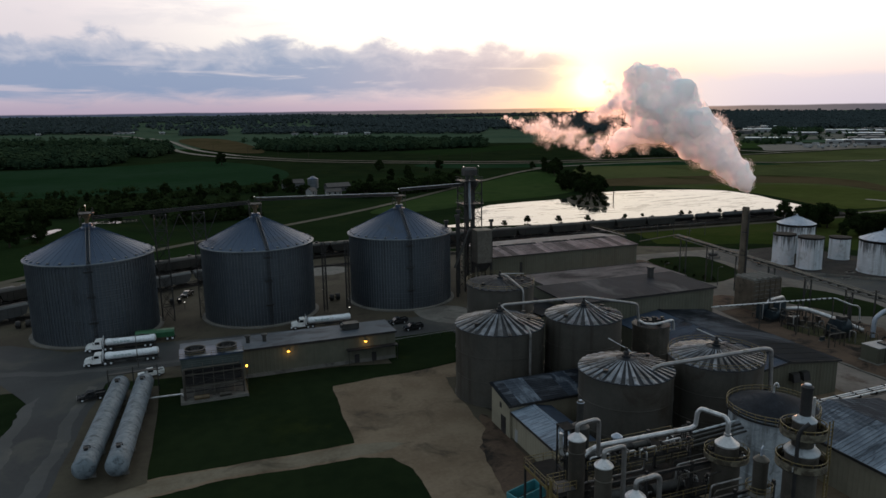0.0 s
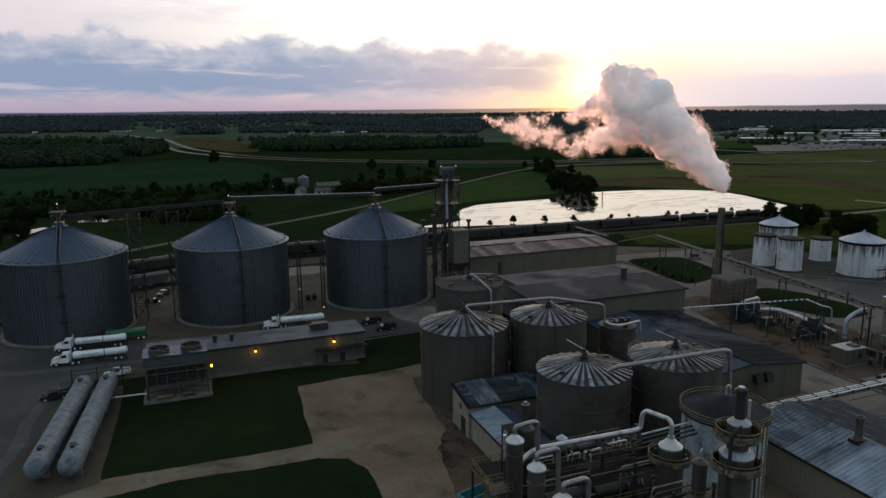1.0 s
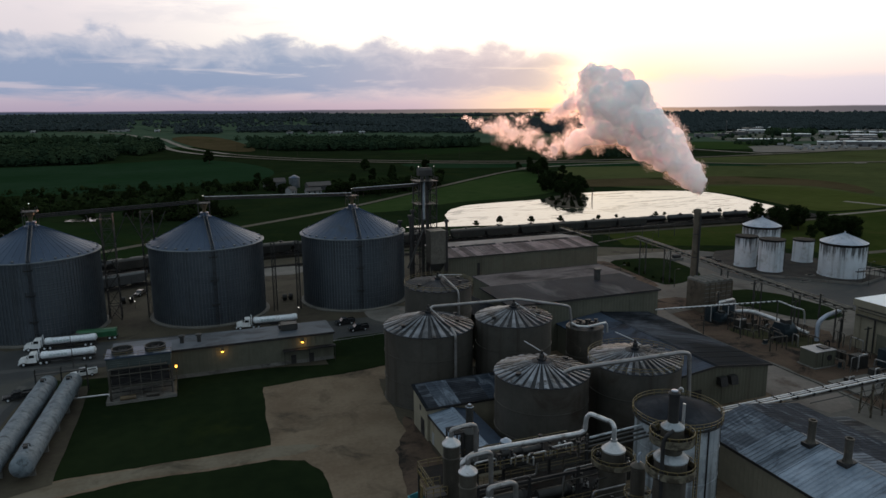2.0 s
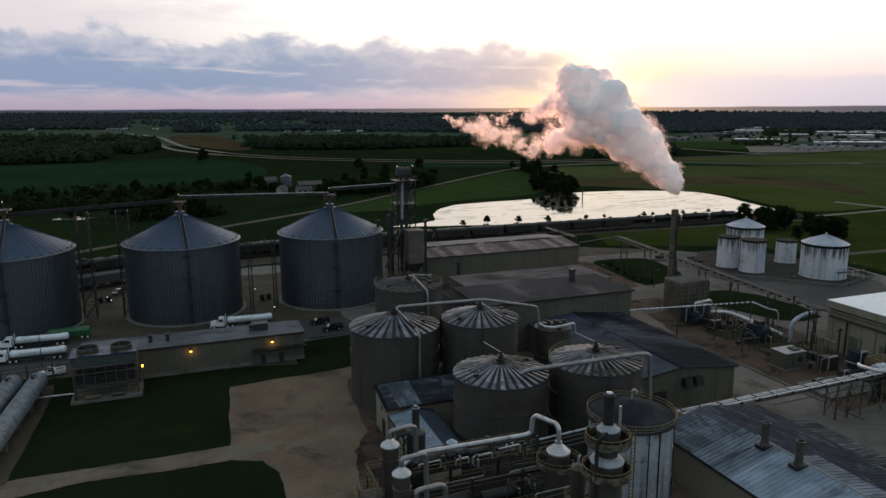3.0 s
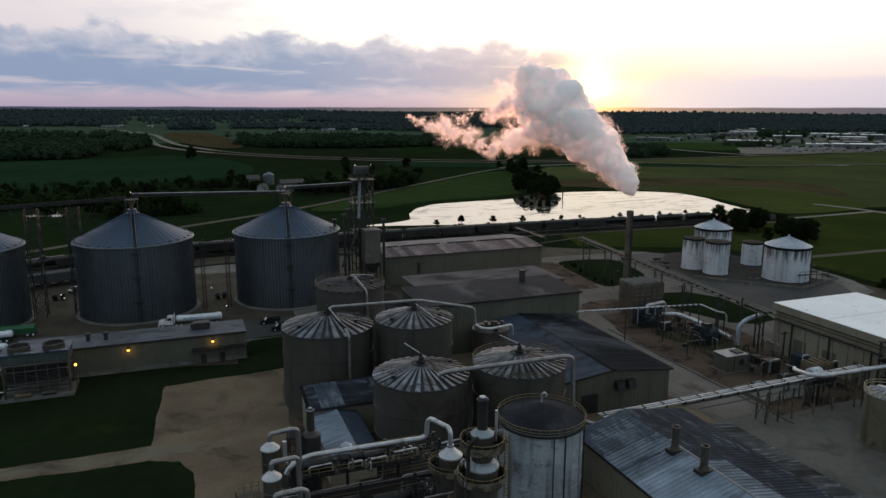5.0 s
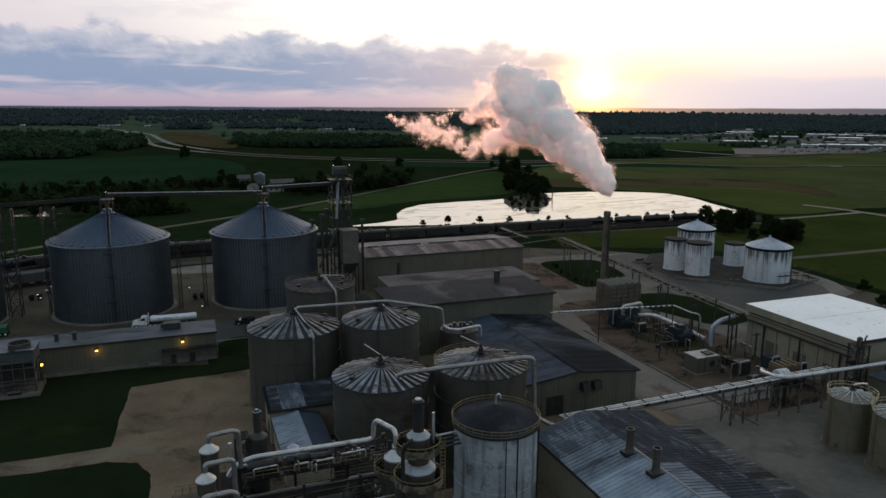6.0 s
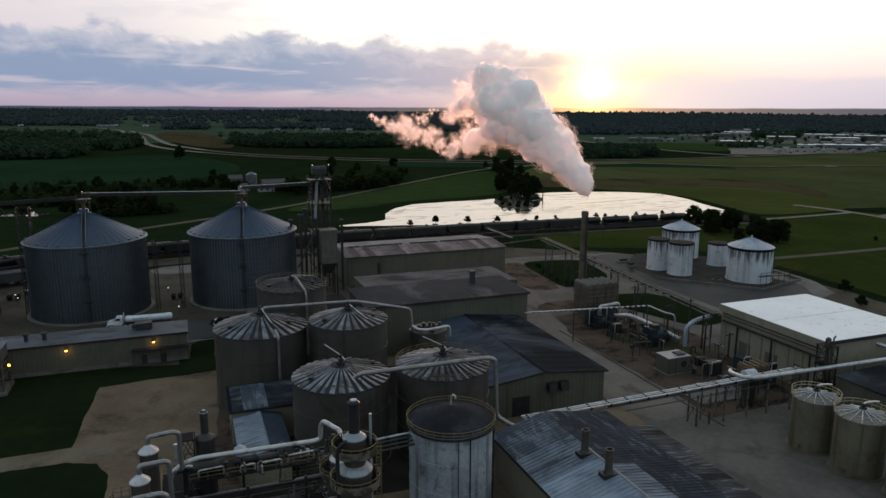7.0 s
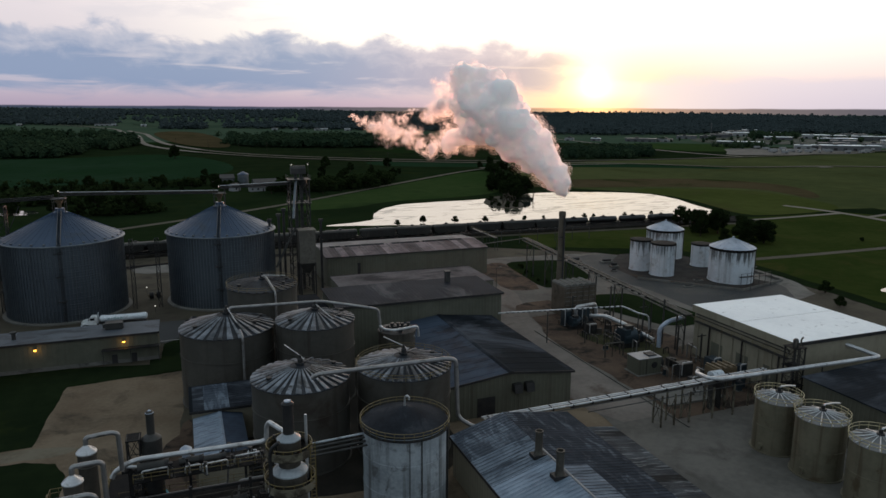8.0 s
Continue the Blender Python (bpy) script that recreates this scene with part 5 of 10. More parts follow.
def roof_sheets(parent, axis, a, b, low, high, count, rows, material, lift=0.02):
    """Sheets laid on one slope, from the eave (across, z) to the ridge; axis is the way along the roof."""
    run, rise = high[0] - low[0], high[1] - low[1]
    ln, tilt = math.hypot(run, rise) / rows, math.degrees(math.atan2(rise, run))
    wide = (b - a) / count
    if axis == "x":
        me = mesh_of("roof_sheet", box(B(), 0.03, wide - 0.03, 0.02, ln - 0.02, lift, lift + 0.03), material, False)
    else:
        me = mesh_of("roof_sheet", box(B(), 0.02, ln - 0.02, 0.03, wide - 0.03, lift, lift + 0.03), material, False)
    for i in range(count):
        for j in range(rows):
            c, z = low[0] + run * j / rows, low[1] + rise * j / rows
            again("roof_sheet", me, parent, pose(a + i * wide, c, z, tilt, 0, 0) if axis == "x" else pose(c, a + i * wide, z, 0, -tilt, 0))


# long low brick-trimmed building with wall lamps
lb = thing("low_building", (-2.5, 157.3, 0), "long low beige building with flat roof and lit lamps", "building")
part("wall", box(B(), 0, 48.6, 0, 9.6, 0, 6.6), siding, lb, smooth=False)
part("roof", box(B(), -0.3, 48.9, -0.3, 9.9, 6.62, 6.9), surface("grey_membrane_roof", (0.064, 0.073, 0.088), (0.105, 0.116, 0.135), 0.1, 0.6, 0.0, 0.2, stain=(0.040, 0.044, 0.052), stain_scale=0.22, stain_cut=(0.48, 0.66), stretch=(0.5, 1.0, 1.0), spec=0.2), lb, "grey flat roof")
part("eave_trim", box(B(), -0.34, 48.94, -0.36, -0.3, 6.45, 6.92), dark_steel, lb, smooth=False)
part("base_course", box(B(), 0, 48.6, -0.06, 0, 0, 0.9), concrete, lb, smooth=False)
for px in (2.0, 10.5, 19.0, 27.5, 36.0, 44.5):
    part("wall_seam", box(B(), px - 0.05, px + 0.05, -0.05, 0, 0.9, 6.4), siding_y, lb, smooth=False)
for lx in (23.0, 41.2):
    lamp = part("wall_lamp", box(B(), lx - 0.22, lx + 0.22, -0.5, -0.02, 5.35, 5.6), dark_steel, lb, smooth=False)
    part("lens", box(B(), lx - 0.24, lx + 0.24, -0.50, -0.1, 5.08, 5.34), lamp_amber, lamp, "glowing amber lamp", smooth=False)
    light = new("wall_light", bpy.data.lights.new("wall_light", "POINT"))
    light.data.energy, light.data.color, light.data.shadow_soft_size = 42, (1.0, 0.5, 0.12), 0.15
    light.location = (lx - 2.5, 157.3 - 0.95, 5.0)
part("canopy", box(B(), 36.5, 48.9, -1.6, -0.02, 3.6, 3.85), dark_steel, lb, smooth=False)
for px in (36.7, 42.5, 48.6):
    part("canopy_post", box(B(), px, px + 0.12, -1.55, -1.43, 0, 3.6), dark_steel, lb, smooth=False)
part("door", box(B(), 42.6, 43.8, -0.08, 0, 0, 2.2), dark_steel, lb, smooth=False)
part("door", box(B(), 38.4, 39.6, -0.08, 0, 0, 2.2), dark_steel, lb, smooth=False)
for vx, vy in ((14.5, 4.5), (18.2, 4.2)):
    v = thing("roof_fan", (-2.5 + vx, 157.3 + vy, 6.9), "small upright exhaust fan on a flat roof", "roof vent", "flat roof vents")
    part("duct", lathe(B(), [(0.45, 0), (0.45, 1.3), (0.75, 1.5), (0.75, 1.75), (0.3, 1.95), (0, 2.0)], 12), mid_steel, v)
rt = thing("rooftop_unit", (36.5, 163.0, 6.9), "boxy rooftop air unit on a flat roof", "air unit")
part("casing", box(B(), -1.9, 1.9, -1.2, 1.2, 0.2, 1.6), mid_steel, rt, smooth=False)
part("curb", box(B(), -1.7, 1.7, -1.0, 1.0, 0, 0.2), dark_steel, rt, smooth=False)
part("hood", gable(B(), -2.5, -1.9, [(-0.9, 0.5), (0.9, 0.5), (0.9, 1.2), (-0.9, 1.4)]), mid_steel, rt, smooth=False)

gr = thing("guard_rail", (44.0, 167.4, 0), "thin pale guard rail along the drive", "guard rail")
part("rail", rod(B(), (0, 0, 1.0), (24.0, 1.8, 1.0), 0.08, n=6), pipe_dull, gr)
for k in range(9):
    part("post", rod(B(), (k * 3.0, k * 0.225, 0), (k * 3.0, k * 0.225, 1.0), 0.06, n=6), mid_steel, gr)

# evaporative cooler on stilts
ct = thing("cooling_tower", (4.0, 151.2, 0), "dark two-fan cooling tower on a steel frame", "cooling tower")
part("basin", box(B(), -7.2, 6.4, -4.4, 3.6, 0, 0.6), concrete, ct, smooth=False)
lattice(ct, -6.4, 5.6, -2.9, 2.9, 0.6, 8.4, 3, mid_steel, 0.13, "frame")
part("casing", box(B(), -6.6, 5.8, -3.1, 3.1, 6.9, 9.4), surface("louvred_casing", (0.035, 0.046, 0.045), (0.055, 0.068, 0.066), 0.3, 0.6, 0.2, 0.5, wave=("z", 0.45, 1.0)), ct, smooth=False)
part("deck", box(B(), -6.8, 6.0, -3.3, 3.3, 9.42, 9.65), galv_roof, ct, smooth=False)
for k in range(7):
    part("mullion", box(B(), -6.5 + k * 2.03, -6.38 + k * 2.03, -3.16, -3.0, 0.6, 8.3), rack_steel, ct, smooth=False)
for zz in (3.2, 5.8):
    part("girt", box(B(), -6.5, 5.7, -3.2, -3.06, zz, zz + 0.18), rack_steel, ct, smooth=False)
for fx in (-3.6, 2.8):
    part("fan_ring", lathe(B(), [(2.1, 9.65), (2.1, 10.5), (2.25, 10.6), (1.95, 10.6), (1.9, 9.7)], 28, fx, 0), mid_steel, ct)
    part("deck_panel", box(B(), fx - 0.4, fx + 2.9, -3.1, -2.2, 9.66, 9.72), roof_blue, ct, "pale deck sheet", smooth=False)
    fan = B()
    for k in range(6):
        a = math.pi / 3 * k
        rod(fan, (fx, 0, 10.0), (fx + 1.8 * math.cos(a), 1.8 * math.sin(a), 10.05), 0.16, 0.24, 4)
    part("fan", fan, dark_steel, ct, smooth=False)
for k in range(3):
    zz = 2.0 + k * 1.5
    part("louvre", box(B(), -6.5, 5.7, -3.0, -2.6, zz, zz + 0.12), dark_steel, ct, smooth=False)
part("fill_pack", box(B(), -6.0, 5.2, -1.9, 2.4, 3.4, 6.9), dark_steel, ct, smooth=False)
line_rail(ct, (-6.8, -3.3, 9.65), (6.0, -3.3, 9.65), 6, 1.0, 0.035)
part("header_pipe", pipe(B(), [(-6.2, -3.7, 0.6), (-6.2, -3.7, 7.4), (4.8, -3.7, 7.4), (4.8, -3.0, 7.4)], 0.22, 0.5, 10), brown_shell, ct)
part("pump", rod(B(), (0.5, -3.9, 1.1), (3.0, -3.9, 1.1), 0.45, n=12), brown_shell, ct)
part("pump", rod(B(), (-4.5, -3.8, 1.0), (-1.5, -3.8, 1.0), 0.5, n=12), amber_tank, ct, "rusty pump casing")
line_rail(ct, (6.3, -4.3, 0.6), (6.3, 3.4, 0.6), 4)
cl = thing("flood_lamp", (10.6, 150.6, 0), "amber flood lamp on a pole by the cooler", "lamp")
part("pole", rod(B(), (0, 0, 0), (0, 0, 5.6), 0.07, n=6), mid_steel, cl)
part("lens", box(B(), -0.2, 0.2, -0.25, 0.1, 5.2, 5.6), lamp_amber, cl, "glowing amber lens", smooth=False)
light = new("flood_light", bpy.data.lights.new("flood_light", "POINT"))
light.data.energy, light.data.color, light.data.shadow_soft_size = 45, (1.0, 0.55, 0.15), 0.15
light.location = (10.4, 149.9, 4.9)

# shed A: long shed with faded ribbed roof
A_ = thing("long_shed", (97.5, 213.4, 0), "long beige metal shed with faded patchy roof", "shed")
part("wall", gable(B(), 0, 58.8, [(0, 0), (26.4, 0), (26.4, 9.5), (13.2, 10.6), (0, 9.5)]), siding, A_, smooth=False)
part("roof", gable(B(), -0.4, 59.2, [(-0.5, 9.52), (13.2, 10.68), (26.9, 9.52), (26.9, 9.75), (13.2, 10.9), (-0.5, 9.75)]), roof_grey, A_, "faded ribbed roof with pale and rusty sheets", smooth=False)
# Sky glow is in the sheet colours: pinkish, and paler on the far slope.
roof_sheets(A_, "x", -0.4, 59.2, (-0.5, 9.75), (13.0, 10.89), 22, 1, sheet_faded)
roof_sheets(A_, "x", -0.4, 59.2, (26.9, 9.75), (13.4, 10.89), 22, 1, sheet_glow_far)
# Dark streaks along the ridge, laid on as thin dark pieces.
ridge_rng = random.Random(4)
for k in range(15):
    x0 = ridge_rng.uniform(0, 52)
    part("ridge_patch", gable(B(), x0, x0 + ridge_rng.uniform(2.0, 7.0), [(11.4, 10.80), (13.2, 10.95), (13.6, 10.94), (13.2, 10.99), (11.4, 10.84)]), roof_dark_x, A_, smooth=False)
seam = mesh_of("roof_seam", box(B(), -0.06, 0.06, 0, 13.4, 0, 0.12), roof_grey, False)
for k in range(13):
    again("roof_seam", seam, A_, pose(0.5 + k * 4.8, -0.5, 9.76, 4.83, 0, 0))
part("door_lamp", box(B(), 10.7, 12.2, -0.5, -0.12, 0.9, 1.3), lamp_white, A_, "lit white lamp at the foot of a door", smooth=False)
wall_trim(A_, -0.4, 59.2, -0.56, -0.5, 9.55)
for px in (12, 24, 36, 48):
    part("wall_seam", box(B(), px - 0.06, px + 0.06, -0.07, 0, 0, 9.5), siding_y, A_, smooth=False)
part("door", box(B(), 10.6, 11.6, -0.1, 0, 0, 7.2), dark_steel, A_, smooth=False)

LINK_X = 92.0
# lower roof between the long shed and the plant building
L_ = thing("link_building", (LINK_X, 160.1, 0), "low link building with dusty stained roof", "building")
part("wall", box(B(), 0, 134.4 - LINK_X, 0, 18.6, 0, 11.3), siding_y, L_, smooth=False)
part("roof", box(B(), -0.3, 134.7 - LINK_X, -0.1, 18.9, 11.32, 11.6), roof_dusty_glow, L_, "flat roof under pale dust, pinkish sky glow painted in", smooth=False)
part("parapet", box(B(), -0.3, 134.7 - LINK_X, 18.9, 19.0, 11.2, 11.75), dark_steel, L_, smooth=False)
B_ = thing("plant_building", (86.0, 142.2, 0), "beige plant building with dark sloped roof", "building")
part("wall", gable(B(), 0, 42.6, [(0, 0), (17.4, 0), (17.4, 13.0), (0, 12.7)]), siding, B_, smooth=False)
part("roof", gable(B(), -0.4, 43.1, [(-0.5, 12.72), (17.8, 13.02), (17.8, 13.3), (-0.5, 13.0)]), roof_link, B_, "dark ribbed roof", smooth=False)
part("eave_trim", box(B(), -0.4, 43.1, -0.58, -0.5, 12.55, 13.05), dark_steel, B_, smooth=False)
for px in (8.5, 17, 25.5, 34):
    part("wall_seam", box(B(), px - 0.06, px + 0.06, -0.07, 0, 0, 12.5), siding_y, B_, smooth=False)
rv = thing("roof_stub", (119.0, 156.0, 13.2), "square pale vent stack on a dark roof", "roof vent")
part("duct", box(box(B(), -0.6, 0.6, -0.6, 0.6, 0, 3.0), -0.8, 0.8, -0.8, 0.8, 2.7, 3.1), mid_steel, rv, smooth=False)
# small annex between tank E and the plant building
an = thing("annex", (77.5, 141.5, 0), "narrow beige annex beside the tank", "building")
part("wall", gable(B(), 0, 8.4, [(0, 0), (28, 0), (28, 9.0), (0, 11.0)]), siding_y, an, smooth=False)
part("roof", gable(B(), -0.3, 8.4, [(-0.4, 11.1), (28.2, 9.1), (28.2, 9.4), (-0.4, 11.4)]), roof_dark_x, an, smooth=False)

# building C: dark shallow gable
C_ = thing("gabled_building", (99.0, 101.5, 0), "beige building with shallow dark gable roof", "building")
part("wall", gable_y(B(), 0, 40.5, [(0, 0), (26.2, 0), (26.2, 7.0), (12.5, 8.4), (0, 7.0)]), siding, C_, smooth=False)
# One roof in two tones: the left slope's colour includes sky reflection.
part("roof", gable_y(B(), -0.5, 40.6, [(-0.5, 6.95), (12.49, 8.45), (12.49, 8.75), (-0.5, 7.2)]), roof_slate, C_, "weathered roof slope, sky sheen in its blue-grey", smooth=False)
part("roof", gable_y(B(), -0.5, 40.6, [(12.51, 8.45), (26.8, 6.95), (26.8, 7.2), (12.51, 8.75)]), roof_dark, C_, "weathered ribbed roof slope coloured as the dark side", smooth=False)
part("eave_trim", gable_y(B(), -0.56, -0.5, [(-0.5, 6.8), (12.5, 8.35), (26.8, 6.8), (26.8, 7.22), (12.5, 8.78), (-0.5, 7.22)]), dark_steel, C_, smooth=False)
part("ridge_cap", gable_y(B(), -0.52, 40.6, [(11.9, 8.70), (12.5, 8.80), (13.1, 8.70), (13.1, 8.76), (12.5, 8.9), (11.9, 8.76)]), roof_dark, C_, smooth=False)
part("doorway", box(B(), 5.6, 9.4, -0.06, 0, 0, 4.0), dark_steel, C_, "dark open doorway", smooth=False)
for px in (4.4, 14.5, 20.5):
    part("wall_seam", box(B(), px - 0.05, px + 0.05, -0.07, 0, 0, 6.9), siding_y, C_, smooth=False)
for px in (13.0, 15.6):
    u = part("wall_unit", box(B(), px, px + 1.8, -0.9, -0.02, 4.6, 6.2), mid_steel, C_, "boxy wall air unit", smooth=False)
    part("hood", gable(B(), px + 0.05, px + 1.75, [(-1.5, 4.5), (-0.9, 4.5), (-0.9, 6.1), (-1.1, 6.1)]), dark_steel, u, smooth=False)
seam = mesh_of("roof_seam", box(B(), 0, 14.3, -0.05, 0.05, 0, 0.03), roof_dark, False)
for k in range(13):
    again("roof_seam", seam, C_, pose(12.5, 1.2 + k * 3.2, 8.76, 0, 6.2, 0))
seam2 = mesh_of("roof_seam", box(B(), -13.0, 0, -0.05, 0.05, 0, 0.03), roof_slate, False)
for k in range(13):
    again("roof_seam", seam2, C_, pose(12.5, 1.2 + k * 3.2, 8.76, 0, -6.8, 0))

# building G: near metal roof with flues
G_ = thing("near_building", (88.3, 30.0, 0), "near beige building with wet-looking ribbed metal roof", "building")
part("wall", gable_y(B(), 0, 52.9, [(4.1, 0), (25.2, 0), (25.2, 7.4), (13.1, 9.2), (4.1, 6.6)]), siding_pale, G_, smooth=False)
part("lean_to_wall", gable_y(B(), 0, 47.9, [(25.22, 0), (31.0, 0), (31.0, 6.0), (25.22, 6.9)]), siding_y, G_, smooth=False)
part("roof", gable_y(B(), -0.5, 53.4, [(3.6, 6.5), (13.09, 9.25), (13.09, 9.5), (3.6, 6.75)]), roof_near, G_, "streaked ribbed roof slope", smooth=False)
part("roof", gable_y(B(), -0.5, 53.4, [(13.11, 9.25), (25.4, 7.45), (25.4, 7.7), (13.11, 9.5)]), roof_patched, G_, "dark patched ribbed roof slope", smooth=False)
part("roof", gable_y(B(), -0.5, 48.3, [(25.3, 7.0), (31.5, 6.05), (31.5, 6.25), (25.3, 7.2)]), roof_patched, G_, "lean-to roof of odd dark sheets", smooth=False)
part("ridge_cap", gable_y(B(), -0.52, 41.5, [(12.9, 9.46), (13.1, 9.52), (13.3, 9.48), (13.3, 9.55), (13.1, 9.60), (12.9, 9.53)]), galv_rib, G_, "pale ridge flashing", smooth=False)
roof_sheets(G_, "y", -0.5, 37.0, (3.6, 6.76), (13.05, 9.5), 10, 1, sheet_pale, 0.005)
roof_sheets(G_, "y", 37.0, 44.4, (3.6, 6.76), (13.05, 9.5), 2, 1, sheet_pale_worn, 0.005)
roof_sheets(G_, "y", 44.4, 53.4, (3.6, 6.76), (13.05, 9.5), 3, 1, sheet_mottled, 0.005)
roof_sheets(G_, "y", -0.5, 34.6, (17.6, 8.85), (13.15, 9.5), 9, 1, sheet_pale_worn, 0.005)
roof_sheets(G_, "y", 34.6, 53.4, (17.6, 8.85), (13.15, 9.5), 5, 1, sheet_mottled_dark, 0.005)
roof_sheets(G_, "y", -0.5, 53.4, (25.4, 7.71), (17.6, 8.85), 6, 1, sheet_mottled_dark, 0.005)
roof_sheets(G_, "y", -0.5, 48.3, (31.5, 6.26), (25.4, 7.19), 26, 1, sheet_odd, 0.005)
ribm = mesh_of("roof_rib", box(B(), 0.03, 12.4, -0.03, 0.03, 0.03, 0.06), roof_patched, False)
for k in range(67):
    again("roof_rib", ribm, G_, pose(13.1, -0.1 + k * 0.8, 9.5, 0, 8.33, 0))
ribm, ribn = (mesh_of("roof_rib", box(B(), -9.85, -0.03, -0.03, 0.03, 0.03, 0.09), m, False) for m in (sheet_pale, roof_near))
for k in range(67):
    again("roof_rib", ribm if k < 46 else ribn, G_, pose(13.1, -0.1 + k * 0.8, 9.5, 0, -16.15, 0))
part("eave_trim", box(B(), 3.52, 3.6, -0.5, 53.4, 6.35, 6.78), dark_steel, G_, smooth=False)
part("gable_trim", gable_y(B(), 53.4, 53.48, [(3.6, 6.4), (13.1, 9.1), (25.4, 7.3), (25.4, 7.7), (13.1, 9.5), (3.6, 6.75)]), dark_steel, G_, smooth=False)
for vx, vy in ((11.9, 38.7), (11.8, 32.4)):
    f = thing("roof_flue", (88.3 + vx, 30 + vy, 9.0), "round steel flue on a square curb", "flue", "roof flues")
    part("curb", box(B(), -1.1, 1.1, -0.8, 0.8, 0, 0.55), dark_steel, f, smooth=False)
    part("flue", lathe(B(), [(0.75, 0.5), (0.6, 0.95), (0.55, 1.15), (0.55, 3.8), (0.62, 3.8), (0.62, 4.1), (0.45, 4.1), (0.4, 3.4), (0, 3.4)], 18), brown_shell, f)
part("wall_light", box(B(), 3.85, 4.1, 27.0, 27.5, 4.6, 5.0), mid_steel, G_, smooth=False)

# small sheds in front of the tanks
S_ = thing("tank_shed", (52.9, 108.0, 0), "beige shed with blue-grey lean-to roof and open doorway", "shed")
part("wall", gable(B(), 0, 19.5, [(0, 0), (7.8, 0), (7.8, 7.7), (0, 6.3)]), siding_pale, S_, smooth=False)
part("roof", gable(B(), -0.4, 19.8, [(-0.4, 6.28), (8.1, 7.8), (8.1, 8.0), (-0.4, 6.5)]), roof_dark_x, S_, "dull roof of dark streaked sheets", smooth=False)
for x0, x1, sheet in ((0.2, 2.08, sheet_black), (2.1, 6.4, sheet_mottled), (6.42, 12.1, sheet_black), (12.12, 15.7, sheet_mottled_dark), (15.72, 19.6, sheet_black)):
    part("roof_sheet", gable(B(), x0, x1, [(-0.3, 6.52), (7.8, 7.97), (7.8, 8.0), (-0.3, 6.55)]), sheet, S_, smooth=False)
part("eave_trim", box(B(), -0.4, 19.8, -0.46, -0.4, 6.1, 6.52), dark_steel, S_, smooth=False)
part("doorway", box(B(), -0.06, 0, 1.6, 3.6, 0, 3.4), dark_steel, S_, "dark open doorway", smooth=False)
part("window", box(B(), -0.06, 0, 3.4, 4.2, 4.6, 5.6), dark_steel, S_, smooth=False)
S2 = thing("lean_to_shed", (53.4, 92.6, 0), "beige lean-to shed with pale blue metal roof", "shed")
part("wall", gable_y(B(), 0, 15.3, [(0, 0), (7.6, 0), (7.6, 5.0), (4.1, 5.7), (0, 5.1)]), siding_pale, S2, smooth=False)
part("roof", gable_y(B(), -0.4, 15.3, [(4.11, 5.74), (8.0, 4.95), (8.0, 5.15), (4.11, 5.97)]), roof_slate, S2, "dull slate-blue roof slope", smooth=False)
part("roof", gable_y(B(), -0.4, 15.3, [(-0.4, 5.0), (4.1, 5.75), (4.1, 5.98), (-0.4, 5.2)]), sheet_pale, S2, "pale blue ribbed metal roof", smooth=False)
part("ridge_cap", gable_y(B(), -0.4, 15.3, [(3.75, 5.90), (4.1, 6.0), (4.45, 5.90), (4.45, 6.0), (4.1, 6.12), (3.75, 6.0)]), sheet_pale, S2, smooth=False)
part("eave_trim", box(B(), -0.48, -0.4, -0.4, 15.3, 4.8, 5.24), dark_steel, S2, smooth=False)
ribm = mesh_of("roof_rib", box(B(), 0, 4.5, -0.03, 0.03, 0, 0.05), sheet_pale, False)
for k in range(15):
    again("roof_rib", ribm, S2, pose(-0.4, 0.3 + k * 1.02, 5.2, 0, -9.8, 0))
part("door", box(B(), -0.06, 0, 13.2, 14.2, 0, 2.4), house_white, S2, "white door", smooth=False)

# white-roofed building
W_ = thing("white_roof_building", (169.4, 88.0, 0), "large beige building with bright white flat roof", "building")
part("wall", box(B(), 0, 27.0, 0, 29.8, 0, 11.9), siding_pale, W_, smooth=False)
part("roof", box(B(), -0.4, 27.4, -0.4, 14.9, 11.92, 12.35), roof_white, W_, "white membrane roof with scuffs", smooth=False)
part("roof", box(B(), -0.4, 27.4, 15.1, 30.2, 11.92, 12.35), roof_white, W_, "white membrane roof with scuffs", smooth=False)
part("roof_joint", box(B(), -0.38, 27.38, 14.9, 15.1, 11.92, 12.28), dark_steel, W_, smooth=False)
part("eave_trim", box(B(), -0.5, -0.4, -0.5, 30.3, 10.6, 12.3), siding_pale, W_, smooth=False)
part("eave_trim", box(B(), -0.4, 27.4, -0.5, -0.4, 11.6, 12.3), dark_steel, W_, smooth=False)
part("side_gallery", box(B(), -0.9, -0.02, 1.0, 29.0, 8.4, 8.6), mid_steel, W_, "grey side walkway", smooth=False)
line_rail(W_, (-0.85, 1.0, 8.6), (-0.85, 29.0, 8.6), 9)
for k in range(8):
    part("wall_rib", box(B(), -0.18, -0.02, 1.5 + k * 3.8, 1.8 + k * 3.8, 0.0, 8.38), siding_pale, W_, smooth=False)
for z in (9.6, 10.3):
    part("wall_pipe", rod(B(), (-0.25, 1.0, z), (-0.25, 29.0, z), 0.12, n=8), mid_steel, W_)
for k in range(3):
    part("gallery_post", box(B(), -0.5, -0.25, 3.2 + k * 10.4, 3.45 + k * 10.4, 0, 8.3), dark_steel, W_, smooth=False)
for k, yy in enumerate((4.0, 12.0, 20.0)):
    part("wall_panel", box(B(), -0.08, 0, yy, yy + 3.5, 0.2, 5.0), siding_y, W_, smooth=False)
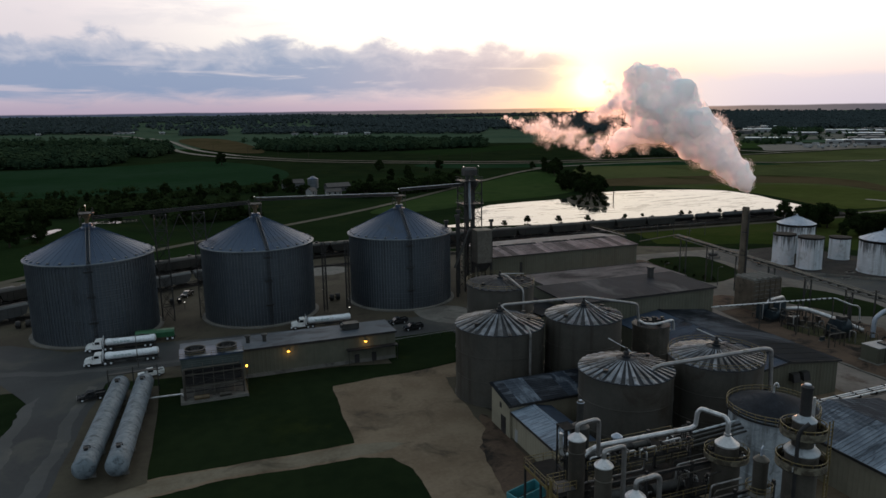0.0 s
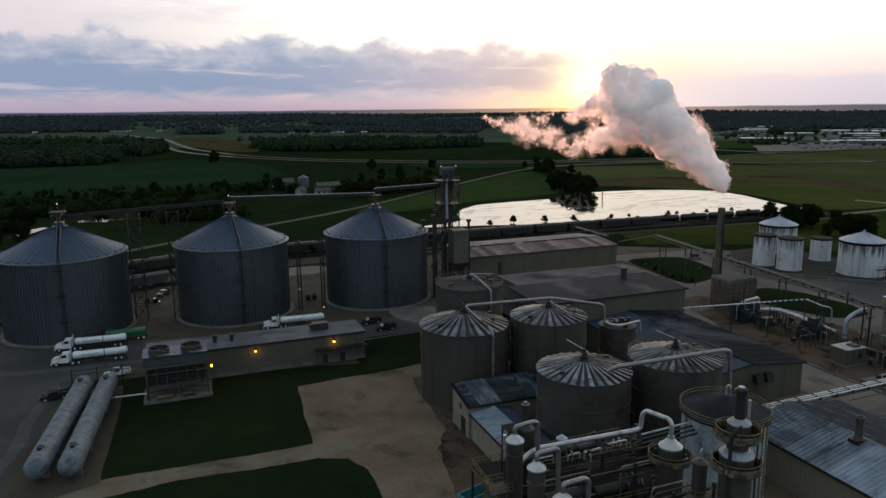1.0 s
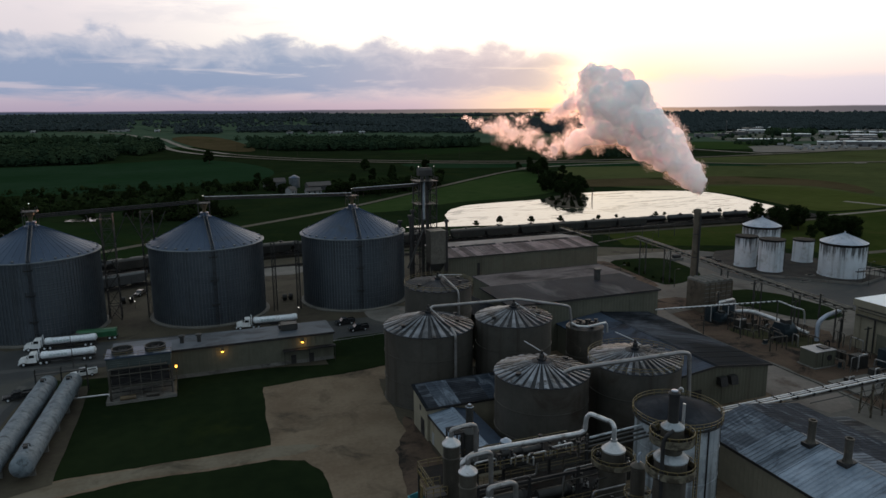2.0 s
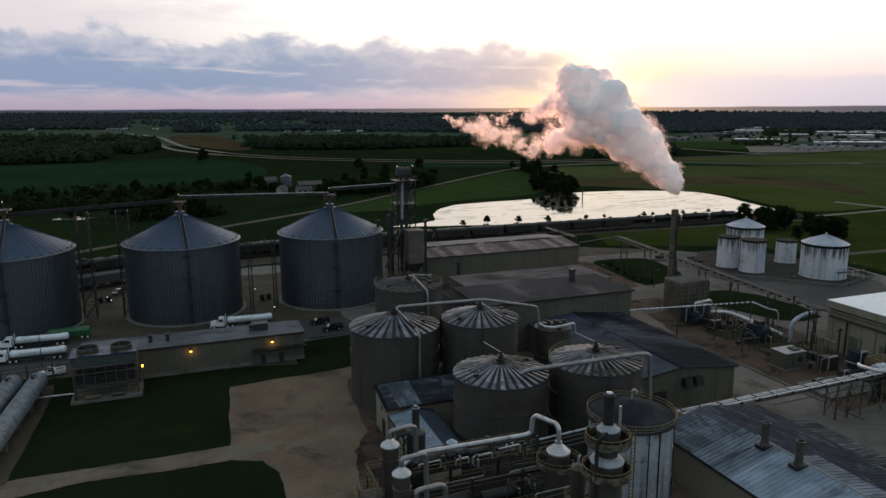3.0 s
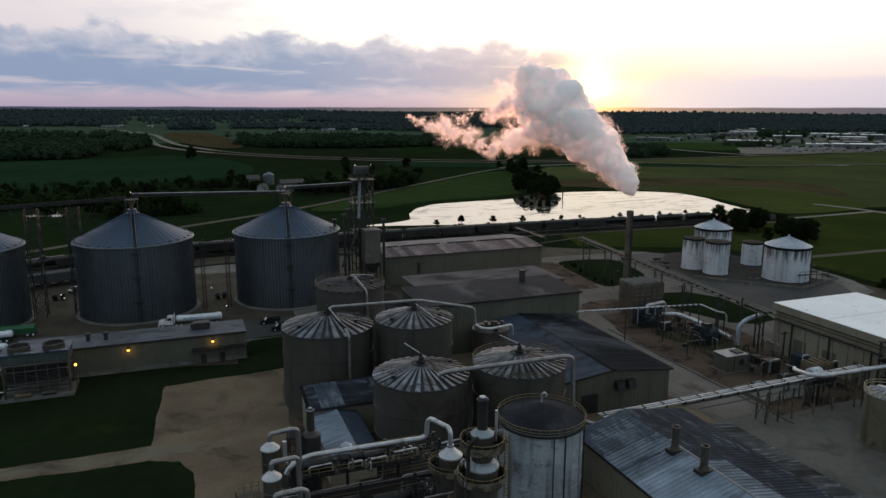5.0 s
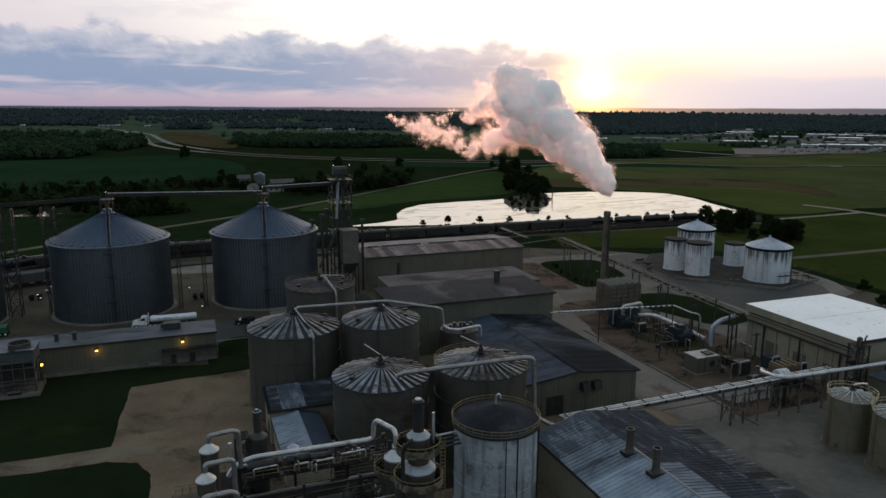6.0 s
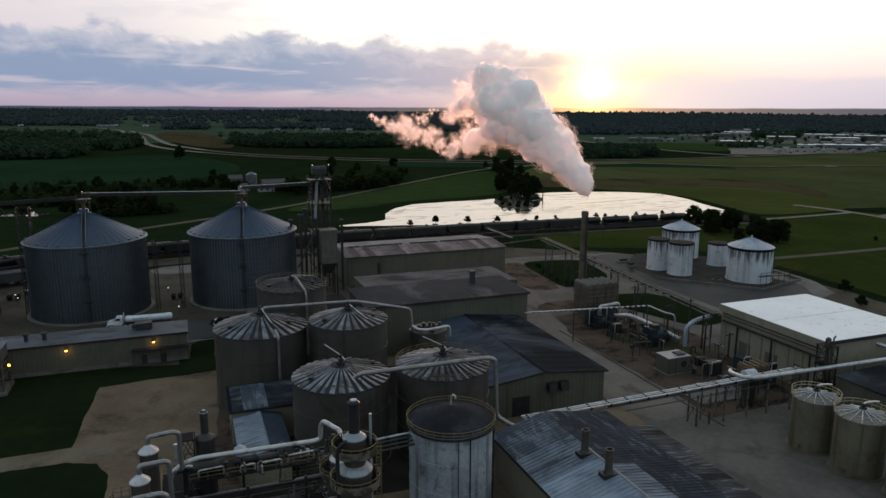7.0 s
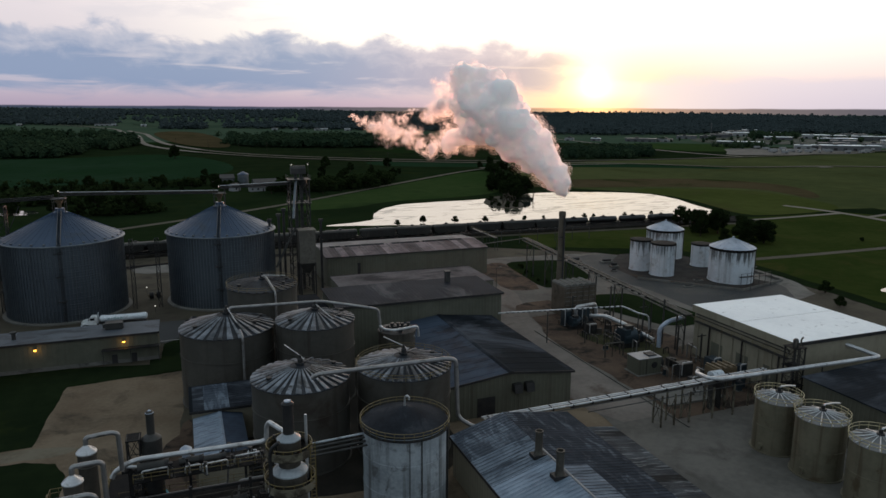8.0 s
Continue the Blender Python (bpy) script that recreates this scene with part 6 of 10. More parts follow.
R_ = thing("dark_roof_shed", (166.0, 52.0, 0), "beige shed with dark ribbed roof beside small tanks", "shed")
part("wall", gable_y(B(), 0, 30, [(0, 0), (30, 0), (30, 8.5), (0, 7.4)]), siding_y, R_, smooth=False)
part("roof", gable_y(B(), -0.4, 30.3, [(-0.4, 7.4), (30.3, 8.55), (30.3, 8.8), (-0.4, 7.65)]), roof_dark, R_, "dark ribbed roof", smooth=False)

# ---- stack, hut, ducts and pipe racks ----
stack = thing("chimney_stack", (157.6, 162.9, 0), "tall slim brown concrete chimney stack", "chimney")
part("shaft", lathe(B(), [(1.2, 0), (1.15, 6), (0.95, 28.2), (1.06, 28.3), (1.06, 29.2), (0.92, 29.6), (0.72, 29.6), (0.72, 28.1), (0, 28.1)], 28), brickish, stack, "brown shaft")
for z in (8, 15, 22):
    part("hoop", lathe(B(), [(1.14 - z * 0.009, z), (1.26 - z * 0.009, z + 0.02), (1.26 - z * 0.009, z + 0.22), (1.14 - z * 0.009, z + 0.24)], 28), dark_steel, stack)
part("ladder", box(B(), -0.3, 0.3, -1.42, -1.3, 1, 28), dark_steel, stack, smooth=False)

hut = thing("scrubber_house", (159.4, 158.0, 0), "square brown filter house with pale roof slats", "filter house")
part("wall", box(B(), -5.2, 5.2, -3.6, 3.6, 0, 9.0), brickish, hut, smooth=False)
for k in range(6):
    part("pier", box(B(), -5.1 + k * 2.0, -4.8 + k * 2.0, -3.85, -3.6, 0, 9.0), brickish, hut, smooth=False)
for k in range(7):
    part("wall_band", box(B(), -5.2, 5.2, -3.75, -3.6, 1.0 + k * 1.25, 1.15 + k * 1.25), concrete, hut, smooth=False)
for k in range(5):
    part("roof_slat", gable_y(B(), -3.7, 3.7, [(-5.2 + k * 2.1, 9.02), (-3.3 + k * 2.1, 9.02), (-3.4 + k * 2.1, 9.5), (-4.3 + k * 2.1, 9.8), (-5.1 + k * 2.1, 9.5)]), concrete, hut, smooth=False)

# long pipe rack along y
rack = thing("pipe_rack", (168.0, 118.0, 0), "long raised pipe rack with grey steel bents", "pipe rack")
for dx, dz, r in ((-0.9, 0.3, 0.2), (-0.1, 0.28, 0.16), (0.6, 0.3, 0.2)):
    part("pipe_run", rod(B(), (dx, 0, 9.6 + dz), (dx, 88, 13.4 + dz), r, n=10), rack_steel, rack)
for s in (-1.3, 1.3):
    part("girder", rod(B(), (s, 0, 9.2), (s, 88, 13.0), 0.2, n=4), rack_steel, rack, smooth=False)
strap = mesh_of("strap", box(B(), -1.25, 1.25, -0.12, 0.12, 0.05, 0.62), mid_steel, False)
for k in range(29):
    again("strap", strap, rack, pose(0, 1.0 + k * 3.05, 9.25 + k * 3.05 * 3.8 / 88))
for k in range(7):
    yy = 3 + k * 13.5
    h = 9.1 + yy * 3.8 / 88
    bm = B()
    for s in (-1.3, 1.3):
        box(bm, s - 0.14, s + 0.14, -0.14, 0.14, 0, h)
    box(bm, -1.6, 1.6, -0.12, 0.12, h - 0.1, h + 0.12)
    rod(bm, (-1.3, 0, h * 0.4), (1.3, 0, h - 0.2), 0.07, n=4), rod(bm, (1.3, 0, h * 0.4), (-1.3, 0, h - 0.2), 0.07, n=4)
    again("bent", mesh_of("bent", bm, mid_steel, False), rack, pose(0, yy, 0))
long_pipe([(150.5, 204.0, 12.9), (167.6, 206.2, 13.5)], 0.16, "thin pale pipe from the shed to the rack", mat=rack_steel)
# rack by the railway, running to the loading point
lr = thing("loading_gantry", (177.0, 250.0, 0), "dark steel loading walkway beside the railway", "gantry")
part("bridge", box(B(), -0.7, 0.7, 0, 26, 5.3, 5.5), dark_steel, lr, smooth=False)
for k in range(4):
    for sx in (-0.7, 0.5):
        part("bridge_leg", box(B(), sx, sx + 0.2, k * 8.5, k * 8.5 + 0.2, 0, 5.3), dark_steel, lr, smooth=False)
line_rail(lr, (-0.7, 0, 5.5), (-0.7, 26, 5.5), 7)
fence = thing("rail_fence", (158.0, 262.0, 0), "low grey post-and-rail pipe fence", "fence")
post = mesh_of("post", rod(B(), (0, 0, 0), (0, 0, 6.0), 0.14, n=6), mid_steel)
for k in range(9):
    again("post", post, fence, pose(k * 9.0, 0, 0))
part("rail", rod(B(), (0, 0, 5.9), (72, 0, 5.9), 0.16, n=6), mid_steel, fence)

# thin pipe on posts from the plant building to the rack
long_pipe([(127.6, 141.6, 7.6), (129.0, 140.4, 8.0), (156.3, 129.5, 10.0), (157.0, 129.2, 9.8), (160.4, 127.6, 8.2), (162.9, 127.1, 7.7), (163.2, 127.0, 4.0)], 0.2, "thin pale pipe run on posts over dirt ground",
          supports=((139, 136.4, 8.5), (148, 132.8, 9.1), (156.3, 129.5, 9.8), (160.2, 127.7, 8.0)))
wraps = thing("pipe_wraps", (128.6, 140.6, 0), "dark strap bands spaced along a thin pale pipe", "pipe strap")
for k in range(22):
    u = (k + 0.5) / 22
    part("band", rod(B(), (27.7 * u, -11.1 * u, 7.93 + 2.05 * u), (27.7 * u + 0.55, -11.1 * u - 0.22, 7.97 + 2.05 * u), 0.235, n=8), dark_steel, wraps)
long_pipe([(155.5, 149.8, 0.4), (155.5, 149.8, 4.4), (163.0, 151.7, 4.2), (163.4, 151.6, 1.0)], 0.5, "pale bent duct over dark blowers", bend=1.0)
long_pipe([(156.4, 147.8, 1.2), (156.9, 146.7, 2.4), (159.8, 141.8, 3.7), (161.6, 135.5, 3.0), (164.4, 126.4, 1.1)], 0.58, "large bright insulated duct sloping past equipment", bend=1.8)
long_pipe([(163.3, 123.0, 0.5), (163.3, 123.0, 5.4), (164.8, 122.2, 7.2), (170.5, 123.2, 7.6)], 0.55, "curved white duct entering the building", mat=white_dome, bend=2.0)
for (bx_, by_, rr, hh) in ((152.2, 144.8, 2.0, 3.3), (158.4, 148.4, 1.6, 2.8), (157.0, 127.6, 2.7, 5.0), (161.4, 129.5, 1.5, 2.9)):
    d = thing("blower", (bx_, by_, 0), "dark blue rounded blower on a skid", "blower", "blowers by the rack")
    part("drum", rod(B(), (-rr * 0.7, 0, hh * 0.55), (rr * 0.7, 0, hh * 0.55), hh * 0.45, n=20), drum_blue, d)
    part("skid", box(B(), -rr, rr, -hh * 0.35, hh * 0.35, 0, hh * 0.3), dark_steel, d, smooth=False)
    part("motor", box(B(), rr * 0.5, rr * 1.1, -0.4, 0.4, 0.2, hh * 0.6), mid_steel, d, smooth=False)
    part("housing", box(B(), -rr * 0.75, -rr * 0.1, -hh * 0.42, hh * 0.3, hh * 0.3, hh * 0.98), drum_blue, d, smooth=False)
    part("cover", box(B(), -rr * 0.4, rr * 0.3, -hh * 0.3, hh * 0.1, hh * 0.9, hh * 1.15), mid_steel, d, smooth=False)
for px, py, hh in ((152, 146, 9), (163.5, 145, 11), (164.5, 131.5, 9), (166.2, 125.5, 12), (166.8, 112, 7), (164.5, 117.5, 8)):
    m = thing("steel_post", (px, py, 0), "grey steel support post among equipment", "post", "support posts")
    part("shaft", box(B(), -0.15, 0.15, -0.15, 0.15, 0, hh), mid_steel, m, smooth=False)
    part("arm", box(B(), -1.2, 1.2, -0.1, 0.1, hh - 0.6, hh - 0.4), mid_steel, m, smooth=False)
    part("base_plate", box(B(), -0.3, 0.3, -0.3, 0.3, 0, 0.05), mid_steel, m, smooth=False)

bx_thing = thing("equipment_cabin", (150.2, 111.2, 0), "pale boxy equipment cabin with round port", "cabin")
part("body", box(B(), -3.0, 3.0, -2.2, 2.2, 0.3, 3.9), siding, bx_thing, smooth=False)
part("roof", box(B(), -3.1, 3.1, -2.3, 2.3, 3.9, 4.05), roof_blue, bx_thing, "worn pale roof", smooth=False)
part("roof_vent", box(B(), 0.4, 2.4, -1.2, 1.0, 4.05, 4.3), dark_steel, bx_thing, "dark roof grille", smooth=False)
part("plinth", box(B(), -3.4, 3.4, -2.6, 2.6, 0, 0.3), concrete, bx_thing, smooth=False)
part("port", rod(B(), (1.2, -2.28, 2.3), (1.2, -2.18, 2.3), 0.75, n=20), dark_steel, bx_thing, "dark round port")
part("corner_post", box(B(), -1.0, -0.85, -2.26, -2.2, 0.3, 3.9), dark_steel, bx_thing, smooth=False)
part("side_coil", rod(B(), (3.0, 0, 2.0), (4.3, 0, 2.0), 1.5, n=20), dark_steel, bx_thing)
yard_rng = random.Random(17)
for k in range(44):
    x, y = yard_rng.uniform(149.5, 166.5), yard_rng.uniform(95.0, 150.0)
    if 146 < x < 155 and 107 < y < 115:
        continue
    h, ln = yard_rng.uniform(0.8, 3.6), yard_rng.uniform(1.2, 5.0)
    q = thing("yard_pipe", (x, y, 0.1), "low bent process pipe standing on stained dirt", "pipe", "yard pipes", yard_rng.choice((0, 90, 90, 180, 270)) + yard_rng.uniform(-6, 6))
    tone = yard_rng.choice((mid_steel, dark_steel, brown_shell, brown_shell, pipe_dull, rack_steel))
    part("pipe_run", pipe(B(), [(0, 0, 0), (0, 0, h), (ln, 0, h), (ln, 0, 0.0)], yard_rng.uniform(0.08, 0.2), 0.4, 8), tone, q)
    part("flange", rod(B(), (ln * 0.4, 0, h), (ln * 0.4 + 0.12, 0, h), 0.28, n=10), dark_steel, q)
    part("stand", box(B(), ln * 0.6 - 0.06, ln * 0.6 + 0.06, -0.06, 0.06, 0, h), mid_steel, q, smooth=False)
for k in range(16):
    x, y = yard_rng.uniform(150.0, 166.0), yard_rng.uniform(93.0, 150.0)
    sx, sy, sz = yard_rng.uniform(0.5, 1.4), yard_rng.uniform(0.5, 1.2), yard_rng.uniform(0.7, 2.2)
    q = thing("control_box", (x, y, 0.1), "small dull control box on a stained plinth", "control box", "yard control boxes", yard_rng.uniform(-8, 8))
    part("cabinet", box(B(), -sx / 2, sx / 2, -sy / 2, sy / 2, 0.15, sz), yard_rng.choice((mid_steel, rack_steel, drum_blue, brown_shell)), q, smooth=False)
    part("hood", box(B(), -sx / 2 - 0.06, sx / 2 + 0.06, -sy / 2 - 0.1, sy / 2 + 0.06, sz, sz + 0.06), dark_steel, q, smooth=False)
    part("plinth", box(B(), -sx / 2 - 0.15, sx / 2 + 0.15, -sy / 2 - 0.15, sy / 2 + 0.15, 0, 0.15), concrete, q, smooth=False)
pt = thing("pipe_tower", (167.6, 86.2, 0), "dark pipework tower at the building corner", "pipe tower")
lattice(pt, -1.3, 1.3, -1.3, 1.3, 0, 12.2, 4, dark_steel, 0.12)
for px, py, top in ((-0.8, -0.7, 13.2), (0.0, -0.9, 12.0), (0.7, -0.6, 13.8), (0.6, 0.5, 12.6)):
    part("riser", pipe(B(), [(px, py, 0), (px, py, top), (px + 0.8, py + 0.3, top + 0.3)], 0.17, 0.4, 8), brown_shell, pt)
for zz in (4.2, 8.2, 12.2):
    part("grating", box(B(), -1.6, 1.6, -1.6, 1.6, zz, zz + 0.1), grating_dark, pt, smooth=False)
part("knock_out_pot", lathe(B(), [(0.55, 12.3), (0.55, 13.6), (0.3, 13.9), (0, 13.95)], 14), mid_steel, pt)
kerb = thing("low_wall", (140.5, 84.0, 0), "low dark concrete kerb wall along the lot", "kerb")
part("wall", box(B(), 0, 0.3, 0, 62, 0, 0.3), lot, kerb, smooth=False)
slab = thing("loading_slab", (153.0, 99.0, 0), "raised concrete equipment slab", "slab")
part("slab", box(B(), -10, 4, -6, 3, 0.1, 0.45), concrete, slab, smooth=False)
for (ex, ey, sx, sy, sz) in ((151.2, 147.4, 2.6, 2.2, 4.6), (155.4, 145.6, 2.4, 2.2, 5.2), (154.0, 139.4, 2.4, 2.0, 2.6), (157.5, 106.5, 3.2, 2.4, 3.0), (163.4, 104.0, 2.4, 3.0, 4.2), (160.2, 98.0, 2.8, 2.0, 2.6), (164.0, 96.5, 1.8, 1.8, 5.2), (155.5, 101.0, 1.6, 1.6, 1.8), (147.5, 100.5, 1.8, 1.2, 1.2)):
    e = thing("skid_unit", (ex, ey, 0.0), "dark boxy process skid with piping", "process skid", "process skids")
    part("body", box(B(), -sx / 2, sx / 2, -sy / 2, sy / 2, 0.3, sz), drum_blue if sz > 4 else mid_steel, e, smooth=False)
    part("base", box(B(), -sx / 2 - 0.2, sx / 2 + 0.2, -sy / 2 - 0.2, sy / 2 + 0.2, 0, 0.3), dark_steel, e, smooth=False)
    part("pipe_loop", pipe(B(), [(-sx / 2, -sy / 2 - 0.2, 0.6), (-sx / 2, -sy / 2 - 0.2, sz + 0.5), (sx / 3, -sy / 2 - 0.2, sz + 0.5), (sx / 3, 0, sz)], 0.12, 0.3, 8), pipe_metal, e)
rc = thing("rusty_receiver", (154.2, 91.6, 0), "ochre boxy receiver on a steel frame", "receiver")
part("body", box(B(), -2.8, 2.6, -1.6, 1.6, 5.6, 8.0), amber_tank, rc, smooth=False)
for fx in (-2.6, 2.4):
    for fy in (-1.4, 1.4):
        part("leg", box(B(), fx - 0.1, fx + 0.1, fy - 0.1, fy + 0.1, 0, 5.6), mid_steel, rc, smooth=False)
for k in range(4):
    part("fin", box(B(), -2.4 + k * 1.4, -2.1 + k * 1.4, -1.75, 1.75, 8.0, 8.35), amber_tank, rc, smooth=False)
part("rail", box(B(), -2.8, 2.6, -1.7, -1.62, 8.5, 8.6), amber_tank, rc, smooth=False)
wd = thing("white_drum", (151.0, 89.4, 0), "white horizontal drum on a steel stand", "drum")
part("drum", rod(B(), (-1.3, 0, 7.0), (1.3, 0, 7.0), 1.1, n=24), white_tank, wd, "white steel drum")
for fx in (-1.0, 1.0):
    part("stand", box(B(), fx - 0.1, fx + 0.1, -0.7, 0.7, 0, 6.1), mid_steel, wd, smooth=False)

# pipe bridge along x between the near building and the small tanks
br = thing("pipe_bridge", (99.5, 87.0, 0), "raised pipe bridge with pale insulated pipes", "pipe bridge")
part("tray", rod(B(), (17.0, 0.0, 6.75), (62, 0.0, 7.4), 0.5, n=4), rack_steel, br, "grey steel cable tray", smooth=False)
for dy, dz, r in ((-0.75, 0.42, 0.19), (0.1, 0.40, 0.13), (0.8, 0.34, 0.17)):
    part("pipe_run", rod(B(), (0, dy, 6.6 + dz), (62, dy, 7.5 + dz), r, n=12), pipe_metal, br, "pale insulated pipe")
for s in (-1.2, 1.2):
    for h in (-1.2, 0):
        part("girder", rod(B(), (20 if h else 0, s, 6.6 + h + (0.29 if h else 0)), (62, s, 7.5 + h), 0.10, n=4), mid_steel, br, smooth=False)
clamp = mesh_of("clamp", box(B(), -0.05, 0.05, -1.2, 1.2, -0.05, 0.6), dark_steel, False)
for k in range(16):
    again("clamp", clamp, br, pose(1 + k * 4.0, 0, 6.62 + k * 0.055))
for k, px in enumerate((36.0, 39.0, 42.5, 48.0, 53.0, 59.0)):
    bm = B()
    for s in (-1.2, 1.2):
        box(bm, -0.13, 0.13, s - 0.13, s + 0.13, 0, 6.4)
    rod(bm, (0, -1.2, 0.5), (0, 1.2, 5.8), 0.08, n=4), rod(bm, (0, 1.2, 0.5), (0, -1.2, 5.8), 0.08, n=4)
    again("bent", mesh_of("bent", bm, rust_cream, False), br, pose(px, 0, 0))
long_pipe([(149.6, 93.0, 6.9), (148.1, 91.6, 7.2), (146.9, 86.9, 8.0), (148.6, 85.3, 8.2), (186.0, 82.5, 9.0), (187.0, 82.7, 9.0), (184.0, 88.2, 10.2)], 0.42, "bright insulated pipe rising to the white-roofed building", bend=1.6,
          supports=((160, 85.4, 8.2), (173, 84.0, 8.4)))


# ---- small railed tanks ----
def railed_tank(x, y, r, h, label):
    t = thing("railed_tank", (x, y, 0), label, "storage tank", "small railed tanks")
    part("shell", lathe(B(), [(r + 0.3, 0), (r + 0.3, 0.25), (r, 0.25), (r, h * 0.5), (r + 0.05, h * 0.5 + 0.02), (r + 0.05, h * 0.5 + 0.15), (r, h * 0.5 + 0.17), (r, h - 0.3), (r + 0.1, h - 0.28), (r + 0.1, h - 0.05)], 48), tank_grey, t, "grey streaked shell")
    part("roof", lathe(B(), [(r + 0.12, h - 0.1), (r + 0.12, h), (0.5, h + 1.0), (0.5, h + 1.15), (0, h + 1.2)], 48), tank_roof_grey, t, "grey roof with radial beams")
    beam = B()
    rod(beam, (0, -0.5, h + 1.08), (0, -r - 0.1, h + 0.1), 0.09, n=4)
    beam = mesh_of("roof_beam", beam, pipe_metal, False)
    for i in range(14):
        again("roof_beam", beam, t, Matrix.Rotation(2 * math.pi * i / 14, 4, "Z"))
    ring_rail(t, r + 0.25, h, 18, 1.2, 0.06, paint=pale_yellow)
    part("agitator", lathe(B(), [(0.6, h + 1.0), (0.6, h + 1.3), (0.3, h + 1.35), (0.3, h + 1.9), (0, h + 2.0)], 12), dark_steel, t)
    part("manway", rod(B(), (-r - 0.4, -0.5, 1.2), (-r + 0.3, -0.5, 1.2), 0.55, n=16), tank_grey, t)
    part("inlet_pipe", pipe(B(), [(0, 0, h + 1.5), (0.3, 0, h + 2.1), (r * 0.9, 0.8, h + 1.5), (r + 0.9, 0.9, h + 1.2)], 0.16, 0.4, 8), pipe_metal, t)
    part("stair", box(B(), r + 0.1, r + 1.0, -0.5, 0.5, 0.3, h), tank_stain, t, "rust-stained ladder chute", smooth=False)
    return t


tank_grey = surface("grey_green_tank_steel", (0.112, 0.100, 0.068), (0.171, 0.151, 0.105), 0.12, 0.55, 0.3, 0.2, 4, stain=(0.085, 0.063, 0.036), stain_scale=0.30, stain_cut=(0.54, 0.70), streaks=((0.073, 0.053, 0.030), 0.7, 0.8))
tank_roof_grey = surface("grey_tank_roof", (0.12, 0.122, 0.125), (0.18, 0.18, 0.18), 0.4, 0.5, 0.4, 0.15, stain=(0.14, 0.12, 0.10), stain_scale=0.4)
tank_stain = surface("rust_streaked_steel", (0.16, 0.13, 0.085), (0.22, 0.18, 0.12), 0.5, 0.7, 0.1, 0.2)
railed_tank(149.6, 72.6, 3.7, 9.4, "grey railed tank with radial roof beams")
railed_tank(149.6, 63.6, 3.9, 9.8, "grey railed tank, rust streak down its side")
railed_tank(150.4, 54.0, 4.0, 9.8, "grey railed tank with curved inlet pipe")


# ---- white tanks ----
def white_storage(x, y, r, h, dome, label):
    t = thing("white_tank", (x, y, 0), label, "storage tank", "white storage tanks")
    prof = [(r + 0.2, 0), (r + 0.2, 0.3), (r, 0.3)]
    for k in range(1, 5):
        z = h * k / 5
        prof += [(r, z), (r + 0.04, z + 0.02), (r + 0.04, z + 0.1), (r, z + 0.12)]
    prof += [(r, h)]
    part("shell", lathe(B(), prof, 48), white_tank, t, "chalky white shell with dark streaks")
    if dome:
        part("roof", lathe(B(), [(r + 0.25, h - 0.35), (r + 0.25, h + 0.05), (r * 0.7, h + dome * 0.38), (r * 0.35, h + dome * 0.72), (0.5, h + dome), (0.35, h + dome + 0.1), (0.3, h + dome + 0.7), (0, h + dome + 0.8)], 48), white_dome, t, "pale domed roof")
        part("rim", lathe(B(), [(r + 0.02, h - 0.9), (r + 0.27, h - 0.38), (r + 0.29, h - 0.1), (r + 0.27, h + 0.06)], 48), grating_dark, t, "dark grimy rim")
        seam = B()
        rod(seam, (0, -r - 0.2, h + 0.1), (0, -r * 0.7, h + dome * 0.38 + 0.05), 0.06, n=4), rod(seam, (0, -r * 0.7, h + dome * 0.38 + 0.05), (0, -0.5, h + dome + 0.05), 0.06, n=4)
        seam = mesh_of("roof_seam", seam, white_dome, False)
        for i in range(16):
            again("roof_seam", seam, t, Matrix.Rotation(2 * math.pi * i / 16, 4, "Z"))
    else:
        part("roof", lathe(B(), [(r + 0.15, h - 0.6), (r + 0.2, h - 0.1), (r + 0.2, h + 0.05), (0, h + 0.5)], 48), grating_dark, t, "dark weathered rim and top")
    lad = box(box(B(), -0.28, -0.2, -r - 0.3, -r - 0.2, 0, h), 0.2, 0.28, -r - 0.3, -r - 0.2, 0, h)
    for k in range(int(h / 0.5)):
        box(lad, -0.2, 0.2, -r - 0.28, -r - 0.22, 0.4 + k * 0.5, 0.46 + k * 0.5)
    again("ladder", mesh_of("ladder", lad, dark_steel, False), t, Matrix.Rotation(radians(38), 4, "Z"))
    return t


white_storage(237.3, 217.0, 7.2, 11.6, 3.0, "white domed tank behind two narrower tanks")
white_storage(233.6, 175.4, 7.5, 12.0, 3.0, "broad white domed tank with rust streaks")
white_storage(216.0, 190.5, 4.3, 11.8, 0, "narrow white tank with dark rim")
white_storage(213.6, 200.3, 3.9, 11.6, 0, "narrow white tank with stained top")
white_storage(239.8, 198.0, 3.7, 8.7, 0, "short white tank with grimy top")
st = thing("bund_stair", (228.0, 164.2, 0), "dark steel stair and railed crossover by a white tank", "stair")
part("walkway", box(B(), 0, 13, 0, 1.2, 3.6, 3.8), dark_steel, st, smooth=False)
for k in range(6):
    part("post", box(B(), k * 2.6 - 0.06, k * 2.6 + 0.06, 0, 0.12, 0, 5.0), dark_steel, st, smooth=False)
part("handrail", box(B(), 0, 13, 0, 0.1, 4.9, 5.0), dark_steel, st, smooth=False)
bw = thing("bund_wall", (204.0, 160.0, 0), "low concrete bund wall round the white tanks", "wall")
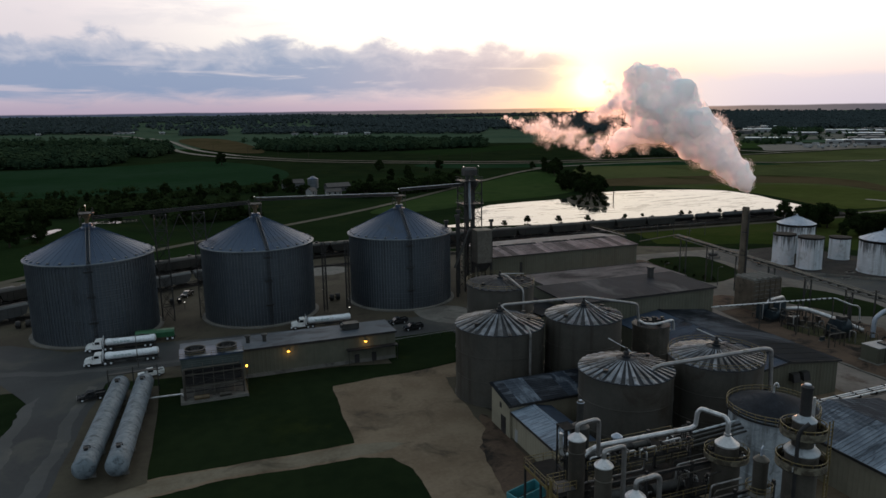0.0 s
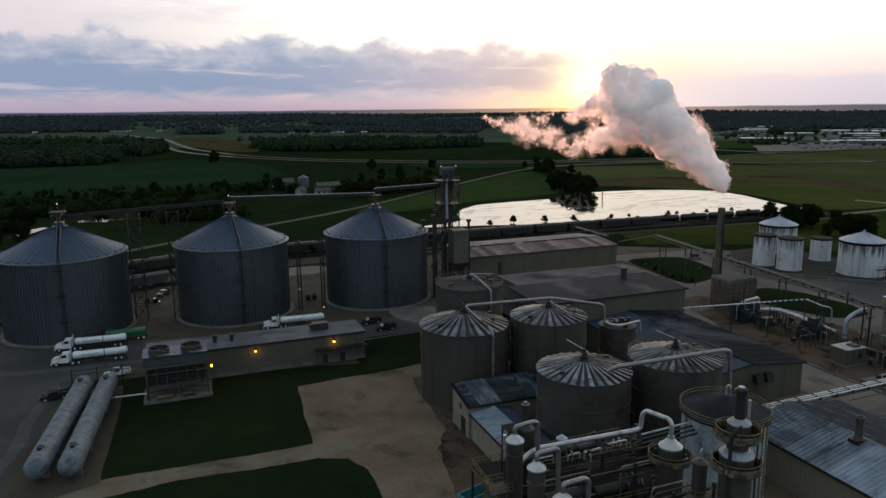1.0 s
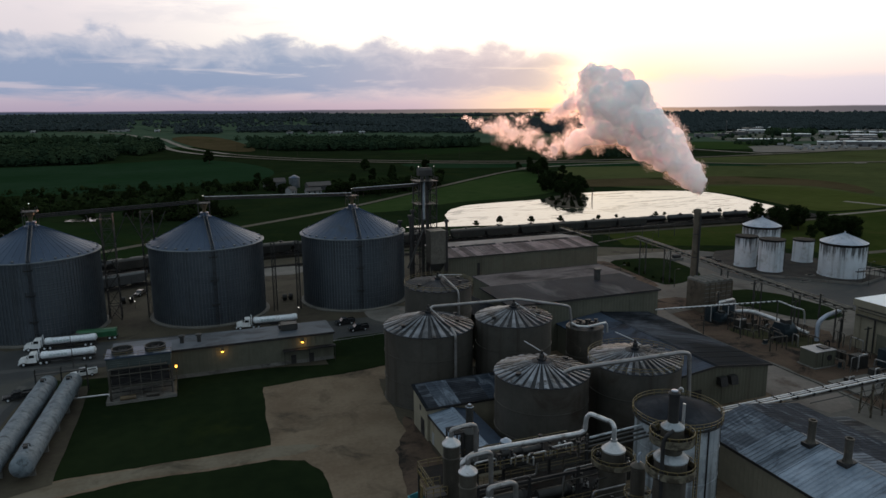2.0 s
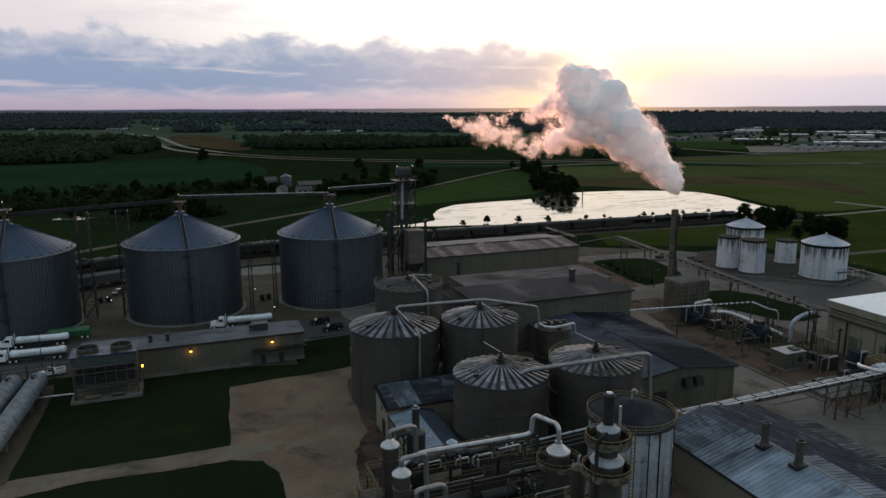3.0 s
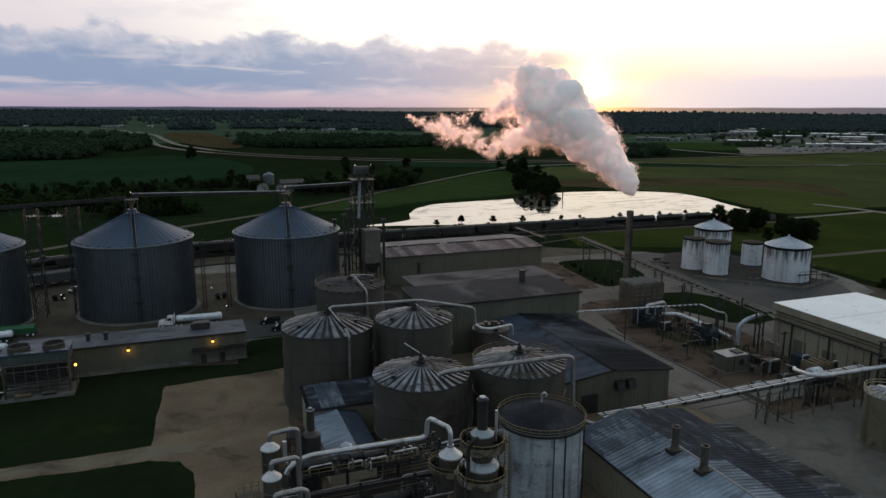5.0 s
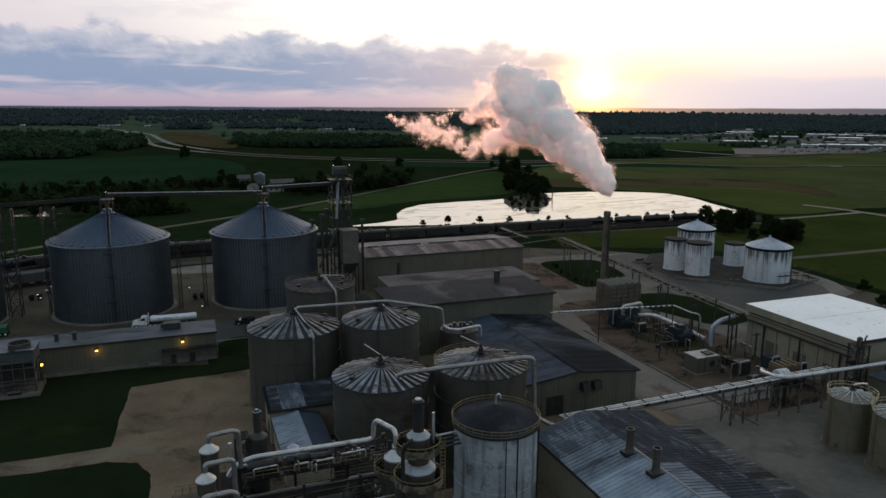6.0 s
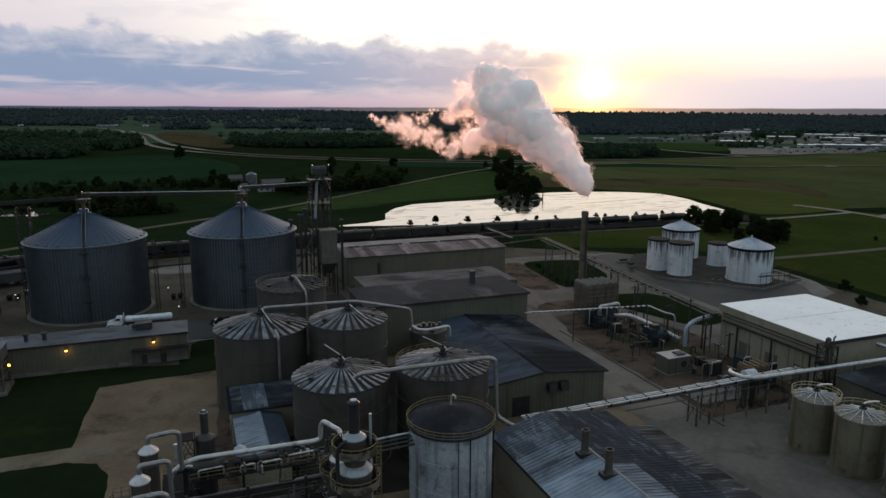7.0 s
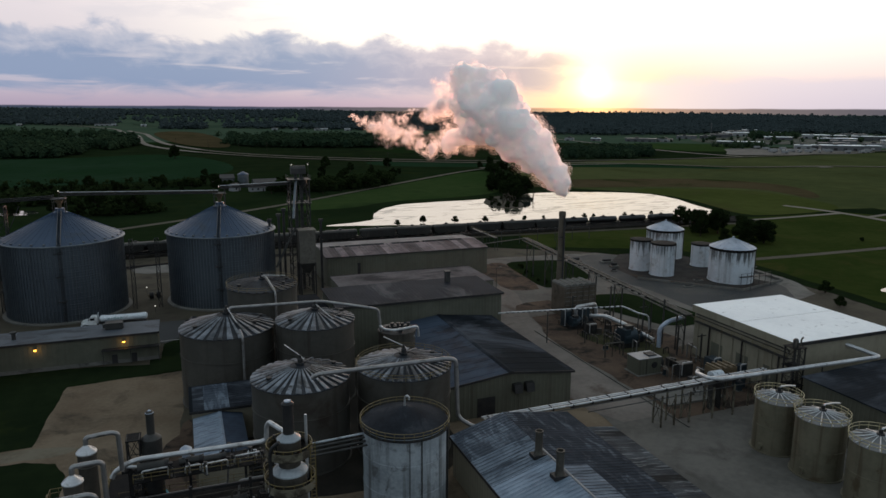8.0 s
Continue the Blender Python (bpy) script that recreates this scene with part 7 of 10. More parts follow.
for p, q in (((-1, 27), (22, 1)), ((22, 1), (45, 7)), ((45, 7), (48, 38))):
    d = Vector(q) - Vector(p)
    seg = box(B(), 0, d.length, -0.15, 0.15, 0, 0.8)
    again("wall_run", mesh_of("wall_run", seg, concrete, False), bw, pose(p[0], p[1], 0.1, 0, 0, math.degrees(math.atan2(d.y, d.x))))
for px, py, sx, sy, sz in ((206, 206, 3, 2, 2.0), (208, 214, 5, 2.2, 1.6), (202, 200, 2, 1.5, 1.2), (222, 178, 3, 2, 0.9), (213, 172, 4, 1.6, 0.8), (196, 218, 5, 2.4, 2.4)):
    u = thing("pump_skid", (px, py, 0.12), "small dark pump skid on gravel", "pump", "bund pumps")
    part("base", box(B(), -sx / 2, sx / 2, -sy / 2, sy / 2, 0, sz * 0.35), concrete, u, smooth=False)
    part("pump_body", rod(B(), (-sx * 0.35, 0, sz * 0.6), (sx * 0.35, 0, sz * 0.6), sz * 0.28, n=12), dark_steel, u)

# ---- evaporator and distillation area ----
def vessel(x, y, r, top, label, loop):
    """An upright cone-topped vessel with a bent outlet pipe."""
    v = thing("vessel", (x, y, 0), label, "process vessel", "cone-topped vessels")
    part("shell", lathe(B(), [(r * 0.8, 0), (r * 0.8, 9), (r * 0.95, 9.6), (r * 0.95, top - 2.6), (r * 1.05, top - 2.55), (r * 1.05, top - 2.4), (r * 0.95, top - 2.35), (r * 0.95, top - 0.95), (r, top - 0.95)], 28), brown_shell, v, "dull browned steel shell")
    part("head", lathe(B(), [(r * 1.06, top - 0.92), (r * 1.06, top - 0.80), (r * 0.92, top - 0.62), (r * 0.3, top - 0.12), (0.26, top), (0.26, top + 0.3), (0, top + 0.3)], 28), pipe_metal, v, "bright conical head")
    part("outlet_pipe", pipe(B(), [(0, 0, top), (0, 0, top + 0.85)] + loop, 0.27, 0.7), pipe_dull, v, "bent outlet pipe")
    return v


vessel(41.9, 67.5, 1.05, 21.5, "upright steel vessel with bright conical head", [(2.6, 0.4, 22.4), (3.3, 0.5, 22.1), (3.4, 0.6, 17.5)])
vessel(41.3, 61.0, 1.0, 21.4, "upright steel vessel beside yellow railings", [(2.5, 0.3, 22.2), (2.9, 0.4, 21.9), (3.0, 0.5, 14.0)])
vessel(40.9, 54.7, 1.0, 21.2, "upright steel vessel at the yard edge", [(2.6, 0.3, 22.0), (3.2, 0.4, 21.6), (3.3, 0.5, 14.0)])

long_pipe([(43.9, 70.2, 15.6), (44.3, 70.2, 16.3), (45.4, 70.4, 17.0), (47.0, 70.6, 17.3), (61.2, 70.6, 17.1), (61.9, 70.5, 17.4), (62.0, 70.4, 19.3), (62.3, 70.0, 19.9), (63.7, 67.2, 19.7), (63.8, 66.7, 19.2), (63.8, 66.7, 17.2)], 0.31, "long bright insulated vapour pipe", bend=0.8)

sd = thing("access_deck", (42.4, 72.6, 0), "dark plated access deck with yellow handrails", "deck")
part("deck_plate", box(B(), 0, 4.6, 0, 9.4, 9.85, 10.0), grating_dark, sd, "dark deck plate", smooth=False)
for px in (0.15, 4.45):
    for py in (0.15, 4.7, 9.25):
        part("leg", box(B(), px - 0.13, px + 0.13, py - 0.13, py + 0.13, 0, 9.85), mid_steel, sd, smooth=False)
part("edge_beam", box(B(), -0.06, 0, 0, 9.4, 9.6, 10.05), yellow, sd, smooth=False)
line_rail(sd, (0.05, 0.05, 10.0), (0.05, 9.35, 10.0), 6, 1.1, 0.05)
line_rail(sd, (0.05, 9.35, 10.0), (4.55, 9.35, 10.0), 3, 1.1, 0.05)
line_rail(sd, (4.55, 5.0, 10.0), (4.55, 9.35, 10.0), 3, 1.1, 0.05)

v3 = thing("evaporator", (63.8, 66.7, 0), "broad steel evaporator with platform and conical head", "process vessel")
part("shell", lathe(B(), [(1.75, 0), (1.75, 14.4), (1.45, 14.5), (1.45, 16.2)], 32), brown_shell, v3, "streaked steel shell")
part("head", lathe(B(), [(1.52, 16.1), (1.52, 16.3), (0.5, 17.2), (0.42, 17.3), (0.42, 17.6), (0, 17.6)], 32), pipe_metal, v3, "bright conical head")
part("platform", lathe(B(), [(1.75, 14.35), (2.75, 14.35), (2.75, 14.5), (1.45, 14.5)], 32), grating_dark, v3)
part("kick_plate", lathe(B(), [(2.72, 14.4), (2.78, 14.4), (2.78, 15.1), (2.72, 15.1)], 32), rust_cream, v3, "rust-stained cream kick band")
ring_rail(v3, 2.72, 14.5, 16)

sc = thing("condenser_column", (62.5, 59.8, 0), "slim steel condenser column with short vent", "column")
part("shell", lathe(B(), [(0.85, 0), (0.85, 17.4), (0.92, 17.45), (0.92, 17.65), (0.4, 18.1), (0, 18.15)], 24), brown_shell, sc)
part("vent", pipe(B(), [(0, 0, 18.0), (0, 0, 19.0), (0.3, 0, 19.3)], 0.16, 0.3, 8), white_dome, sc)
ring_rail(sc, 1.5, 13.4, 10)
part("platform", lathe(B(), [(0.85, 13.25), (1.55, 13.25), (1.55, 13.4), (0.85, 13.4)], 24), concrete, sc)

tw = thing("distillation_tower", (62.7, 54.5, 0), "tall stepped steel tower with two railed platforms", "tower")
part("lower_shell", lathe(B(), [(1.75, 0), (1.75, 20.9), (1.82, 20.9), (1.82, 21.3)], 32), brown_shell, tw, "rust-browned steel shell")
part("lower_cone", lathe(B(), [(1.86, 21.2), (1.86, 21.35), (1.5, 21.75), (1.15, 21.95)], 32), steel_light, tw, "bright shoulder cone")
part("upper_shell", lathe(B(), [(1.15, 21.9), (1.15, 22.9), (1.22, 23.0), (1.22, 24.9)], 32), brown_shell, tw)
part("upper_cone", lathe(B(), [(1.26, 24.85), (1.26, 24.98), (0.60, 25.5)], 32), steel_light, tw, "bright shoulder cone")
part("stub", lathe(B(), [(0.58, 25.4), (0.58, 28.6), (0.66, 28.6), (0.66, 28.8), (0.4, 29.0), (0, 29.0)], 24), dark_steel, tw)
part("cap", lathe(B(), [(0.36, 28.98), (0.36, 29.10), (0, 29.15)], 16), white_dome, tw, "white cap")
for zz, rr in ((19.7, 2.65), (23.4, 2.4)):
    part("platform", lathe(B(), [(1.2, zz - 0.15), (rr, zz - 0.15), (rr, zz), (1.2, zz)], 32), grating_dark, tw)
    part("kick_plate", lathe(B(), [(rr - 0.04, zz - 0.1), (rr + 0.02, zz - 0.1), (rr + 0.02, zz + 0.75), (rr - 0.04, zz + 0.75)], 32), rust_cream, tw, "rust-stained cream kick band")
    ring_rail(tw, rr - 0.04, zz, 16, 1.1, 0.055)
part("side_pipe", pipe(B(), [(-1.2, -1.7, 25.4), (-1.9, -1.4, 24.8), (-2.1, -1.2, 23.9), (-2.1, -1.2, 2.0)], 0.22, 0.4, 8), dark_steel, tw)
part("side_pipe", pipe(B(), [(1.9, 0.6, 27.0), (1.9, 0.6, 2.0)], 0.16, 0.2, 8), pipe_metal, tw)
lad = box(box(B(), 1.9, 2.0, -1.6, -1.5, 0, 25), 2.4, 2.5, -1.6, -1.5, 0, 25)
for k in range(60):
    box(lad, 2.0, 2.4, -1.58, -1.52, 0.4 + k * 0.41, 0.46 + k * 0.41)
part("ladder", lad, yellow, tw, smooth=False)

vc = thing("scrubber_column", (48.1, 76.8, 0), "dark slim scrubber column in a steel frame", "column")
part("shell", lathe(B(), [(1.25, 0), (1.25, 17.0), (0.5, 17.6), (0.5, 20.2), (0.56, 20.2), (0.56, 20.4), (0.3, 20.7), (0, 20.75)], 24), mid_steel, vc)
part("cap", lathe(B(), [(0.53, 20.25), (0.53, 20.45), (0, 20.9)], 20), white_dome, vc)
lattice(vc, -2.9, -1.4, -1.0, 1.0, 0, 17.4, 6, dark_steel, 0.09, "side_frame")
part("platform", box(B(), -3.0, -1.2, -1.2, 1.2, 17.3, 17.42), grating_dark, vc, smooth=False)
part("bent_pipe", pipe(B(), [(-3.6, -1.2, 17.2), (-3.6, -1.2, 14.2), (-1.6, -1.6, 14.0), (-0.8, -1.7, 13.0)], 0.26, 0.6), pipe_metal, vc, "bright bent pipe")

# steel deck structure between the vessels
deck = thing("process_structure", (38.0, 52.0, 0), "dark steel process structure with yellow railings", "steel structure")
col = mesh_of("column", box(B(), -0.17, 0.17, -0.17, 0.17, 0, 14.0), dark_steel, False)
for cx in (7.5, 14.5, 21.5, 27.5):
    for cy_ in (1.0, 8.5, 16.0, 23.5):
        again("column", col, deck, pose(cx, cy_, 0))
for zz in (4.6, 9.2, 13.6):
    for cy_ in (1.0, 8.5, 16.0, 23.5):
        part("beam", box(B(), 6.4, 27.8, cy_ - 0.14, cy_ + 0.14, zz - 0.4, zz - 0.02), dark_steel, deck, smooth=False)
for (x0, x1, y0, y1, zz) in ((5.8, 28.0, 15.5, 24.0, 9.2), (5.8, 24.0, 0.6, 8.9, 9.2), (8.0, 24.5, 19.5, 24.0, 13.6), (4.6, 9.0, 8.9, 15.5, 9.2), (5.6, 27.8, 0.6, 24.0, 4.6)):
    part("grating", box(B(), x0, x1, y0, y1, zz, zz + 0.1), grating_dark, deck, smooth=False)
for (p, q, zz, n) in (((5.8, 24.0), (28.0, 24.0), 9.3, 11), ((5.8, 15.5), (28.0, 15.5), 9.3, 11), ((8.0, 19.5), (24.5, 19.5), 13.7, 8), ((8.0, 24.0), (24.5, 24.0), 13.7, 8), ((5.8, 8.9), (24.0, 8.9), 9.3, 9), ((4.6, 8.9), (4.6, 15.5), 9.3, 4)):
    line_rail(deck, (*p, zz), (*q, zz), n, 1.1, 0.045)
part("shed_roof", gable(B(), 5.0, 20.0, [(1.0, 10.9), (8.0, 11.6), (8.0, 11.75), (1.0, 11.05)]), roof_dark_x, deck, "dark ribbed lean-to roof", smooth=False)
for (px, py, zz, ln, rr) in ((10.0, 21.5, 14.6, 3.2, 0.65), (14.5, 21.8, 14.5, 2.4, 0.5), (17.4, 21.7, 14.4, 2.2, 0.45), (12.0, 18.0, 10.3, 5.0, 0.8), (18.5, 17.5, 10.2, 4.2, 0.7), (16.0, 12.0, 5.6, 6.0, 0.9)):
    hx = thing("heat_exchanger", (38 + px, 52 + py, 0), "horizontal steel heat exchanger on the deck", "heat exchanger", "heat exchangers")
    part("drum", rod(B(), (-ln / 2, 0, zz), (ln / 2, 0, zz), rr, n=18), mid_steel, hx)
    part("end_bell", rod(B(), (ln / 2, 0, zz), (ln / 2 + 0.5, 0, zz), rr * 1.12, n=18), dark_steel, hx)
    part("saddle", box(B(), -ln / 4, -ln / 4 + 0.2, -rr, rr, zz - rr * 1.6, zz - rr * 0.5), dark_steel, hx, smooth=False)
    part("saddle", box(B(), ln / 4, ln / 4 + 0.2, -rr, rr, zz - rr * 1.6, zz - rr * 0.5), dark_steel, hx, smooth=False)
for (px, py, zz, ln) in ((9.0, 20.4, 15.2, 3.0), (14.0, 20.2, 15.0, 1.8), (16.5, 20.2, 15.0, 2.6), (20.0, 20.6, 15.2, 3.4)):
    w_ = thing("pipe_spool", (38 + px, 52 + py, 0), "bright short pipe spool on the deck", "pipe", "bright pipe spools")
    part("pipe_run", pipe(B(), [(0, 0, 13.7), (0, 0, zz - 0.5), (ln, 0.1, zz - 0.45), (ln, 0.1, 13.7)], 0.12, 0.3, 10), pipe_metal, w_)
lid = thing("vent_pot", (52.2, 74.2, 0), "short vent pot with pale lid on the deck", "vent")
part("pot", lathe(B(), [(0.5, 13.7), (0.5, 15.8), (0.75, 15.85), (0.75, 16.0), (0.2, 16.4), (0, 16.4)], 20), white_dome, lid)
for (px, py, zz, hh) in ((3.2, 14.2, 9.4, 4.0), (3.0, 7.8, 9.4, 4.2)):
    pf = thing("vessel_platform", (38 + px - 2.4, 52 + py, 0), "small yellow-railed platform beside a vessel", "platform", "vessel platforms")
    part("deck_plate", box(B(), -0.9, 1.6, -1.2, 1.2, 15.6, 15.75), dark_steel, pf, smooth=False)
    line_rail(pf, (-0.9, -1.2, 15.75), (-0.9, 1.2, 15.75), 3), line_rail(pf, (-0.9, -1.2, 15.75), (1.6, -1.2, 15.75), 3), line_rail(pf, (-0.9, 1.2, 15.75), (1.6, 1.2, 15.75), 3)
    part("leg", box(B(), -0.9, -0.75, -1.2, -1.05, 0, 15.6), yellow, pf, smooth=False)
    part("leg", box(B(), -0.9, -0.75, 1.05, 1.2, 0, 15.6), yellow, pf, smooth=False)
    part("ladder", box(B(), -1.1, -1.0, -0.3, 0.3, 0, 16.8), yellow, pf, smooth=False)
# small pipework and valves crowding the decks and tower platforms
deck_rng = random.Random(31)


def valve_set(x, y, z, size, tone, label, group):
    v = thing("valve_set", (x, y, z), label, "valve", group, deck_rng.uniform(0, 360))
    h = size * deck_rng.uniform(0.6, 1.3)
    part("stem", pipe(B(), [(0, 0, 0), (0, 0, h), (size * 0.9, 0, h), (size * 0.9, 0, 0.0)], 0.07 * size + 0.03, 0.25, 8), tone, v)
    part("flange", rod(B(), (size * 0.35, 0, h), (size * 0.5, 0, h), 0.16 * size + 0.04, n=10), dark_steel, v)
    part("actuator", lathe(B(), [(0.14 * size, h), (0.14 * size, h + 0.3 * size), (0.24 * size, h + 0.34 * size), (0.24 * size, h + 0.46 * size), (0, h + 0.5 * size)], 10, size * 0.65, 0), dark_steel if tone != pipe_metal else mid_steel, v)
    part("foot", box(B(), -0.2, size * 0.9 + 0.2, -0.18, 0.18, -0.02, 0.06), dark_steel, v, smooth=False)
    return v


for k in range(46):
    x, y = deck_rng.uniform(44.5, 64.5), deck_rng.uniform(68.2, 75.4)
    valve_set(x, y, 9.3 if y < 71.5 else 13.7, deck_rng.uniform(0.5, 1.3), deck_rng.choice((dark_steel, mid_steel, mid_steel, pipe_dull, brown_shell, pipe_metal)), "small pipe and valve set on a process deck", "deck valves")
for k in range(26):
    valve_set(deck_rng.uniform(45.0, 60.5), deck_rng.uniform(53.2, 60.4), 9.3, deck_rng.uniform(0.6, 1.6), deck_rng.choice((dark_steel, mid_steel, brown_shell, pipe_dull)), "dark pipe and valve set on a lower deck", "lower deck valves")
for zz, rr in ((19.7, 2.2), (23.4, 1.9), (14.5, 2.2)):
    for k in range(7):
        a = radians(deck_rng.uniform(0, 360))
        cx, cy_ = (63.8, 66.7) if zz < 15 else (62.7, 54.5)
        valve_set(cx + rr * math.cos(a), cy_ + rr * math.sin(a), zz + 0.02, deck_rng.uniform(0.35, 0.7), deck_rng.choice((dark_steel, rust_cream, brown_shell, pipe_metal)), "small valve set on a round platform", "platform valves")
for k in range(9):
    y = 60.5 + k * 1.75
    long_pipe([(43.6, y, 9.75 + 0.12 * (k % 3)), (57.0 + k % 4, y + 0.1, 9.75 + 0.12 * (k % 3)), (57.3 + k % 4, y + 0.1, 12.6 + 0.4 * (k % 2)), (64.0, y + 0.2, 12.6 + 0.4 * (k % 2))], 0.07 + 0.03 * (k % 3), "thin process pipe over the decks", mat=(mid_steel, brown_shell, pipe_dull)[k % 3], bend=0.4)
# pipes running between the structure and the pale tank
for k in range(4):
    long_pipe([(60.0, 75.5 + k * 0.55, 11.0 + k * 0.35), (77.0, 76.2 + k * 0.55, 11.4 + k * 0.35)], 0.16, "thin dull pipe toward the pale tank", mat=steel_light if k == 3 else mid_steel)
sk = thing("waste_skip", (46.2, 88.4, 0), "teal open-topped waste skip on gravel", "skip", turn=18)
for (x0, x1, y0, y1) in ((-3.0, 3.0, -1.25, -1.1), (-3.0, 3.0, 1.1, 1.25), (-3.0, -2.85, -1.1, 1.1), (2.85, 3.0, -1.1, 1.1)):
    part("side", box(B(), x0, x1, y0, y1, 0.2, 1.9), teal_paint, sk, smooth=False)
part("floor", box(B(), -2.85, 2.85, -1.1, 1.1, 0.2, 0.35), dark_steel, sk, smooth=False)
for px in (-1.5, 0, 1.5):
    part("rib", box(B(), px - 0.08, px + 0.08, -1.36, -1.25, 0.2, 1.9), teal_paint, sk, smooth=False)
part("rim", pipe(B(), [(-3, -1.2, 1.95), (3, -1.2, 1.95), (3, 1.2, 1.95), (-3, 1.2, 1.95), (-3, -1.15, 1.95)], 0.1, 0.1, 6), teal_paint, sk)
part("runner", box(B(), -3.0, 3.0, -0.6, -0.4, 0.05, 0.2), dark_steel, sk, smooth=False)
part("runner", box(B(), -3.0, 3.0, 0.4, 0.6, 0.05, 0.2), dark_steel, sk, smooth=False)

# ---- long horizontal tanks ----
def bullet_tank(p, q, r, label):
    p, q = Vector(p), Vector(q)
    d = q - p
    ln = d.length
    t = thing("bullet_tank", (p.x, p.y, 0), label, "horizontal tank", "long horizontal tanks", math.degrees(math.atan2(d.y, d.x)))
    z = r + 1.0
    prof = [(0, -r * 0.55), (r * 0.45, -r * 0.5), (r * 0.78, -r * 0.32), (r * 0.96, -r * 0.08), (r, 0.2)]
    for k in range(1, 9):
        prof += [(r, ln * k / 9 - 0.08), (r + 0.03, ln * k / 9 - 0.06), (r + 0.03, ln * k / 9 + 0.06), (r, ln * k / 9 + 0.08)]
    prof += [(r, ln - 0.2), (r * 0.96, ln + r * 0.08), (r * 0.78, ln + r * 0.32), (r * 0.45, ln + r * 0.5), (0, ln + r * 0.55)]
    bm = lathe(B(), prof, 32)
    bmesh.ops.transform(bm, matrix=Matrix.Translation((0, 0, z)) @ Matrix.Rotation(radians(90), 4, "Y"), verts=bm.verts)
    part("shell", bm, bullet_white, t, "grimy pale blue-white shell")
    for k in range(5):
        x = ln * (0.06 + 0.22 * k)
        sd = B()
        box(sd, x - 0.25, x + 0.25, -r * 0.7, r * 0.7, 0, z - r * 0.7)
        part("saddle", sd, concrete, t, smooth=False)
    for fx in (0.08, 0.9):
        part("manway", lathe(B(), [(0.35, z + r - 0.1), (0.35, z + r + 0.35), (0.45, z + r + 0.35), (0.45, z + r + 0.45), (0, z + r + 0.47)], 12, ln * fx, 0), dark_steel, t)
        part("valve", pipe(B(), [(ln * fx + 0.7, -0.5, z + r - 0.15), (ln * fx + 0.7, -0.5, z + r + 0.4), (ln * fx + 0.7, 0.5, z + r + 0.4)], 0.09, 0.15, 6), dark_steel, t)
    return t


bullet_white = surface("grimy_pale_tank_paint", (0.100, 0.124, 0.146), (0.175, 0.205, 0.232), 0.6, 0.55, 0.1, 0.15, 3, stain=(0.055, 0.066, 0.076), stain_scale=0.9, stain_cut=(0.48, 0.68), spec=0.25)
bullet_tank((-18.0, 119.2, 0), (-15.0, 157.0, 0), 1.85, "long grimy white horizontal pressure tank")
bullet_tank((-13.0, 118.2, 0), (-10.2, 156.6, 0), 1.85, "long grimy white horizontal pressure tank beside grass")
gw = thing("tank_gangway", (-16.5, 157.5, 0), "steel gangway across two horizontal tanks", "gangway")
part("deck_plate", box(B(), -1.0, 9.0, 0, 1.0, 4.7, 4.85), mid_steel, gw, smooth=False)
for px in (-0.9, 4.0, 8.9):
    part("leg", box(B(), px - 0.08, px + 0.08, 0, 0.16, 0, 5.8), mid_steel, gw, smooth=False)
    part("leg", box(B(), px - 0.08, px + 0.08, 0.84, 1.0, 0, 5.8), mid_steel, gw, smooth=False)
part("handrail", box(B(), -1.0, 9.0, 0.0, 0.08, 5.72, 5.8), mid_steel, gw, smooth=False)
part("handrail", box(B(), -1.0, 9.0, 0.92, 1.0, 5.72, 5.8), mid_steel, gw, smooth=False)
long_pipe([(-10.2, 150.5, 1.2), (-2.8, 150.2, 1.2), (-2.6, 149.0, 1.2)], 0.18, "low pale pipe from tanks to cooler")

# ---- vehicles ----


def wheel_mesh(r, wdt):
    bm = lathe(B(), [(r * 0.55, -wdt / 2), (r * 0.94, -wdt / 2), (r, -wdt * 0.35), (r, wdt * 0.35), (r * 0.94, wdt / 2), (r * 0.55, wdt / 2)], 18)
    bmesh.ops.transform(bm, matrix=Matrix.Rotation(radians(90), 4, "X"), verts=bm.verts)
    return mesh_of("tyre", bm, rubber)


def rim_mesh(r, wdt):
    bm = lathe(B(), [(0, -wdt * 0.42), (r * 0.3, -wdt * 0.46), (r * 0.56, -wdt * 0.3), (r * 0.56, wdt * 0.3), (r * 0.3, wdt * 0.46), (0, wdt * 0.42)], 14)
    bmesh.ops.transform(bm, matrix=Matrix.Rotation(radians(90), 4, "X"), verts=bm.verts)
    return mesh_of("rim", bm, trailer_silver)


tyre_big, rim_big, tyre_car, rim_car = wheel_mesh(0.52, 0.42), rim_mesh(0.52, 0.42), wheel_mesh(0.38, 0.26), rim_mesh(0.38, 0.26)


def wheels(parent, spots, r, tyre, rim):
    for x, y in spots:
        wh = new("wheel", tyre)
        wh.parent, wh.matrix_basis = parent, pose(x, y, r)
        again("rim", rim, wh, Matrix.Identity(4))


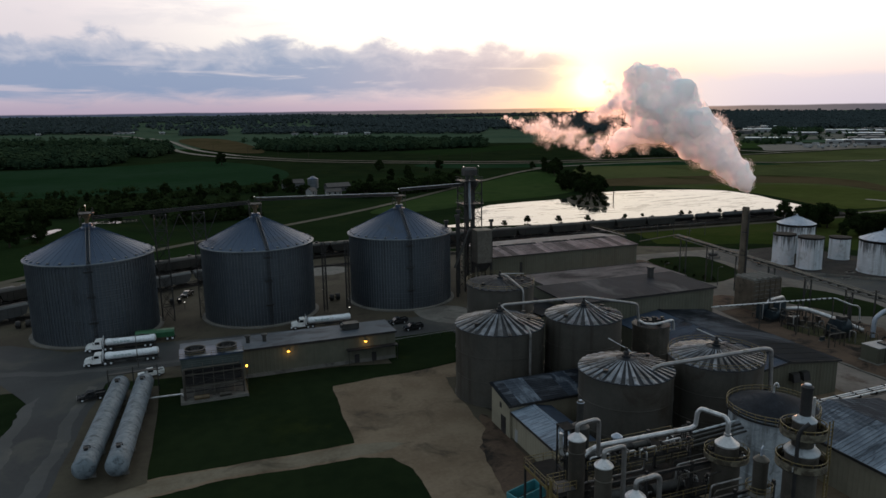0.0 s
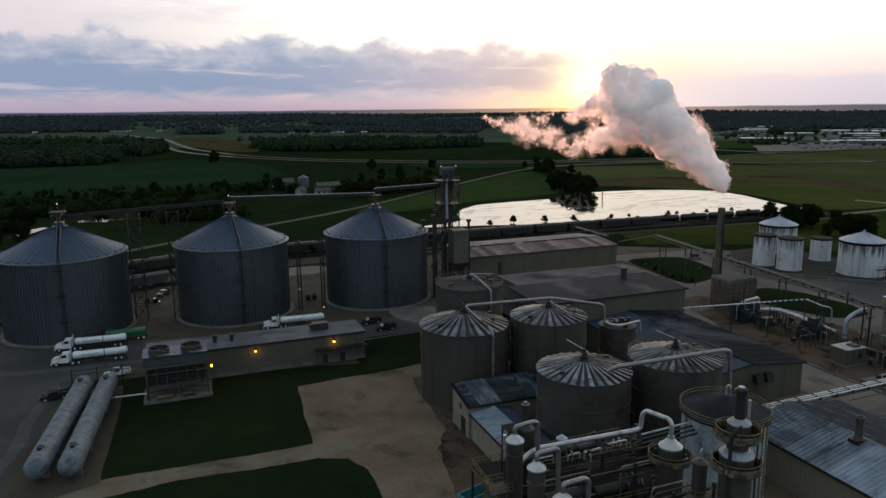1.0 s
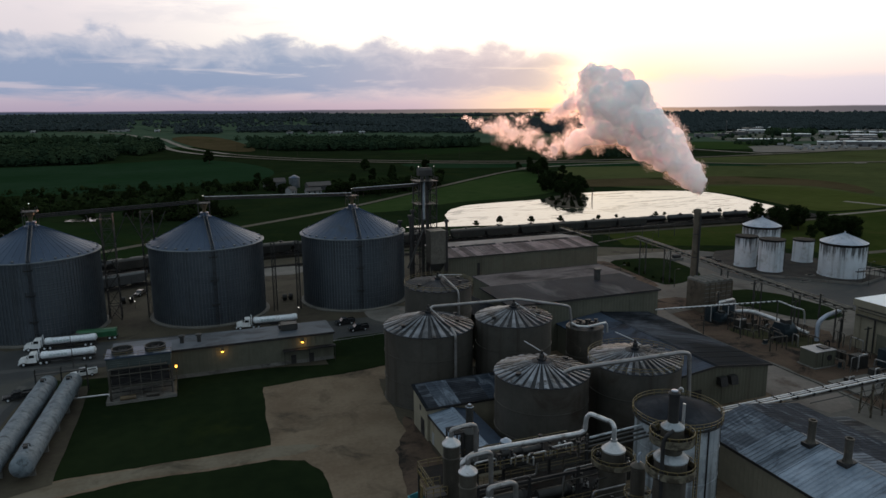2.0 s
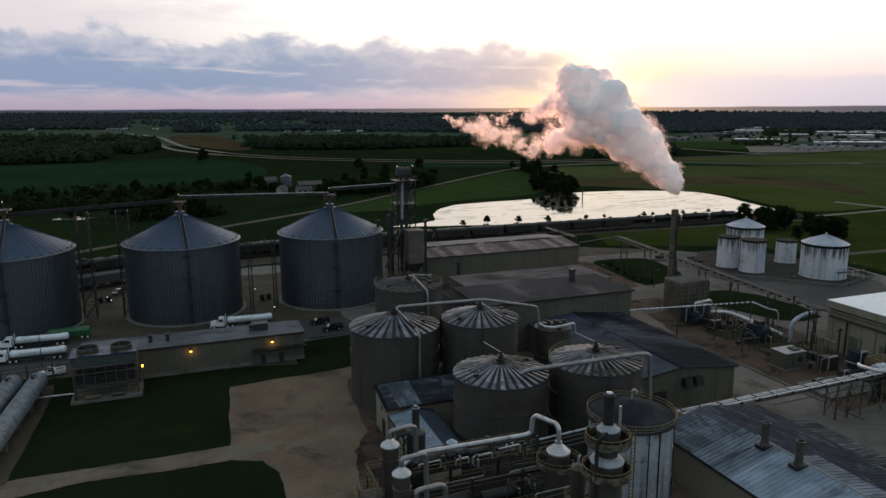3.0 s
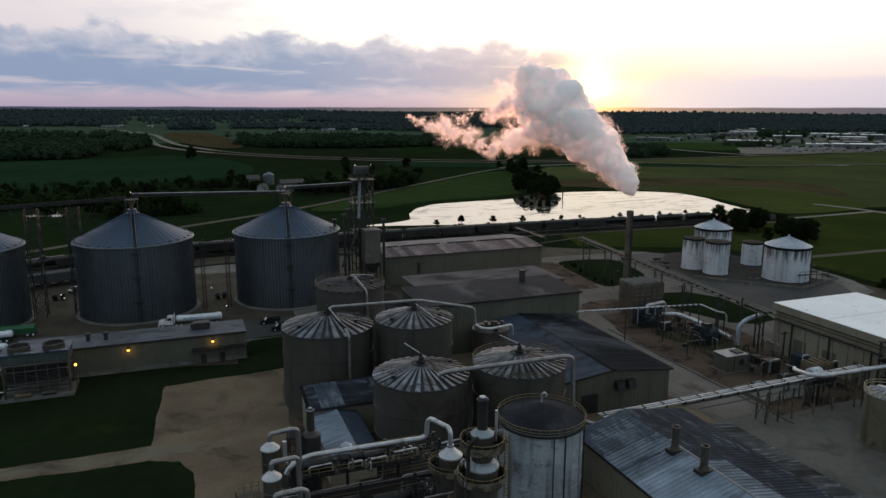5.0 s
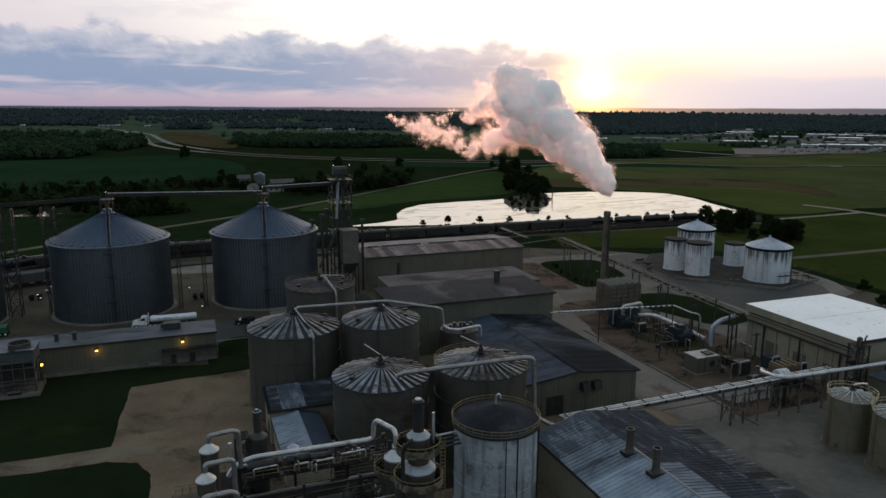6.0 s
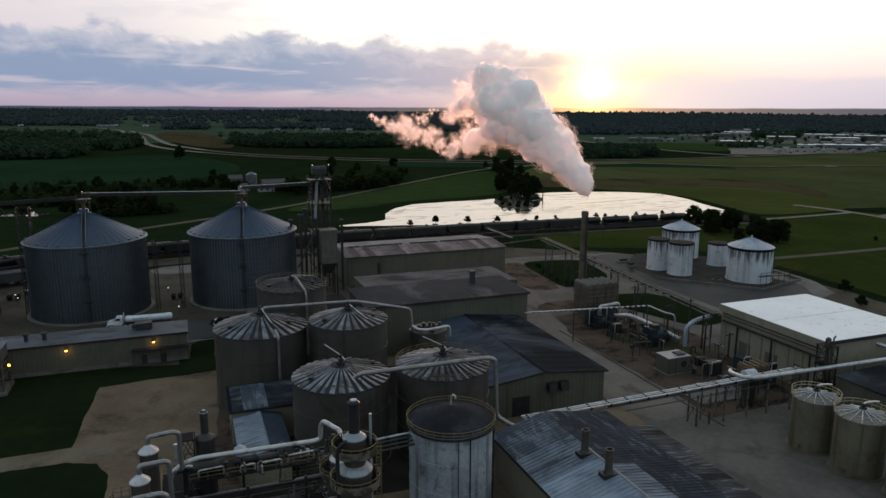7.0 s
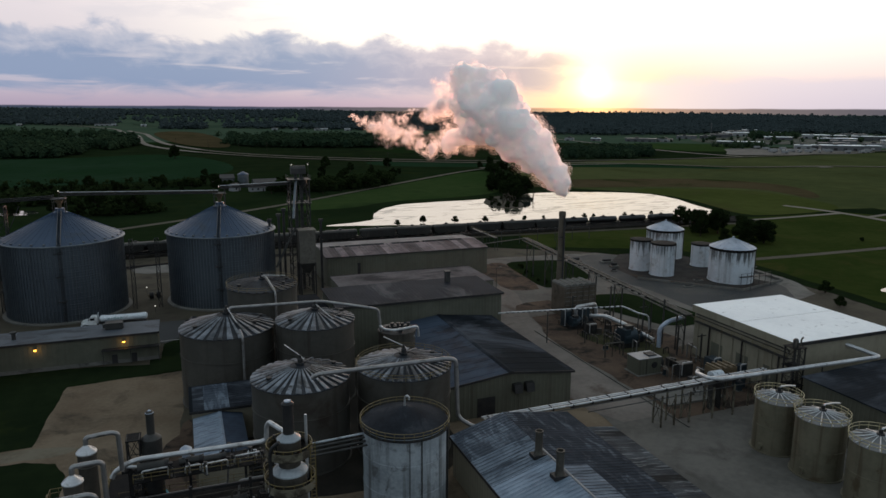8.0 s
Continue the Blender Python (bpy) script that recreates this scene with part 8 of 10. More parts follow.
def tank_truck(x, y, turn, label, with_tank=True):
    """A day-cab tractor with a tank trailer; its nose points to -x."""
    t = thing("tank_truck", (x, y, 0.07), label, "truck", "queued tank trucks", turn)
    part("chassis", box(B(), 0.6, 17.2, -0.45, 0.45, 0.75, 1.05), dark_steel, t, smooth=False)
    part("hood", gable_y(B(), -0.95, 0.95, [(0.9, 0.75), (2.6, 0.75), (2.6, 2.15), (1.2, 1.85), (0.9, 1.6)]), truck_white, t, "white truck hood", smooth=False)
    cab = part("cab", gable_y(B(), -1.15, 1.15, [(2.6, 0.75), (4.6, 0.75), (4.6, 2.85), (4.2, 3.0), (3.2, 2.95), (2.6, 2.15)]), truck_white, t, "white truck cab", smooth=False)
    part("windscreen", gable_y(B(), -1.0, 1.0, [(2.56, 2.16), (2.60, 2.12), (3.14, 2.86), (3.10, 2.9)]), glass_dark, cab, smooth=False)
    for s in (-1, 1):
        part("side_window", box(B(), 3.1, 4.2, s * 1.16 - 0.02, s * 1.16 + 0.02, 2.0, 2.65), glass_dark, cab, smooth=False)
        part("mirror", box(B(), 2.75, 2.85, s * 1.35 - 0.12, s * 1.35 + 0.12, 2.0, 2.6), dark_steel, cab, smooth=False)
        part("fender", gable_y(B(), s * 1.0 - 0.2, s * 1.0 + 0.2, [(1.2, 0.9), (2.5, 0.9), (2.3, 1.35), (1.4, 1.35)]), truck_white, t, smooth=False)
        part("exhaust", rod(B(), (4.95, s * 0.9, 1.0), (4.95, s * 0.9, 3.7), 0.09, n=8), trailer_silver, t)
    part("bumper", box(B(), 0.7, 0.95, -1.15, 1.15, 0.45, 0.85), trailer_silver, t, smooth=False)
    part("grille", box(B(), 0.84, 0.89, -0.6, 0.6, 0.95, 1.55), dark_steel, t, smooth=False)
    for s in (-0.85, 0.85):
        part("headlight", box(B(), 0.8, 0.92, s - 0.13, s + 0.13, 1.05, 1.3), house_white, t, smooth=False)
    wheels(t, [(1.85, -1.0), (1.85, 1.0), (5.4, -0.95), (5.4, 0.95), (6.7, -0.95), (6.7, 0.95), (14.8, -0.95), (14.8, 0.95), (16.1, -0.95), (16.1, 0.95)], 0.52, tyre_big, rim_big)
    prof = [(0, 0), (0.55, 0.06), (0.85, 0.3), (0.93, 0.6)]
    for k in range(1, 8):
        prof += [(0.93, 0.6 + k * 1.45 - 0.05), (0.96, 0.6 + k * 1.45 - 0.04), (0.96, 0.6 + k * 1.45 + 0.04), (0.93, 0.6 + k * 1.45 + 0.05)]
    prof += [(0.93, 11.6), (0.85, 11.9), (0.55, 12.14), (0, 12.2)]
    bm = lathe(B(), prof, 28)
    bmesh.ops.transform(bm, matrix=pose(5.3, 0, 2.1) @ Matrix.Rotation(radians(90), 4, "Y"), verts=bm.verts)
    part("tank", bm, trailer_silver, t, "pale polished trailer tank")
    part("tank_walk", box(B(), 7.0, 16.0, -0.25, 0.25, 3.02, 3.1), dark_steel, t, smooth=False)
    for k, (x0, x1) in enumerate(((7.4, 8.0), (8.2, 8.7), (8.9, 9.6), (9.8, 10.3), (10.5, 11.2))):
        part("marking", box(B(), x0, x1, -0.985, -0.93, 1.95, 2.45 - 0.1 * (k % 2)), teal_grey, t, "dull teal unreadable marking bar", smooth=False)
    part("cabinet", box(B(), 10.0, 12.2, -0.9, 0.9, 0.6, 1.15), dark_steel, t, smooth=False)
    part("rear_bumper", box(B(), 17.1, 17.3, -1.1, 1.1, 0.5, 0.7), dark_steel, t, smooth=False)
    return t


tank_truck(-26.3, 191.4, -2.5, "white tank truck parked before a grain bin")
tank_truck(-25.4, 179.8, -1.0, "white tank truck waiting on the asphalt drive")
tank_truck(25.0, 190.2, -3.0, "white tank truck between a bin and the low building")
gt = thing("grain_trailer", (-9.2, 194.6, 0.07), "green low hopper trailer beside a bin", "trailer", turn=-2)
part("body", gable(B(), -4.8, 4.8, [(-1.2, 1.0), (1.2, 1.0), (1.35, 2.4), (0.8, 2.9), (-0.8, 2.9), (-1.35, 2.4)]), green_paint, gt, smooth=False)
part("frame_rail", box(B(), -5.2, 5.2, -0.5, 0.5, 0.8, 1.0), dark_steel, gt, smooth=False)
wheels(gt, [(3.0, -1.0), (3.0, 1.0), (4.3, -1.0), (4.3, 1.0), (-4.0, -1.0), (-4.0, 1.0)], 0.52, tyre_big, rim_big)


def pickup(x, y, turn, paint, label):
    t = thing("pickup_truck", (x, y, 0.07), label, "pickup", "parked pickups", turn)
    part("body", gable_y(B(), -0.95, 0.95, [(0, 0.5), (5.5, 0.5), (5.6, 1.15), (3.5, 1.2), (1.6, 1.2), (0.1, 1.05)]), paint, t, smooth=False)
    part("cab", gable_y(B(), -0.85, 0.85, [(1.4, 1.18), (3.6, 1.18), (3.3, 1.85), (2.0, 1.85)]), paint, t, smooth=False)
    part("windscreen", gable_y(B(), -0.78, 0.78, [(1.42, 1.22), (1.46, 1.2), (2.0, 1.78), (1.96, 1.8)]), glass_dark, t, smooth=False)
    part("bed_floor", box(B(), 3.7, 5.4, -0.78, 0.78, 1.16, 1.22), dark_steel, t, smooth=False)
    for s in (-1, 1):
        part("side_window", box(B(), 2.0, 3.2, s * 0.86 - 0.015, s * 0.86 + 0.015, 1.28, 1.7), glass_dark, t, smooth=False)
        part("bed_side", box(B(), 3.6, 5.55, s * 0.88 - 0.06, s * 0.88 + 0.06, 1.15, 1.5), paint, t, smooth=False)
        part("headlight", box(B(), -0.02, 0.05, s * 0.7 - 0.14, s * 0.7 + 0.14, 0.8, 1.0), house_white, t, smooth=False)
    part("tailgate", box(B(), 5.5, 5.58, -0.85, 0.85, 1.1, 1.5), paint, t, smooth=False)
    wheels(t, [(1.0, -0.86), (1.0, 0.86), (4.4, -0.86), (4.4, 0.86)], 0.38, tyre_car, rim_car)
    return t


pickup(-23.6, 157.0, 8, car_dark, "dark pickup parked by horizontal tanks")
pickup(-12.2, 166.4, 10, truck_white, "white pickup with dark bed near tanks")
pickup(52.0, 183.4, 6, car_dark, "dark pickup parked on the drive")
pickup(54.2, 176.6, 4, car_dark, "dark pickup beside the low building")
pickup(-2.0, 238.0, 60, car_dark, "dark pickup behind the grain bins")
for bx2, by2 in ((-46, 222), (-43.5, 222.4), (42.6, 216.0), (44.6, 216.4), (-5.2, 231.5), (-3.0, 232.0)):
    d = thing("bin_fan", (bx2, by2, 0), "dark round aeration fan beside a bin", "fan", "aeration fans")
    part("housing", rod(B(), (-0.6, 0, 1.1), (0.6, 0, 1.1), 1.0, n=18), dark_steel, d)
    part("motor", rod(B(), (-1.0, 0, 1.1), (-0.6, 0, 1.1), 0.4, n=12), amber_tank, d)
    part("foot", box(B(), -0.5, 0.5, -0.5, 0.5, 0, 0.3), dark_steel, d, smooth=False)


# ---- rail cars ----
def rail_car(paint, label, group):
    c = thing("rail_car", (0, 0, 0.3), label, "rail car", group)
    part("body", gable_y(B(), -1.5, 1.5, [(-7.6, 1.6), (-6.2, 1.1), (6.2, 1.1), (7.6, 1.6), (8.3, 3.6), (8.3, 4.1), (-8.3, 4.1), (-8.3, 3.6)]), paint, c, smooth=False)
    part("roof", gable(B(), -8.4, 8.4, [(-1.55, 4.1), (1.55, 4.1), (1.1, 4.5), (0.5, 4.7), (-0.5, 4.7), (-1.1, 4.5)]), paint, c, smooth=False)
    rib = mesh_of("side_rib", box(B(), -0.06, 0.06, -1.6, 1.6, 1.15, 4.1), paint, False)
    for k in range(8):
        again("side_rib", rib, c, pose(-6.3 + k * 1.8, 0, 0))
    for k in (-3.8, 0, 3.8):
        hp = B()
        lo = [hp.verts.new((k + sx * 0.5, sy * 0.5, 0.35)) for sx, sy in ((-1, -1), (1, -1), (1, 1), (-1, 1))]
        hi = [hp.verts.new((k + sx * 1.7, sy * 1.4, 1.15)) for sx, sy in ((-1, -1), (1, -1), (1, 1), (-1, 1))]
        for i in range(4):
            hp.faces.new((lo[i], lo[(i + 1) % 4], hi[(i + 1) % 4], hi[i]))
        hp.faces.new(lo[::-1])
        part("hopper", hp, paint, c, smooth=False)
    part("roof_walk", box(B(), -8.2, 8.2, -0.35, 0.35, 4.75, 4.82), dark_steel, c, smooth=False)
    for sx in (-6.0, 6.0):
        bg = part("bogie", box(B(), sx - 1.3, sx + 1.3, -1.1, 1.1, 0.35, 0.75), dark_steel, c, smooth=False)
        for dx in (-0.9, 0.9):
            for yy in (-0.75, 0.75):
                wbm = lathe(B(), [(0.42, -0.07), (0.46, -0.05), (0.46, 0.05), (0.42, 0.07)], 14)
                bmesh.ops.transform(wbm, matrix=pose(sx + dx, yy, 0.46, 90, 0, 0), verts=wbm.verts)
                part("wheel", wbm, dark_steel, bg)
    for sx in (-1, 1):
        part("coupler", box(B(), sx * 8.3 - 0.5, sx * 8.3 + 0.5, -0.15, 0.15, 0.75, 1.0), dark_steel, c, smooth=False)
    return c


def tank_car(paint, label, group):
    c = thing("tank_car", (0, 0, 0.3), label, "rail car", group)
    r, half = 1.55, 7.7
    prof = [(0, -half), (r * 0.5, -half + 0.10), (r * 0.85, -half + 0.34), (r, -half + 0.75)]
    for x in (-4.2, 0.0, 4.2):
        prof += [(r, x - 0.12), (r + 0.03, x - 0.10), (r + 0.03, x + 0.10), (r, x + 0.12)]
    prof += [(r, half - 0.75), (r * 0.85, half - 0.34), (r * 0.5, half - 0.10), (0, half)]
    bm = lathe(B(), prof, 24)
    bmesh.ops.transform(bm, matrix=Matrix.Translation((0, 0, 2.62)) @ Matrix.Rotation(radians(90), 4, "Y"), verts=bm.verts)
    part("tank", bm, paint, c)
    part("dome", lathe(B(), [(0.62, 4.0), (0.62, 4.55), (0.72, 4.56), (0.72, 4.66), (0.3, 4.8), (0, 4.82)], 14), dark_steel, c)
    part("dome_platform", box(B(), -1.4, 1.4, -1.2, 1.2, 4.16, 4.22), dark_steel, c, smooth=False)
    part("sill", box(B(), -8.1, 8.1, -0.35, 0.35, 0.75, 1.12), dark_steel, c, smooth=False)
    for sx in (-6.9, 6.9):
        part("end_platform", box(B(), sx - 1.2, sx + 1.2, -1.45, 1.45, 1.06, 1.16), dark_steel, c, smooth=False)
        part("end_rail", box(box(B(), sx * 1.16 - 0.03, sx * 1.16 + 0.03, -1.4, 1.4, 2.1, 2.16), sx * 1.16 - 0.03, sx * 1.16 + 0.03, -0.03, 0.03, 1.16, 2.1), dark_steel, c, smooth=False)
    for sx in (-5.6, 5.6):
        bg = part("bogie", box(B(), sx - 1.3, sx + 1.3, -1.1, 1.1, 0.35, 0.75), dark_steel, c, smooth=False)
        for dx in (-0.9, 0.9):
            for yy in (-0.75, 0.75):
                wbm = lathe(B(), [(0.42, -0.07), (0.46, -0.05), (0.46, 0.05), (0.42, 0.07)], 14)
                bmesh.ops.transform(wbm, matrix=pose(sx + dx, yy, 0.46, 90, 0, 0), verts=wbm.verts)
                part("wheel", wbm, dark_steel, bg)
    return c


def string_cars(car, line, off, pitch, start, stop, skip=()):
    """Cars coupled along a track; the first takes the model itself."""
    spots = [(x - off * math.sin(radians(a)), y + off * math.cos(radians(a)), a) for x, y, a in curve([p[:2] for p in line], pitch)]
    spots = [q for q in spots if start < q[0] < stop]
    z = 0.3 + (EMBANKMENT if line is MAIN_LINE else 0.0)
    for k, (x, y, a) in enumerate(spots):
        if k == 0:
            car.matrix_basis = pose(x, y, z, 0, 0, a)
        elif k not in skip:
            copy_thing(car, pose(x, y, z, 0, 0, a))


string_cars(tank_car(tank_car_black, "black tank car with small dome in a long train", "tank car train"), MAIN_LINE, 0.0, 17.0, -240, 306)
string_cars(rail_car(rail_car_paint, "dark covered hopper rail car on the near track", "freight train"), MAIN_LINE, -4.9, 17.6, -240, 224, (14, 15))
string_cars(rail_car(rail_car_grey, "grey covered hopper rail car behind the bins", "grey hopper cars"), SIDING, 0.0, 17.6, -200, 14, (9,))

# ---- trees ----
def ico(level):
    bm = B()
    bmesh.ops.create_icosphere(bm, subdivisions=level, radius=1.0)
    v = np.array([p.co[:] for p in bm.verts])
    f = np.array([[q.index for q in p.verts] for p in bm.faces])
    bm.free()
    return v, f


ICO1, ICO2 = ico(1), ico(2)
rng = np.random.default_rng(7)


def clumps(centres, sizes, base=ICO1, rough=0.35, flat=0.85):
    """Many uneven lumps as one list of vertices and faces."""
    bv, bf = base
    n, k = len(centres), len(bv)
    jit = 1.0 + rough * rng.uniform(-1, 1, (n, k, 1))
    ang = rng.uniform(0, 2 * math.pi, n)
    rot = np.stack([np.stack([np.cos(ang), -np.sin(ang)], -1), np.stack([np.sin(ang), np.cos(ang)], -1)], 1)
    v = np.repeat(bv[None], n, 0) * jit
    v[..., :2] = np.einsum("nij,nkj->nki", rot, v[..., :2])
    v[..., 2] *= flat
    v = v * np.asarray(sizes)[:, None, None] + np.asarray(centres)[:, None, :]
    f = bf[None] + (np.arange(n) * k)[:, None, None]
    return v.reshape(-1, 3), f.reshape(-1, bf.shape[1])


def mesh_np(name, v, f, material, smooth=False):
    me = bpy.data.meshes.new(name)
    me.from_pydata(v.tolist(), [], f.tolist())
    me.materials.append(material)
    if smooth:
        me.polygons.foreach_set("use_smooth", [True] * len(me.polygons))
    me.update()
    return me


def leaf_cloud(h, w, n_leaf, seed):
    """Small leaf triangles spread through several lumps of a crown."""
    g = np.random.default_rng(seed)
    lumps = []
    for _ in range(26):
        a, u = g.uniform(0, 2 * math.pi), g.uniform(0.0, 1.0)
        z = h * (0.16 + 0.70 * u)
        spread = w * 0.5 * (0.85 if u < 0.55 else 1.25 - 0.9 * u)
        rr = spread * math.sqrt(g.uniform(0.1, 1.0))
        lumps.append((rr * math.cos(a), rr * math.sin(a), z, w * g.uniform(0.12, 0.22)))
    lumps = np.array(lumps)
    which = g.integers(0, len(lumps), n_leaf)
    d = g.normal(size=(n_leaf, 3))
    d /= np.linalg.norm(d, axis=1, keepdims=True)
    c = lumps[which, :3] + d * (lumps[which, 3] * g.uniform(0.55, 1.08, n_leaf))[:, None] * np.array([1, 1, 0.8])
    s = w * g.uniform(0.018, 0.042, n_leaf)[:, None]
    t1, t2 = g.normal(size=(n_leaf, 3)), g.normal(size=(n_leaf, 3))
    t1 /= np.linalg.norm(t1, axis=1, keepdims=True)
    t2 /= np.linalg.norm(t2, axis=1, keepdims=True)
    v = np.stack([c - t1 * s, c + t1 * s, c + t2 * s * 1.4], 1).reshape(-1, 3)
    f = np.arange(len(v)).reshape(-1, 3)
    core_v, core_f = clumps(lumps[:, :3], lumps[:, 3] * 0.66, ICO1, 0.3, 0.8)
    return np.concatenate([v, core_v]), np.concatenate([f, core_f + len(v)])


def tree_parts(h, w, seed):
    g = random.Random(seed)
    bm = B()
    rod(bm, (0, 0, -0.2), (0.02 * h, 0.01 * h, h * 0.30), w * 0.045, w * 0.03, 9)
    for k in range(6):
        a = k * 1.05 + g.random() * 0.6
        z0 = h * (0.24 + 0.04 * k)
        rod(bm, (0.015 * h, 0.01 * h, z0), (math.cos(a) * w * 0.3, math.sin(a) * w * 0.3, z0 + h * 0.26), w * 0.022, w * 0.008, 6)
    v, f = leaf_cloud(h, w, 6500, seed)
    return mesh_of("trunk", bm, bark), mesh_np("crown", v, f, leaf)


TREES = [tree_parts(14, 11, 3), tree_parts(17, 10, 5), tree_parts(12, 12, 9), tree_parts(9, 7, 12), tree_parts(4.2, 4.6, 15)]


def tree(x, y, kind, size, label, group):
    t = thing("tree" if kind < 4 else "shrub", (x, y, land(x, y)), label, "tree" if kind < 4 else "shrub", group, (x * 37 + y * 91) % 360)
    trunk, crown = TREES[kind]
    again("trunk", trunk, t, Matrix.Scale(size, 4)), again("crown", crown, t, Matrix.Scale(size, 4))
    return t


for x, y, k, s in ((294, 277, 0, 0.82), (300, 270, 2, 0.8), (289, 259, 2, 1.0), (297, 253, 0, 0.9), (305, 262, 2, 0.95), (284, 250, 3, 1.0), (306, 248, 3, 1.1), (291, 229, 2, 0.98), (299, 226, 2, 0.92), (286, 222, 3, 1.0), (304, 233, 3, 1.1), (281, 231, 3, 0.8)):
    tree(x, y, k, s, "broad dark leafy tree behind the white tanks", "trees behind white tanks")
for x, y, k, s in ((250.5, 150.5, 4, 0.95), (240.5, 136.5, 4, 0.8), (330, 262, 4, 0.5), (345, 214, 4, 0.5)):
    tree(x, y, k, s, "round dark shrub on the lawn", "lawn shrubs")
for i, (x, y) in enumerate(((172.6, 219.5), (171.8, 215.7), (169.6, 207.7), (169.3, 202.4), (168.2, 195.8), (168.6, 191.2), (170.3, 188.9))):
    tree(x, y, 4, 0.26 + 0.05 * (i * 3 % 4), "low dark bush along a lawn edge", "lawn edge bushes")
for x, y, s in ((156, 326, 1.0), (171, 329, 1.35), (187.5, 325, 1.2), (203.5, 322, 1.1), (226, 320, 0.9), (238, 321, 0.7), (262, 318, 0.9), (268, 318, 0.7), (287, 316, 0.8), (305, 316, 0.8), (330, 314, 0.9)):
    tree(x, y, 4, s * 0.7, "small dark bush on the pond bank", "pond bank bushes")
for i, (x, y) in enumerate(((262, 404), (266, 412), (271, 421), (273, 434), (275, 449), (279, 464), (267, 453), (279, 481), (292, 494), (288, 444), (294, 466), (270, 440), (261, 418), (296, 480), (284, 432))):
    tree(x, y, (0, 2, 0, 1, 2)[i % 5], 0.72 + 0.10 * ((i * 7) % 4), "dark leafy tree on the spit by the pond", "pond spit trees")
for i, (x, y) in enumerate(((318, 560), (326, 580), (336, 612), (345, 600), (330, 596))):
    tree(x, y, (0, 2, 1)[i % 3], 0.9, "dark leafy tree beyond the pond meadow", "meadow trees")
for i, (x, y) in enumerate(((234, 380), (236, 374), (238, 367), (243, 366), (248, 374), (252, 382), (240, 388), (241, 398), (246, 406), (252, 404), (254, 394), (257, 408), (262, 420), (245, 380))):
    tree(x, y, 4, 0.55 + 0.12 * ((i * 5) % 4), "low dark brush on a muddy spit", "spit brush")
for i, (x, y, ln, top) in enumerate(((243, 384, 9, 5.5), (247, 393, 8, 5.0), (250, 386, 10, 6.0), (238, 378, 7, 3.5))):
    dl = thing("dead_limb", (x, y, 0.1), "bare fallen limb arching over the water", "dead branch", "fallen limbs", 40 * i)
    part("bough", pipe(B(), [(0, 0, 0), (ln * 0.2, 0.3, top * 0.7), (ln * 0.5, 0.8, top), (ln * 0.8, 0.6, top * 0.75), (ln, 0.2, 0)], 0.32, 1.5, 6), bark, dl)
    for k in range(3):
        part("twig", rod(B(), (ln * (0.3 + 0.2 * k), 0.6, top * 0.9), (ln * (0.25 + 0.25 * k), 1.6 - k, top * 1.25), 0.12, 0.04, 5), bark, dl)
dt = thing("dead_tree", (274, 402, 0.05), "bare dead tree standing at the water's edge", "dead tree")
part("trunk", rod(B(), (0, 0, 0), (0.3, 0, 7.5), 0.4, 0.12, 7), bark, dt)
for k in range(6):
    part("limb", rod(B(), (0.1, 0, 2.6 + k * 0.75), (math.cos(k * 2.2) * 2.0, math.sin(k * 2.2) * 2.0, 4.2 + k * 0.75), 0.14, 0.04, 5), bark, dt)
for i, (x, y) in enumerate(((-66, 376), (-76, 368), (-84, 384), (-70, 404), (-36, 430), (-12, 418), (0, 408), (8, 416), (-92, 372), (-100, 390), (18, 420), (28, 412))):
    tree(x, y, (2, 0, 3, 0)[i % 4], 0.8 + 0.1 * ((i * 5) % 4), "dark leafy tree behind the grain bins", "trees behind bins")
for i, (x, y) in enumerate(((112, 486), (122, 478), (134, 476), (146, 474), (160, 482), (172, 492), (184, 500), (196, 508), (206, 520), (150, 500), (166, 512), (182, 524), (120, 505), (198, 540), (212, 552), (224, 566), (140, 520), (158, 540), (180, 560), (240, 600), (150, 575), (76, 540), (70, 556), (204, 640), (230, 660), (190, 690), (255, 690), (345, 628), (356, 634), (338, 640), (368, 646))):
    tree(x, y, (0, 2, 1, 0, 3)[i % 5], 0.62 + 0.1 * ((i * 3) % 4), "dark leafy farm tree in the fields", "farm trees")
for i in range(40):
    x = -95 + i * 4.9 + rng.uniform(-3, 3)
    tree(x, 540 + 26 * math.sin(i * 0.8) + rng.uniform(-14, 22), (3, 2, 0, 3, 4)[i % 5], 0.42 + 0.35 * rng.random(), "dark hedgerow tree along a field edge", "hedgerow trees")
tree(47, 870, 0, 1.25, "lone dark tree in an open field", "lone trees")


# woodland blocks
OCT = (np.array([(1, 0, 0), (0, 1, 0), (-1, 0, 0), (0, -1, 0), (0, 0, 1.0), (0, 0, -0.6)], float), np.array([(0, 1, 4), (1, 2, 4), (2, 3, 4), (3, 0, 4), (1, 0, 5), (2, 1, 5), (3, 2, 5), (0, 3, 5)]))


def within(q, poly):
    inside, j = False, len(poly) - 1
    for i in range(len(poly)):
        (xi, yi), (xj, yj) = poly[i], poly[j]
        if (yi > q[1]) != (yj > q[1]) and q[0] < (xj - xi) * (q[1] - yi) / (yj - yi) + xi:
            inside = not inside
        j = i
    return inside


